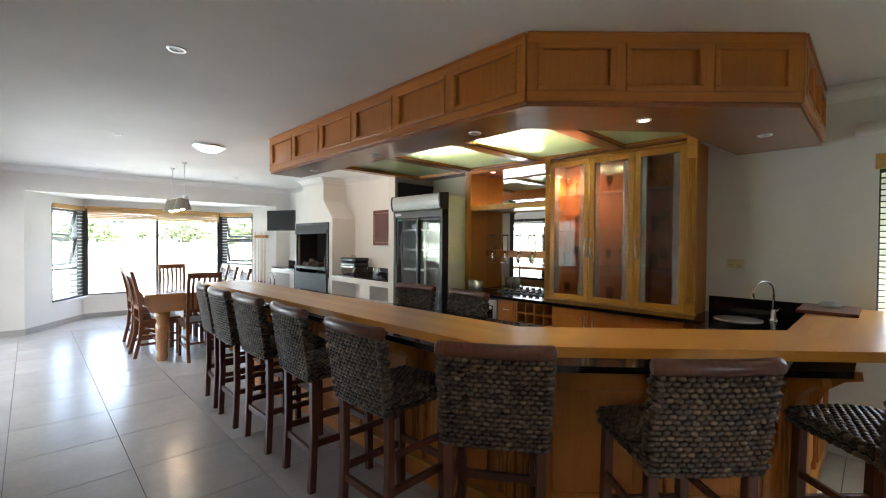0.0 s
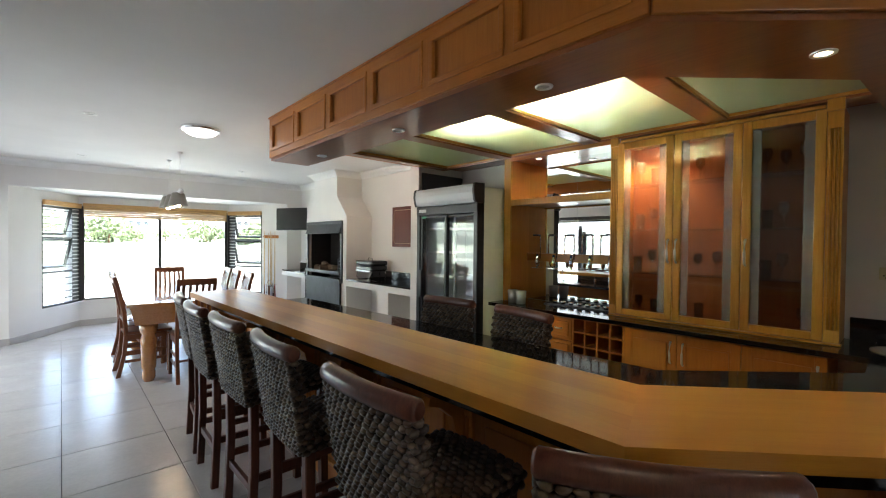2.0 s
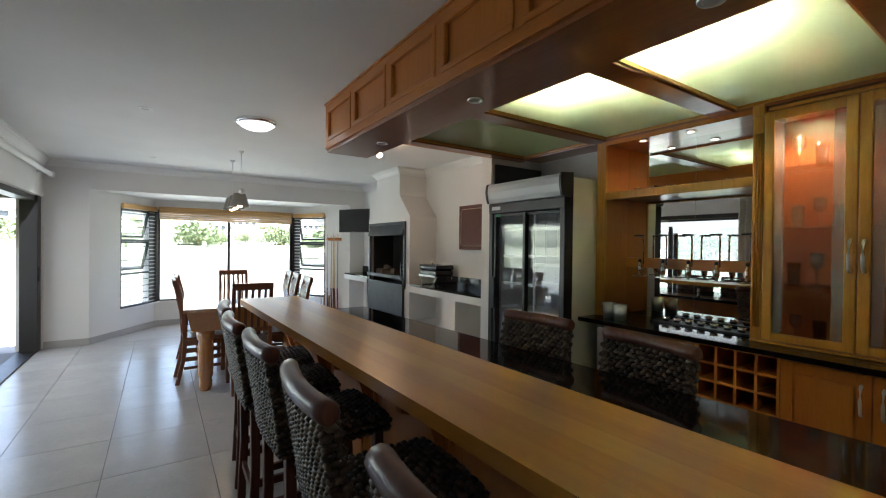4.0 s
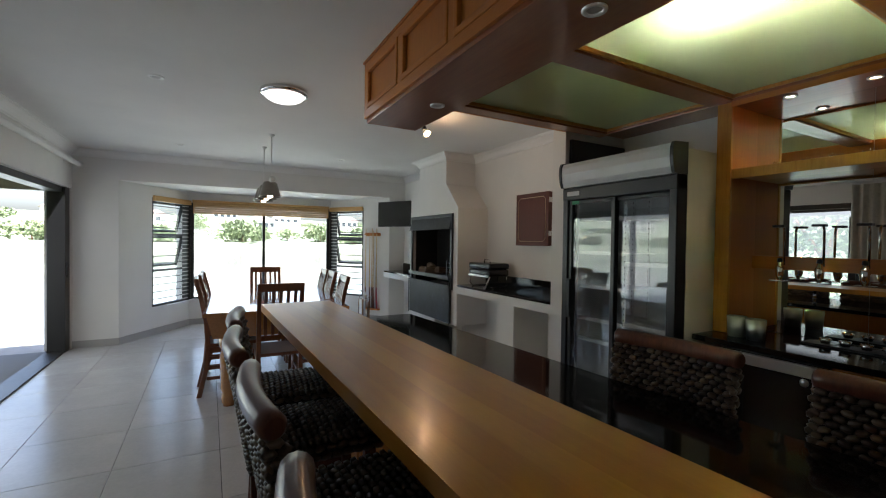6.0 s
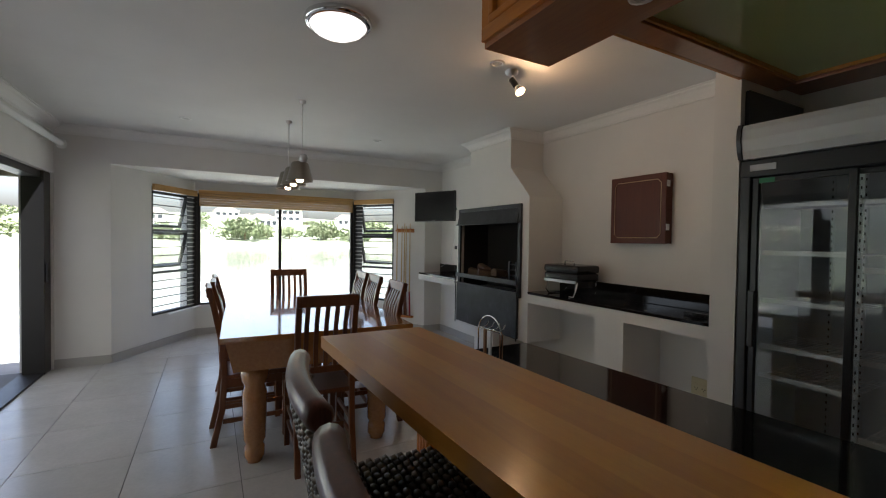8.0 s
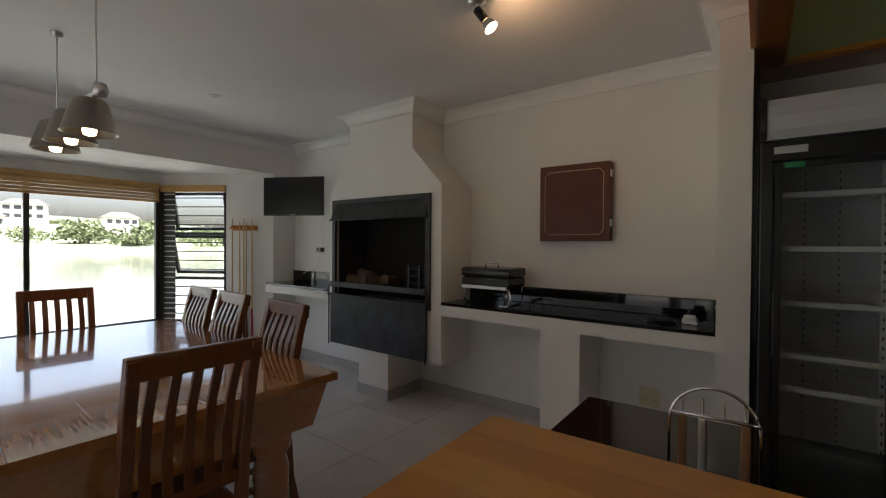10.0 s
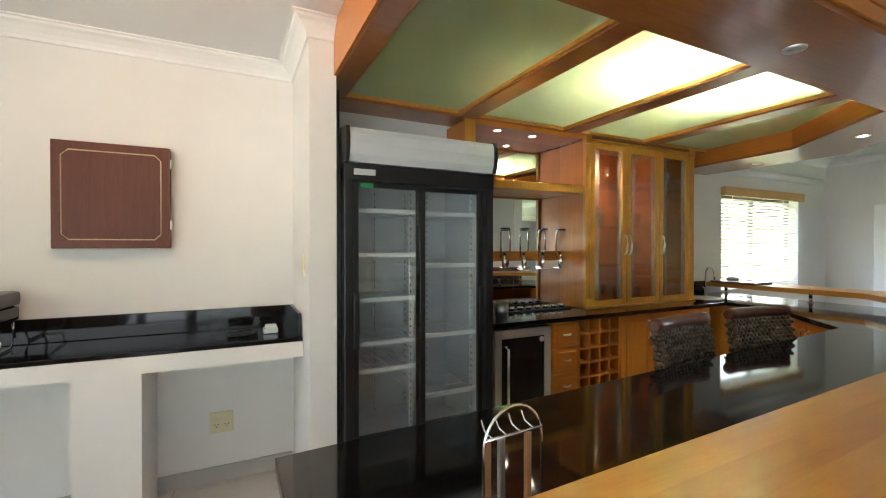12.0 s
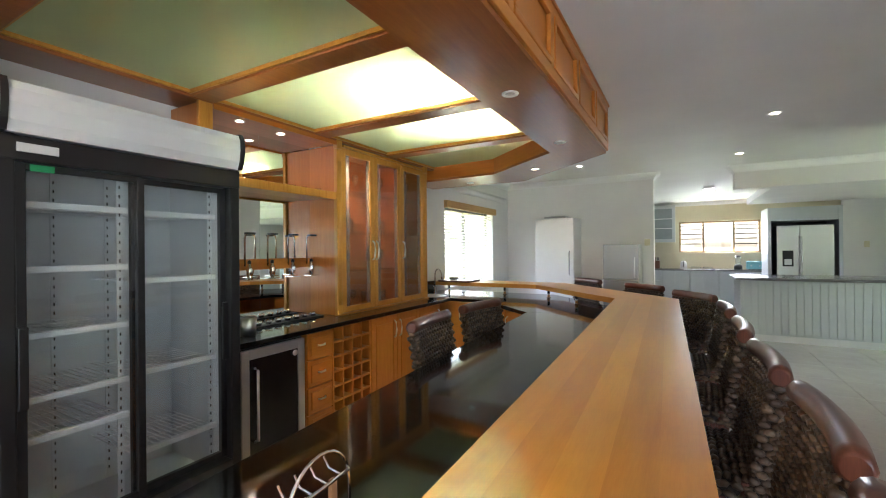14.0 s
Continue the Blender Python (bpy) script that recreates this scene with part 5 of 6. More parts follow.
    part("woven_back", bm, RATTAN, t, "dark brown woven rattan back", kind="stuff")
    bm = bmesh.new()
    pts = []
    for i in range(13):
        u = i / 12
        p = (face(-0.19, True)(u, 1.0) + face(-0.225, True)(u, 1.0)) / 2
        pts.append(p + Vector((-0.002, 0, 0.022)))
    tube(bm, [pts[0] + (pts[0] - pts[1]) * 0.25] + pts + [pts[-1] + (pts[-1] - pts[-2]) * 0.25], 0.03, 12, radii=[0.022] + [0.031] * 13 + [0.022])
    part("top_rail", bm, MAHOG, t, "rounded glossy mahogany top rail")
    return t


def leg_bm(pts, r):
    """A square leg along a bowed line."""
    bm = bmesh.new()
    rows = [[bm.verts.new((x + a * r, y + b * r, z)) for a, b in ((-1, -1), (1, -1), (1, 1), (-1, 1))] for x, y, z in pts]
    for p, q in zip(rows, rows[1:]):
        for k in range(4):
            bm.faces.new((p[k], p[(k + 1) % 4], q[(k + 1) % 4], q[k]))
    bm.faces.new(rows[0][::-1])
    bm.faces.new(rows[-1])
    bmesh.ops.bevel(bm, geom=[e for e in bm.edges if abs(e.verts[0].co.z - e.verts[1].co.z) > 0.1], offset=0.004, segments=1, affect="EDGES")
    return bm


stool = bar_stool()
for o in stool.children:
    o.data.transform(Matrix.Diagonal((1, 1, 1.045, 1)))
stool.matrix_basis = pose(2.54, 4.7, 0, 0, 0, 2)
for x, y, a in ((2.53, 5.4, -2), (2.52, 6.06, 1), (2.5, 6.64, -1), (2.53, 7.18, -5),
                (2.65, 4.08, 36), (3.02, 3.46, 49), (3.67, 2.85, 47),
                (3.44, 5.86, 186), (3.44, 5.26, 172)):
    copy_thing(stool, pose(x, y, 0, 0, 0, a))


def dining_chair():
    t = thing("dining_chair", "dark teak dining chair with upright slatted back", "chair", group="chairs round the table")
    for sy in (-1, 1):
        part("back_leg", leg_bm([(-0.27, sy * 0.19, 0.0), (-0.215, sy * 0.19, 0.25), (-0.2, sy * 0.19, 0.46), (-0.215, sy * 0.19, 0.7), (-0.265, sy * 0.19, 0.95), (-0.3, sy * 0.19, 1.08)], 0.02), CHAIRWOOD, t)
        part("front_leg", leg_bm([(0.2, sy * 0.2, 0.0), (0.2, sy * 0.2, 0.45)], 0.02), CHAIRWOOD, t)
        for z in (0.15, 0.25):
            part("side_stretcher", B(-0.21, sy * 0.195 - 0.009, z, 0.19, sy * 0.195 + 0.009, z + 0.03, bevel=0.003), CHAIRWOOD, t)
        part("seat_rail", B(-0.19, sy * 0.195 - 0.012, 0.4, 0.18, sy * 0.195 + 0.012, 0.455, bevel=0.002), CHAIRWOOD, t)
    part("front_rail", B(0.19, -0.18, 0.39, 0.21, 0.18, 0.45, bevel=0.002), CHAIRWOOD, t)
    part("cross_stretcher", B(-0.02, -0.186, 0.16, 0.0, 0.186, 0.185, bevel=0.003), CHAIRWOOD, t)
    part("seat", B(-0.215, -0.215, 0.456, 0.235, 0.215, 0.485, bevel=0.01), CHAIRWOOD, t)
    part("top_rail", B(-0.313, -0.21, 1.02, -0.278, 0.21, 1.09, bevel=0.008), CHAIRWOOD, t)
    part("lower_rail", B(-0.226, -0.17, 0.6, -0.204, 0.17, 0.64, bevel=0.003), CHAIRWOOD, t)
    for k in range(5):
        y = -0.132 + 0.066 * k
        part("slat", ribbon([(-0.215, 0.63), (-0.212, 0.75), (-0.238, 0.9), (-0.293, 1.03)], y, 0.03, 0.014), CHAIRWOOD, t)
    return t


def ribbon(line, y, w, th):
    bm = bmesh.new()
    rows = [[bm.verts.new((x + a * th / 2, y + b * w / 2, z)) for a, b in ((-1, -1), (1, -1), (1, 1), (-1, 1))] for x, z in line]
    for p, q in zip(rows, rows[1:]):
        for k in range(4):
            bm.faces.new((p[k], p[(k + 1) % 4], q[(k + 1) % 4], q[k]))
    bm.faces.new(rows[0][::-1])
    bm.faces.new(rows[-1])
    return bm


chair = dining_chair()
for o in chair.children:
    o.data.transform(Matrix.Diagonal((1, 0.9, 1.01, 1)))
chair.matrix_basis = pose(2.33, 9.56, 0, 0, 0, 1)
for x, y, a in ((2.36, 9.98, -2), (2.38, 10.42, 2), (3.12, 9.4, 176), (3.15, 10.02, 176), (3.17, 10.48, 177), (2.79, 10.74, 267), (2.69, 9.0, 88)):
    copy_thing(chair, pose(x, y, 0, 0, 0, a))

tb = thing("dining_table", "glossy honey pine pool-table-sized dining table on stout turned legs", "table")
TX0, TX1, TY0, TY1, TZ = 2.09, 3.31, 8.86, 10.84, 0.85
tb.matrix_basis = Matrix.Translation((2.7, 8.86, 0)) @ Matrix.Rotation(radians(-2.5), 4, "Z") @ Matrix.Translation((-2.7, -8.86, 0))
for k in range(6):
    a, b = TX0 + (TX1 - TX0) * k / 6, TX0 + (TX1 - TX0) * (k + 1) / 6
    part("top_board", B(a, TY0, TZ - 0.035, b, TY1, TZ, bevel=0.0008 if 0 < k < 5 else 0.003), TABLEWOOD, tb)
bm = bmesh.new()
for (z0, i0), (z1, i1) in (((TZ - 0.036, 0.03), (TZ - 0.23, 0.075)),):
    q = [[bm.verts.new((x, y, z)) for x, y in ((TX0 + i, TY0 + i), (TX1 - i, TY0 + i), (TX1 - i, TY1 - i), (TX0 + i, TY1 - i))] for z, i in ((z0, i0), (z1, i1), (z1, i1 + 0.03), (z0, i0 + 0.03))]
    for m_ in range(4):
        for k in range(4):
            bm.faces.new((q[m_][k], q[m_][(k + 1) % 4], q[(m_ + 1) % 4][(k + 1) % 4], q[(m_ + 1) % 4][k]))
part("apron", bm, TABLEWOOD, tb, "deep sloping apron")
for x in (TX0 + 0.2, TX1 - 0.2):
    for y in (TY0 + 0.2, TY1 - 0.2):
        part("leg", L([(0.05, 0), (0.052, 0.02), (0.065, 0.04), (0.062, 0.1), (0.055, 0.12), (0.07, 0.15), (0.075, 0.45), (0.062, 0.5), (0.08, 0.53), (0.085, 0.56), (0.085, 0.62)], 20, (x, y, 0), True), TABLEWOOD, tb, "stout turned leg")

# ---- lamps ----
pd = thing("pendant_lamp", "three-shade brushed metal pendant lamp on two cords, lit", "pendant lamp")
for y in (9.93, 10.66):
    part("cord", T([(2.74, y, 2.15), (2.74, y, H)], 0.004, 6), NICKEL, pd)
    part("ceiling_cup", L([(0.03, 0), (0.028, -0.02), (0.006, -0.03)], 14, (2.74, y, H)), NICKEL, pd)
part("tube", T([(2.74, 9.9, 2.13), (2.74, 10.9, 2.13)], 0.018, 10), STEEL, pd)
for y in (9.87, 10.93):
    part("end_knob", L([(0, -0.035), (0.025, -0.03), (0.035, 0), (0.025, 0.03), (0, 0.035)], 14, (2.74, y, 2.13)), STEEL, pd)
for y in (10.04, 10.37, 10.7):
    sh = part("shade", L([(0.028, 0.17), (0.06, 0.165), (0.075, 0.15), (0.115, 0.0), (0.118, -0.003), (0.112, 0.002), (0.07, 0.148), (0.028, 0.163)], 24, (2.74, y, 1.955)), PEWTER, pd, "brushed metal cone shade")
    part("bulb", L([(0, 0.0), (0.025, 0.008), (0.03, 0.03), (0.02, 0.06), (0.012, 0.09), (0.0, 0.09)], 16, (2.74, y, 1.938)), BULB, sh, "glowing bulb")
    part("socket", L([(0.018, 0.095), (0.02, 0.15), (0.018, 0.19)], 12, (2.74, y, 1.945)), STEEL, sh)

dm = thing("dome_light", "round white opal ceiling light with chrome rim, lit", "ceiling light", Matrix.Translation((2.65, 8.42, H)))
part("rim", L([(0.175, 0.0), (0.18, -0.02), (0.17, -0.035), (0.15, -0.035)], 36), CHROME, dm)
part("dome", L([(0.155, -0.03), (0.135, -0.055), (0.1, -0.075), (0.05, -0.088), (0, -0.092)], 36), OPAL, dm, "white opal glass dome")

sp = thing("spot_lamp", "small brass ceiling spotlight with reflector bulb, lit", "spotlight", Matrix.Translation((3.88, 8.49, H)))
part("base", L([(0.045, 0), (0.045, -0.02), (0.02, -0.035), (0, -0.036)], 18), NICKEL, sp)
part("arm", T([(0, 0, -0.03), (0.005, -0.01, -0.075)], 0.007), NICKEL, sp)
ax = Vector((0.1, -0.35, -0.5)).normalized()
c0 = Vector((0.0, 0.0, -0.06))
part("body", T([c0, c0 + ax * 0.08], 0.021, 14), BLACK, sp)
part("reflector", T([c0 + ax * 0.081, c0 + ax * 0.1, c0 + ax * 0.125], 0.03, 16, radii=[0.02, 0.03, 0.036], caps=False), NICKEL, sp, "flared reflector rim")
part("bulb", T([c0 + ax * 0.082, c0 + ax * 0.105, c0 + ax * 0.12], 0.02, 12, radii=[0.008, 0.02, 0.006]), BULB, sp, "glowing bulb")
glim = bpy.data.lights.new("spot_bulb_light", "POINT")
glim.energy, glim.color, glim.shadow_soft_size = 1.1, (1.0, 0.62, 0.32), 0.03
new("spot_bulb_light", glim).location = Vector((3.88, 8.49, H)) + c0 + ax * 0.15

# ---- braai ----
br = thing("barbecue", "sooty steel built-in barbecue with hood flap and ash drawer", "barbecue")
bm = bmesh.new()
for a in ((9.53, 0.86, 9.575, 1.835), (10.725, 0.86, 10.77, 1.835), (9.575, 1.795, 10.725, 1.835)):
    box(bm, 4.822, a[0], a[1], 4.848, a[2], a[3], bevel=0.004)
part("steel_frame", bm, SOOT, br)
bm = bmesh.new()
ring = [(4.83, 1.795), (4.8, 1.64), (4.812, 1.635), (4.845, 1.793)]
ring_prism_x(bm, ring, 9.56, 10.76)
for v_ in bm.verts:
    v_.co = Vector((v_.co.y, v_.co.x, v_.co.z))
part("hood_flap", bm, SOOT, br, "slanted smoke flap")
part("flap_rod", T([(4.81, 9.52, 1.64), (4.81, 10.79, 1.64)], 0.009, 8), SOOT, br)
part("fire_shelf", B(4.805, 9.56, 0.985, 5.25, 10.76, 1.005, bevel=0.003), SOOT, br)
part("shelf_lip", B(4.79, 9.55, 0.99, 4.8045, 10.77, 1.04, bevel=0.003), SOOT, br)
part("ash_door", B(4.815, 9.57, 0.43, 4.845, 10.785, 0.9, bevel=0.004), SOOT, br, "large scuffed grey steel ash door")
part("door_edge", B(4.8, 9.555, 0.9005, 4.848, 10.82, 0.92, bevel=0.003), SOOT, br)
for y in (9.56, 10.8):
    part("side_rod", T([(4.81, y, 0.41), (4.81, y, 1.0)], 0.007), SOOT, br)
bk = thing("fire_basket", "black steel bar basket inside the barbecue", "fire basket")
for z in (1.01, 1.07, 1.13, 1.19):
    part("hoop", T([(4.95, 9.62, z), (4.95, 9.86, z), (5.18, 9.86, z), (5.18, 9.62, z), (4.95, 9.62, z)], 0.009, 6), SOOT, bk)
for x, y in ((4.95, 9.62), (4.95, 9.86), (5.18, 9.86), (5.18, 9.62), (4.95, 9.74)):
    part("upright", B(x - 0.012, y - 0.012, 1.006, x + 0.012, y + 0.012, 1.22), SOOT, bk)
for x, y, z, a, l in ((5.0, 10.55, 1.04, 20, 0.28), (5.04, 10.5, 1.1, -15, 0.24), (4.98, 10.32, 1.05, 70, 0.25), (5.06, 10.2, 1.06, 100, 0.2)):
    bm = bmesh.new()
    r = random.Random(int(x * 100 + y * 10))
    prism(bm, [(-0.05, -0.035), (0.045, -0.04), (0.05, 0.03), (0.0, 0.05), (-0.045, 0.03)], -l / 2, l / 2, 0.004)
    solid("firewood", bm, WOODLOG, "split firewood log in the barbecue", "firewood", "", "firewood logs", pose(x, y, z, 90 + 8, 0, a))

# ---- television, cues, dart cabinet, grill ----
tv = thing("television", "black flat-screen television on a wall arm", "television", Matrix.Translation((4.783, 11.376, 1.914)) @ Matrix.Rotation(math.atan2(-0.62, 0.305), 4, "Z") @ Matrix.Scale(0.845, 4))
part("casing", B(-0.41, 0.0, -0.245, 0.41, 0.04, 0.245, bevel=0.006), BLACK, tv)
part("screen", B(-0.395, -0.002, -0.225, 0.395, -0.0002, 0.232), BLACKMETAL, tv, "dark glossy screen")
part("logo_bar", B(-0.03, -0.0025, -0.238, 0.03, -0.0003, -0.232), STEEL, tv)
part("arm", T([(0.05, 0.04, 0.0), (0.05, 0.3, 0.0), (0.0, 0.66, 0.0)], 0.02, 8), BLACK, tv)
part("cable", T([(0.38, 0.03, -0.2), (0.36, 0.1, -0.5), (0.2, 0.2, -0.9), (0.05, 0.15, -1.0)], 0.004, 6), WIRE, tv)

rk_m = Matrix.Translation((4.81, 12.4, 0)) @ Matrix.Rotation(math.atan2(-1.2, 0.82), 4, "Z")
rk = thing("cue_rack", "small wooden wall rack for pool cues", "cue rack", rk_m)
part("backboard", B(-0.16, -0.02, 1.56, 0.16, -0.001, 1.62, bevel=0.004), OAK_X, rk)
part("shelf", B(-0.16, -0.07, 1.575, 0.16, -0.0205, 1.6, bevel=0.008), OAK_X, rk)
part("foot_shelf", B(-0.16, -0.08, 0.2, 0.16, -0.001, 0.23, bevel=0.006), OAK_X, rk)
for k in range(4):
    part("clip", L([(0.022, 0), (0.026, 0.01), (0.022, 0.02)], 14, (-0.12 + 0.08 * k, -0.055, 1.6005)), REDWOOD, rk)
for k in range(5):
    u = (-0.12, -0.03, 0.02, 0.05, 0.12)[k]
    q = thing("pool_cue", "slim pale maple pool cue leaning in the rack", "pool cue", rk_m, "pool cues")
    part("shaft", T([(u, -0.075, 0.62), (u, -0.072, 1.7 - 0.04 * (k % 2))], 0.008, 8, radii=[0.012, 0.006]), CUE, q)
    part("butt", T([(u, -0.055, 0.231), (u, -0.0749, 0.619)], 0.014, 8, radii=[0.0155, 0.0121]), REDLACQUER if k == 4 else CHAIRWOOD, q, "red lacquered butt" if k == 4 else "dark wooden butt")

dcab = thing("dart_cabinet", "square brown wooden dartboard cabinet with fine gold line, closed", "dartboard cabinet")
part("box", B(5.235, 8.215, 1.445, 5.298, 8.735, 2.01, bevel=0.003), DARTWOOD, dcab)
part("door", B(5.21, 8.212, 1.442, 5.234, 8.738, 2.013, bevel=0.004), DARTWOOD, dcab)
GOLDLINE = plain("gold_line", (0.6, 0.42, 0.25), 0.35)
bm = bmesh.new()
o = [(8.255, 1.52), (8.255, 1.935), (8.285, 1.965), (8.665, 1.965), (8.695, 1.935), (8.695, 1.52), (8.665, 1.49), (8.285, 1.49), (8.255, 1.52)]
tube(bm, [(5.209, y, z) for y, z in o], 0.0035, 4)
part("gold_line", bm, GOLDLINE, dcab, "thin gold border line")
for z in (1.55, 1.9):
    part("hinge", B(5.215, 8.205, z, 5.25, 8.2115, z + 0.05), NICKEL, dcab)

gr = thing("portable_grill", "black portable gas grill with chrome legs and lid handle", "grill", Matrix.Translation((5.07, 9.07, 0.941)))
part("lower_tray", B(-0.14, -0.215, 0.14, 0.14, 0.215, 0.215, bevel=0.02), BLACKMETAL, gr)
part("lid", B(-0.145, -0.22, 0.2155, 0.145, 0.22, 0.29, bevel=0.025), BLACKMETAL, gr)
part("front_strip", B(-0.155, -0.2, 0.125, -0.1405, 0.2, 0.152, bevel=0.004), STEEL, gr, "steel control strip")
part("lid_handle", T([(-0.02, -0.06, 0.29), (-0.02, -0.055, 0.325), (-0.02, 0.055, 0.325), (-0.02, 0.06, 0.29)], 0.006, 8), CHROME, gr)
for y in (-0.19, 0.19):
    part("leg_hoop", T([(-0.12, y, 0.14), (-0.14, y, 0.05), (-0.1, y, 0.006), (0.1, y, 0.006), (0.14, y, 0.05), (0.12, y, 0.14)], 0.006, 8), CHROME, gr)
part("hose", T([(-0.12, -0.2, 0.13), (-0.2, -0.26, 0.08), (-0.21, -0.24, 0.015), (-0.17, -0.15, 0.008)], 0.006, 8), WIRE, gr, "white gas hose")

rm = thing("remote_cable", "coiled black cable with white adaptor plug", "cable", Matrix.Translation((5.05, 7.68, 0.942)))
part("coil", T([(0.07 * math.cos(a) - 0.02 * a / 9, 0.14 + 0.05 * math.sin(a), 0.006 + 0.001 * a) for a in [k * 0.5 for k in range(26)]], 0.004, 6), BLACK, rm)
part("adaptor", B(-0.04, -0.03, 0.0, 0.03, 0.05, 0.03, bevel=0.006), WIRE, rm)
part("adaptor", B(-0.06, -0.02, 0.031, 0.0, 0.04, 0.052, bevel=0.005), WIRE, rm)
part("handset", B(-0.05, 0.08, 0.002, -0.01, 0.24, 0.022, bevel=0.006), BLACK, rm)


def socket(name, m, label, w=0.115, h=0.075, pins=True):
    t = thing(name, label, "socket", m)
    part("plate", B(-w / 2, -0.01, -h / 2, w / 2, 0.0, h / 2, bevel=0.003), IVORY, t)
    if pins:
        for u in (-0.028, 0.028):
            part("switch", B(u - 0.008, -0.014, 0.008, u + 0.008, -0.0101, 0.026, bevel=0.002), IVORY, t)
            for a, b in ((u - 0.01, -0.012), (u + 0.01, -0.012), (u, -0.026)):
                part("pin_hole", L([(0, 0), (0.004, 0)], 8), BLACK, t, m=Matrix.Translation((a, -0.0103, b)) @ Matrix.Rotation(radians(90), 4, "X"))


EAST = Matrix.Rotation(radians(-90), 4, "Z")
socket("wall_socket", Matrix.Translation((5.299, 7.955, 0.365)) @ EAST, "ivory double wall socket under the shelf", 0.13, 0.13)
socket("wall_socket", Matrix.Translation((5.299, 3.7, 1.35)) @ EAST, "ivory double wall socket above the bar counter")
socket("wall_socket", Matrix.Translation((5.299, 11.55, 1.33)) @ EAST, "ivory wall socket with black plugs")
solid("plug", B(5.25, 11.5, 1.31, 5.288, 11.6, 1.36, bevel=0.008), BLACK, "black power plugs in the wall socket", "plug", "")
socket("light_switch", Matrix.Translation((4.8, 7.531, 1.35)) @ Matrix.Rotation(radians(180), 4, "Z"), "ivory light switch on the pier", 0.07, 0.11, False)

# cutlery stand on the counter
cs = thing("tool_stand", "chrome arch stand hung with wood-handled braai tools", "tool stand", pose(2.974, 7.418, 0.931, 0, 0, 94))
part("arch", T([(-0.068, 0, 0.0), (-0.068, 0, 0.164)] + [(0.068 * math.cos(a), 0, 0.164 + 0.068 * math.sin(a)) for a in [math.pi - k * math.pi / 14 for k in range(1, 14)]] + [(0.068, 0, 0.164), (0.068, 0, 0.0)], 0.0028, 8), CHROME, cs)
for u in (-0.068, 0.068):
    part("foot", T([(u, -0.04, 0.004), (u, 0.04, 0.004)], 0.004), CHROME, cs)
part("cross_bar", T([(-0.068, 0, 0.18), (0.068, 0, 0.18)], 0.003), CHROME, cs)
for k in range(4):
    u = -0.048 + 0.032 * k
    part("hook", T([(u, 0, 0.18), (u, -0.025, 0.185), (u, -0.036, 0.202)], 0.0018, 6), CHROME, cs)
    if k == 1:
        continue
    part("tool", B(u - 0.007, -0.022, 0.03, u + 0.007, -0.013, 0.17, bevel=0.003), STEEL if k == 2 else LEATHERTAN, cs, "brushed steel tool" if k == 2 else "tan wooden handle with steel rivets")

# end ledge on the short side of the bar
solid("chopping_board", B(4.75, 2.95, 1.061, 5.2, 3.25, 1.083, bevel=0.004), MAHOG, "dark wooden tray on the bar top", "tray", "")
solid("pebble_ashtray", L([(0.0, 0.0), (0.05, 0.0), (0.062, 0.015), (0.05, 0.03), (0.02, 0.034), (0, 0.034)], 18), STONEWHITE, "rounded grey stone ashtray", "ashtray", "", "", Matrix.Translation((5.05, 3.1, 1.084)))
# ---- far end: freezers and kitchen ----
fz = thing("upright_freezer", "tall white upright freezer standing against the wall", "freezer")
part("body", B(3.99, 0.52, 0.04, 4.6, 1.06, 1.95, bevel=0.01), WHITEGOODS, fz)
part("door", B(3.99, 1.065, 0.08, 4.6, 1.12, 1.94, bevel=0.012), WHITEGOODS, fz)
part("handle", T([(4.05, 1.12, 1.05), (4.05, 1.155, 1.07), (4.05, 1.155, 1.4), (4.05, 1.12, 1.42)], 0.01, 8), SILVER, fz)
for x in (4.05, 4.54):
    part("foot", L([(0.02, 0), (0.02, 0.04)], 10, (x, 1.0, 0), True), BLACK, fz)
    part("rear_foot", L([(0.02, 0), (0.02, 0.04)], 10, (x, 0.6, 0), True), BLACK, fz)
solid("storage_tray", B(4.12, 0.65, 1.951, 4.48, 1.0, 1.985, bevel=0.008), DULL, "flat grey tray lying on the freezer", "tray", "")
sf = thing("silver_fridge", "small silver two-door fridge freezer", "fridge")
part("body", B(3.07, 0.52, 0.04, 3.56, 1.04, 1.52, bevel=0.01), DULL, sf)
part("upper_door", B(3.07, 1.045, 1.0, 3.56, 1.1, 1.515, bevel=0.01), SILVER, sf, "brushed silver door")
part("lower_door", B(3.07, 1.045, 0.08, 3.56, 1.1, 0.985, bevel=0.01), SILVER, sf, "brushed silver door")
part("handle", T([(3.12, 1.1, 1.03), (3.12, 1.135, 1.05), (3.12, 1.135, 1.3), (3.12, 1.1, 1.32)], 0.009, 8), STEEL, sf)
for x in (3.12, 3.5):
    part("foot", L([(0.02, 0), (0.02, 0.04)], 10, (x, 0.9, 0), True), BLACK, sf)
solid("alarm_keypad", B(2.95, 0.501, 1.5, 3.03, 0.525, 1.6, bevel=0.005), IVORY, "small cream wall keypad", "keypad", "")

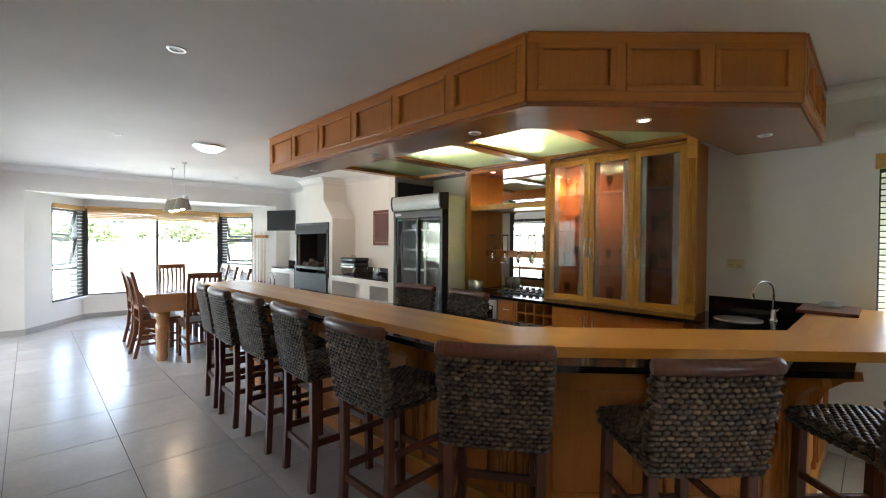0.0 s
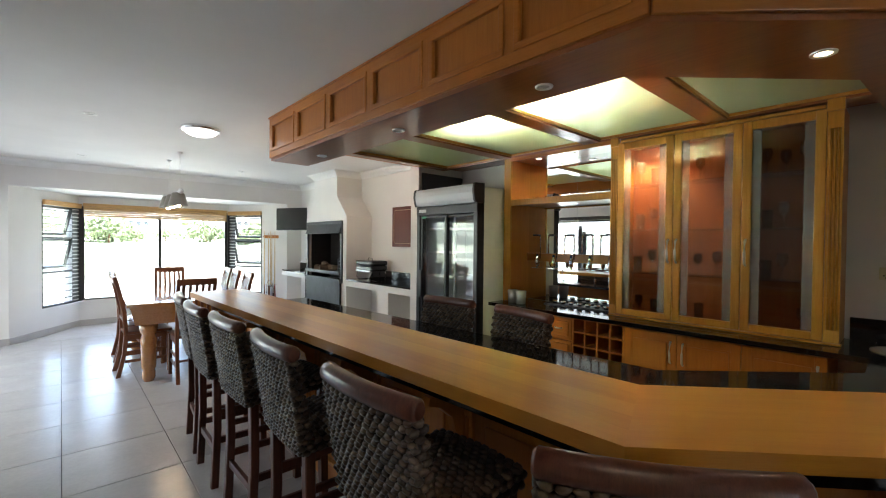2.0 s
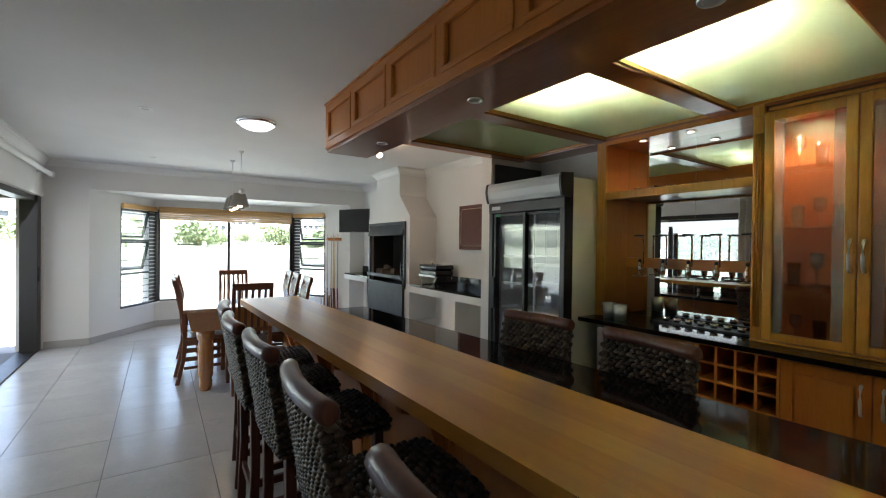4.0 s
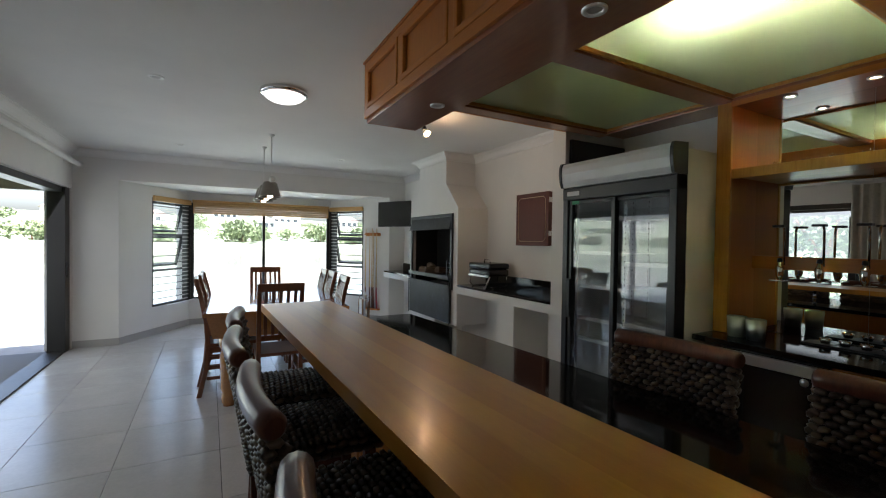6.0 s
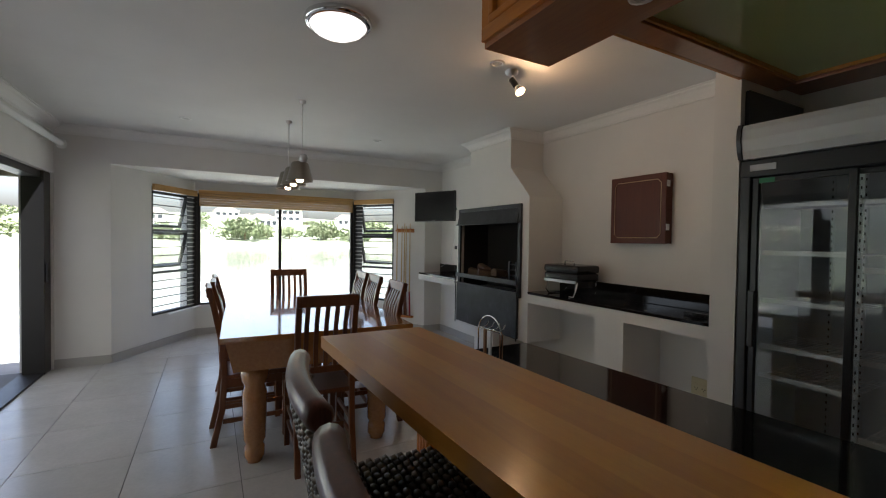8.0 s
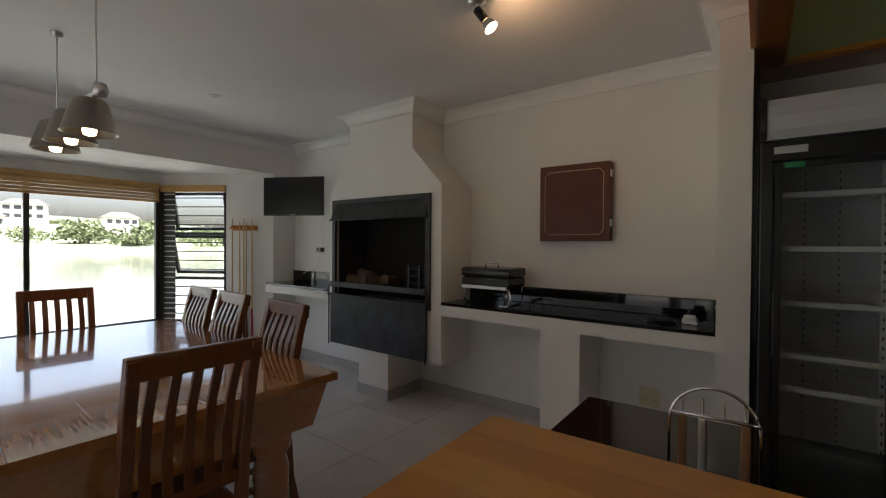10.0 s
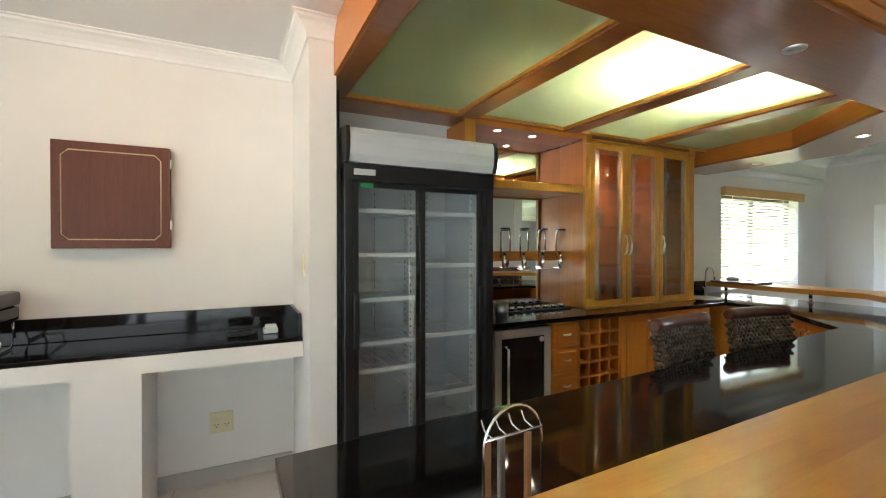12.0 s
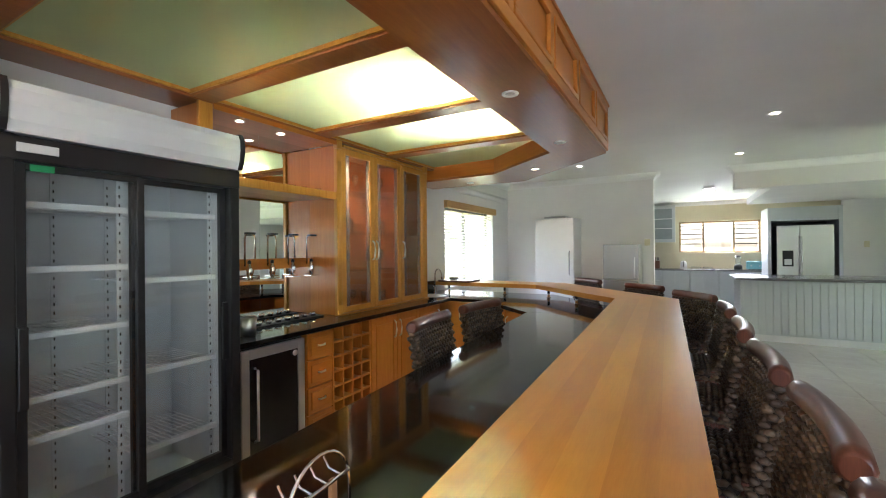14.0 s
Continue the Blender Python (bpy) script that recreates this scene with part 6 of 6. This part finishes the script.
isl = thing("kitchen_island", "pale grey grooved-panel kitchen island with dark stone top and steel kickboard", "kitchen island")
part("carcass", B(-1.9, -1.25, 0.1, 1.68, -0.31, 0.945), KITCHEN, isl)
part("kickboard", B(-1.88, -0.33, 0.0, 1.66, -0.318, 0.099), STEEL, isl, "brushed steel kickboard")
part("end_panel", B(1.6805, -1.27, 0.0, 1.72, -0.28, 0.945, bevel=0.003), KITCHEN, isl)
part("worktop", B(-1.95, -1.3, 0.946, 1.78, -0.2, 0.986, bevel=0.004), KTOP, isl, "dark grey polished stone worktop")
_slat = mesh_of(B(0, 0, 0, 0.088, 0.014, 0.82, bevel=0.005), "panel_board", KITCHEN)
for k in range(38):
    o = new("panel_board", _slat)
    o.parent = isl
    o.matrix_basis = Matrix.Translation((1.585 - 0.0925 * k, -0.3095, 0.115))

for k in range(6):
    x0 = 3.0 - 0.62 * k
    cb = thing("kitchen_cabinet", "pale grey flat-front kitchen base cabinet", "cabinet", group="kitchen base cabinets")
    part("body", B(x0, -4.88, 0.1, x0 + 0.617, -4.322, 0.88), KITCHEN, cb)
    if k == 0:
        for j in range(3):
            part("drawer", B(x0 + 0.003, -4.3215, 0.12 + 0.255 * j, x0 + 0.613, -4.3, 0.365 + 0.255 * j, bevel=0.003), KITCHEN, cb)
    else:
        part("door", B(x0 + 0.003, -4.3215, 0.12, x0 + 0.307, -4.3, 0.875, bevel=0.003), KITCHEN, cb)
        part("door", B(x0 + 0.31, -4.3215, 0.12, x0 + 0.613, -4.3, 0.875, bevel=0.003), KITCHEN, cb)
    part("plinth", B(x0, -4.85, 0.0, x0 + 0.617, -4.37, 0.099), KITCHEN, cb)
solid("kitchen_worktop", B(-0.1, -4.89, 0.881, 3.65, -4.28, 0.92, bevel=0.004), KTOP, "grey stone kitchen worktop", "worktop", "")
solid("splashback", B(-0.1, -4.898, 0.921, 3.65, -4.885, 1.32), CREAM, "cream tiled splashback", "splashback", "structure")
wc = thing("wall_cabinet", "pale grey wall cabinet with glass door", "wall cabinet")
part("body", B(2.68, -4.89, 1.6, 3.25, -4.62, 2.55), KITCHEN, wc)
for a in ((2.68, 1.6, 2.75, 2.55), (3.18, 1.6, 3.25, 2.55), (2.75, 1.6, 3.18, 1.68), (2.75, 2.47, 3.18, 2.55)):
    part("door_frame", B(a[0], -4.6195, a[1], a[2], -4.6, a[3], bevel=0.002), KITCHEN, wc)
part("pane", B(2.75, -4.6195, 1.68, 3.18, -4.61, 2.47), plain("cabinet_door_glass", (0.3, 0.34, 0.35), 0.12), wc, "greenish glass pane")
for z in (1.95, 2.2):
    part("shelf_line", B(2.75, -4.6095, z, 3.18, -4.606, z + 0.015), WIRE, wc)

hs = thing("fridge_housing", "pale grey tall cabinet housing round the fridge", "cabinet")
part("side", B(0.88, -4.2, 0.0, 0.94, -3.36, 2.28), KITCHEN, hs)
part("side", B(-0.26, -4.2, 0.0, -0.2, -3.36, 2.28), KITCHEN, hs)
part("top_cupboard", B(-0.2, -4.2, 2.0, 0.88, -3.38, 2.28), KITCHEN, hs)
part("back", B(-0.2, -4.2, 0.0, 0.88, -4.18, 1.999), BLACK, hs)
ss = thing("american_fridge", "large stainless steel side-by-side fridge with water dispenser", "fridge")
part("body", B(-0.12, -4.15, 0.03, 0.79, -3.4, 1.9), BLACK, ss)
part("left_door", B(0.42, -3.395, 0.06, 0.79, -3.34, 1.9, bevel=0.01), STEEL, ss, "brushed steel door")
part("right_door", B(-0.12, -3.395, 0.06, 0.41, -3.34, 1.9, bevel=0.01), STEEL, ss, "brushed steel door")
for x in (0.44, 0.39):
    part("handle", T([(x, -3.34, 0.7), (x, -3.29, 0.72), (x, -3.29, 1.65), (x, -3.34, 1.67)], 0.011, 8), CHROME, ss)
part("dispenser", B(0.52, -3.3395, 1.05, 0.7, -3.33, 1.38, bevel=0.004), BLACK, ss, "black water dispenser")
part("dispenser_cup", B(0.55, -3.3295, 1.08, 0.67, -3.322, 1.2, bevel=0.003), STEEL, ss)
for x in (-0.05, 0.7):
    part("foot", L([(0.02, 0), (0.02, 0.03)], 10, (x, -3.5, 0), True), BLACK, ss)
wall_run("wall_kitchen_west", "x", -3.5, -3.36, -3.5, -0.261, label="white wall beside the fridge housing")
socket("light_switch", Matrix.Translation((-0.6, -3.359, 1.5)) @ Matrix.Rotation(radians(180), 4, "Z"), "white light switch on the kitchen wall", 0.08, 0.12, False)
ft = thing("kitchen_light", "white fluorescent ceiling fitting, lit", "ceiling light")
part("batten", B(1.98, -2.3, H - 0.06, 2.16, -1.6, H - 0.0005, bevel=0.01), WHITE, ft)
part("diffuser", B(1.99, -2.28, H - 0.085, 2.15, -1.62, H - 0.0605, bevel=0.01), glow("kitchen_tube", (1, 1, 1), 1.2), ft, "glowing diffuser")

# worktop things
kt = thing("kettle", "steel and white kettle on the kitchen worktop", "kettle", Matrix.Translation((2.5, -4.6, 0.921)))
part("body", L([(0.08, 0), (0.085, 0.02), (0.075, 0.15), (0.05, 0.19), (0, 0.2)], 20), WHITEGOODS, kt)
part("handle", T([(0, 0.05, 0.19), (0, 0.11, 0.18), (0, 0.12, 0.1), (0, 0.08, 0.05)], 0.01), BLACK, kt)
kb = thing("knife_block", "wooden knife block with dark handles", "knife block", Matrix.Translation((3.1, -4.6, 0.921)))
part("block", B(-0.06, -0.09, 0, 0.06, 0.09, 0.2, bevel=0.005), CHAIRWOOD, kb)
for k in range(3):
    part("knife_handle", B(-0.045 + 0.035 * k, -0.04, 0.2005, -0.025 + 0.035 * k, -0.01, 0.29, bevel=0.004), BLACK, kb)
hb = thing("gas_hob", "low black hob with pan supports", "hob", Matrix.Translation((2.1, -4.58, 0.921)))
part("plate", B(-0.26, -0.22, 0, 0.26, 0.22, 0.012, bevel=0.003), BLACKMETAL, hb)
for x in (-0.13, 0.13):
    part("pan_support", T([(x - 0.1, 0, 0.02), (x - 0.1, 0, 0.045), (x + 0.1, 0, 0.045), (x + 0.1, 0, 0.02)], 0.007), BLACK, hb)
bl = thing("blender_jug", "black kitchen blender with glass jug", "blender", Matrix.Translation((1.35, -4.6, 0.921)))
part("motor_base", L([(0.09, 0), (0.085, 0.08), (0.06, 0.12)], 16, (0, 0, 0), True), BLACK, bl)
part("jug", L([(0.05, 0.121), (0.07, 0.3), (0.068, 0.3), (0.048, 0.125)], 16), TUMBLER, bl)
part("lid", L([(0.07, 0.301), (0.06, 0.33), (0, 0.335)], 16), BLACK, bl)
tr_ = thing("toaster", "pale teal four-slice toaster", "toaster", Matrix.Translation((1.02, -4.6, 0.921)))
part("body", B(-0.17, -0.1, 0.01, 0.17, 0.1, 0.2, bevel=0.03), TEALP, tr_)
for x in (-0.08, 0.08):
    part("slot", B(x - 0.06, -0.03, 0.2005, x + 0.06, 0.03, 0.203), BLACK, tr_)
    part("lever", B(x - 0.015, 0.1005, 0.08, x + 0.015, 0.125, 0.1), STEEL, tr_)
part("foot", B(-0.15, -0.08, 0, 0.15, 0.08, 0.0095), BLACK, tr_)
solid("bread_bag", L([(0.0, 0), (0.13, 0.01), (0.16, 0.07), (0.12, 0.15), (0.04, 0.18), (0, 0.18)], 14), LEATHER, "soft black bag on the worktop", "bag", "", "", Matrix.Translation((0.55, -4.6, 0.921)))

# ---- far shore ----


def terrain():
    bm = bmesh.new()
    radii = [118, 121, 126, 140, 170, 220, 290, 380, 520, 800, 1400]
    heights = [-1.0, -0.3, 0.6, 1.4, 3.5, 8, 14, 21, 30, 34, 20]
    rows = []
    for r, h in zip(radii, heights):
        row = []
        for k in range(97):
            a = radians(-20 + 240 * k / 96)
            wob = 1 + 0.06 * noise.noise((math.cos(a) * 3, math.sin(a) * 3, 0.3))
            hh = h * (0.75 + 0.6 * noise.noise((math.cos(a) * 2.3 + r * 0.002, math.sin(a) * 2.3, 1.7))) if h > 1 else h
            row.append(bm.verts.new((r * wob * math.cos(a), r * wob * math.sin(a), hh)))
        rows.append(row)
    for a, b in zip(rows, rows[1:]):
        for k in range(96):
            bm.faces.new((a[k], b[k], b[k + 1], a[k + 1])).smooth = True
    return solid("ground_far_shore", bm, HILL, "green far lake shore rising to hills", "hillside", "structure")


terrain()


def shrub_mesh(seed, w, h, n=420):
    """A ragged crown of many small leaf clumps, with gaps."""
    r = random.Random(seed)
    bm = bmesh.new()
    lobes = [(Vector((r.uniform(-w, w) * 0.6, r.uniform(-w, w) * 0.4, h * r.uniform(0.25, 0.7))), r.uniform(0.3, 0.5)) for _ in range(8)]
    for _ in range(n):
        c, s = r.choice(lobes)
        d = Vector((r.gauss(0, 1), r.gauss(0, 1), r.gauss(0, 1))).normalized()
        p = c + Vector((d.x * w * s, d.y * w * s, d.z * h * s * 0.8)) * r.uniform(0.7, 1.1)
        if p.z < 0.1:
            p.z = 0.1 + 0.3 * r.random()
        q = r.uniform(0.05, 0.11) * h
        a = Vector((r.gauss(0, 1), r.gauss(0, 1), r.gauss(0, 1))).normalized()
        b = a.orthogonal().normalized()
        c2 = a.cross(b)
        vs = [bm.verts.new(p + q * k) for k in (a, b, -a * 0.8, -b, c2 * 0.9)]
        for f in ((0, 1, 4), (1, 2, 4), (2, 3, 4), (3, 0, 4)):
            bm.faces.new([vs[i] for i in f])
    return mesh_of(bm, "crown", BUSH)


def trunk_mesh(h):
    bm = bmesh.new()
    tube(bm, [(0, 0, -0.5), (0.1, 0, h * 0.3), (0.3, 0.1, h * 0.6)], 0.2, 6, radii=[h * 0.04, h * 0.03, h * 0.012])
    tube(bm, [(0.1, 0, h * 0.3), (-0.5, 0.2, h * 0.6)], 0.1, 5, radii=[h * 0.02, h * 0.008])
    return mesh_of(bm, "trunk", CHAIRWOOD)


GARDEN = foliage("garden_leaves", (0.045, 0.08, 0.02), (0.19, 0.27, 0.08))


def garden_crown(seed, w, h):
    """An uneven crown of many separate leaves round a few boughs."""
    r = random.Random(seed)
    bm = bmesh.new()
    boughs = [(Vector((r.uniform(-w, w) * 0.7, r.uniform(-w, w) * 0.7, h * r.uniform(0.12, 0.85))), r.uniform(0.45, 0.9)) for _ in range(16)]
    for _ in range(2600):
        c, s_ = r.choice(boughs)
        p = c + Vector((r.gauss(0, 0.5), r.gauss(0, 0.5), r.gauss(0, 0.45))) * s_
        p.z = max(p.z, 0.05)
        a = Vector((r.gauss(0, 1), r.gauss(0, 1), r.gauss(0, 0.6))).normalized() * r.uniform(0.06, 0.13)
        b = a.orthogonal().normalized() * r.uniform(0.03, 0.06)
        vs = [bm.verts.new(p + k) for k in (-a, b, a, -b)]
        bm.faces.new(vs)
    return mesh_of(bm, "crown", GARDEN)


TRUNK_SLIM = trunk_mesh(3.6)
GARDEN_CROWNS = [garden_crown(20 + k, 1.7, 4.4) for k in range(3)]
r = random.Random(5)
for k, (x, y) in enumerate(((-5.6, 6.2), (-6.4, 8.0), (-5.8, 9.9), (-6.6, 11.6), (-8.2, 13.0), (-8.4, 9.2), (-8.0, 6.8), (-7.2, 4.9), (-6.8, 2.6), (-7.4, 0.4), (-7.0, -1.6))):
    t = thing("garden_tree", "leafy green garden tree beside the patio", "tree", Matrix.Translation((x, y, -0.12)) @ Matrix.Rotation(r.uniform(0, 6), 4, "Z") @ Matrix.Scale(r.uniform(0.85, 1.1), 4), "garden trees")
    for nm, me in (("crown", GARDEN_CROWNS[k % 3]), ("trunk", TRUNK_SLIM)):
        o = new(nm, me)
        o.parent = t
CROWNS = [shrub_mesh(k, 6 + 2 * (k % 3), 4.5 + 1.2 * (k % 2)) for k in range(5)]
TRUNK = trunk_mesh(5)
r = random.Random(11)
for k in range(130):
    a = radians(-10 + 215 * k / 130 + r.uniform(-1.2, 1.2))
    d = r.choice((125, 127, 129, 132, 138, 150, 185, 240))
    rise = {125: 0.3, 127: 0.4, 129: 0.5, 132: 0.8, 138: 1.2, 150: 1.8, 185: 4, 240: 8.5}[d]
    t = thing("tree", "rounded green waterside tree on the far shore", "tree", Matrix.Translation((d * 1.03 * math.cos(a), d * 1.03 * math.sin(a), rise * 0.9)) @ Matrix.Rotation(r.uniform(0, 6), 4, "Z") @ Matrix.Scale(r.uniform(0.6, 1.15), 4), "trees on the far shore")
    for nm, me in (("crown", CROWNS[k % 5]), ("trunk", TRUNK)):
        o = new(nm, me)
        o.parent = t


def house(m, w, d, h, storeys):
    t = thing("house", "pale rendered lakeside house with pitched grey roof", "house", m, "houses on the far shore")
    part("wall", B(-w / 2, -d / 2, -3, w / 2, d / 2, h), HOUSE, t)
    bm = bmesh.new()
    o = 0.6
    v = [bm.verts.new(p) for p in ((-w / 2 - o, -d / 2 - o, h), (w / 2 + o, -d / 2 - o, h), (w / 2 + o, d / 2 + o, h), (-w / 2 - o, d / 2 + o, h), (-w / 2 + d * 0.3, 0, h + 2.2), (w / 2 - d * 0.3, 0, h + 2.2))]
    for f in ((0, 1, 5, 4), (1, 2, 5), (2, 3, 4, 5), (3, 0, 4), (3, 2, 1, 0)):
        bm.faces.new([v[i] for i in f])
    part("roof", bm, ROOF, t)
    for s in range(storeys):
        for k in range(4):
            x = -w / 2 + w * (k + 0.5) / 4
            z = s * 3.0 + 0.8
            part("window", B(x - w * 0.08, -d / 2 - 0.08, z, x + w * 0.08, -d / 2 - 0.01, z + 1.5), DARKGLASS, t)


for a, d, w, s, turn in ((101, 175, 15, 2, 8), (95, 215, 10, 1, -15), (84, 190, 9, 1, 20), (81, 235, 12, 2, -8), (74, 210, 10, 1, 12), (112, 230, 11, 2, -20), (124, 190, 10, 1, 15), (141, 200, 13, 2, -10), (158, 215, 11, 1, 18), (166, 185, 13, 2, 5), (88, 270, 12, 1, 10)):
    a = radians(a)
    house(Matrix.Translation((d * math.cos(a), d * math.sin(a), 3.0 + (d - 160) * 0.085)) @ Matrix.Rotation(a - math.pi / 2 + radians(turn), 4, "Z"), w, 8, 2.8 * s + 0.3, s)

# ---- floor tiles, the last pieces ----
TW, TH = 0.607, 0.65
G = 0.004
_tile = mesh_of(B(0, 0, 0, TW - G, TH - G, 0.0115, bevel=0.0015), "tile", TILE)
X0, Y0 = 1.605 - 2 * TW, 7.56 - 11 * TH


def rim(kx, ky):
    return X0 + kx * TW, Y0 + ky * TH


rest = bmesh.new()
for kx in range(-7, 9):
    for ky in range(-7, 19):
        x, y = rim(kx, ky)
        x1, y1 = min(x + TW - G, 5.298), min(y + TH - G, 12.098)
        x, y = max(x, -3.49), max(y, -4.89)
        if x1 - x < 0.02 or y1 - y < 0.02:
            continue
        if x < 0.38 and y > 4.6:
            continue
        whole = x1 - x > TW - 0.01 and y1 - y > TH - 0.01
        if whole and kx >= 0 and ky > 0:
            o = new("tile", _tile)
            o.parent = FLOOR
            o.location = (x, y, -0.0115)
        else:
            box(rest, x, y, -0.0115, x1, y1, 0.0)
ob = part("cut_tiles", rest, TILE, FLOOR, "grey floor tiles cut to the walls", kind="stuff")
bm = bmesh.new()
for kx in range(1, 8):
    for ky in range(18, 21):
        x, y = rim(kx, ky)
        y = max(y, 12.102)
        y1 = min(rim(kx, ky + 1)[1] - G, 13.29)
        if y1 - y < 0.03:
            continue
        lo = 1.06 + (y1 - 12.1) * 0.683
        hi = 5.0 - (y1 - 12.1) * 0.683
        a, b = max(x, lo), min(x + TW - G, hi)
        if b - a > 0.03:
            box(bm, a, y, -0.0115, b, y1, 0.0)
solid("floor_bay_tiles", bm, TILE, "grey porcelain tiles in the bay", "floor", "structure")
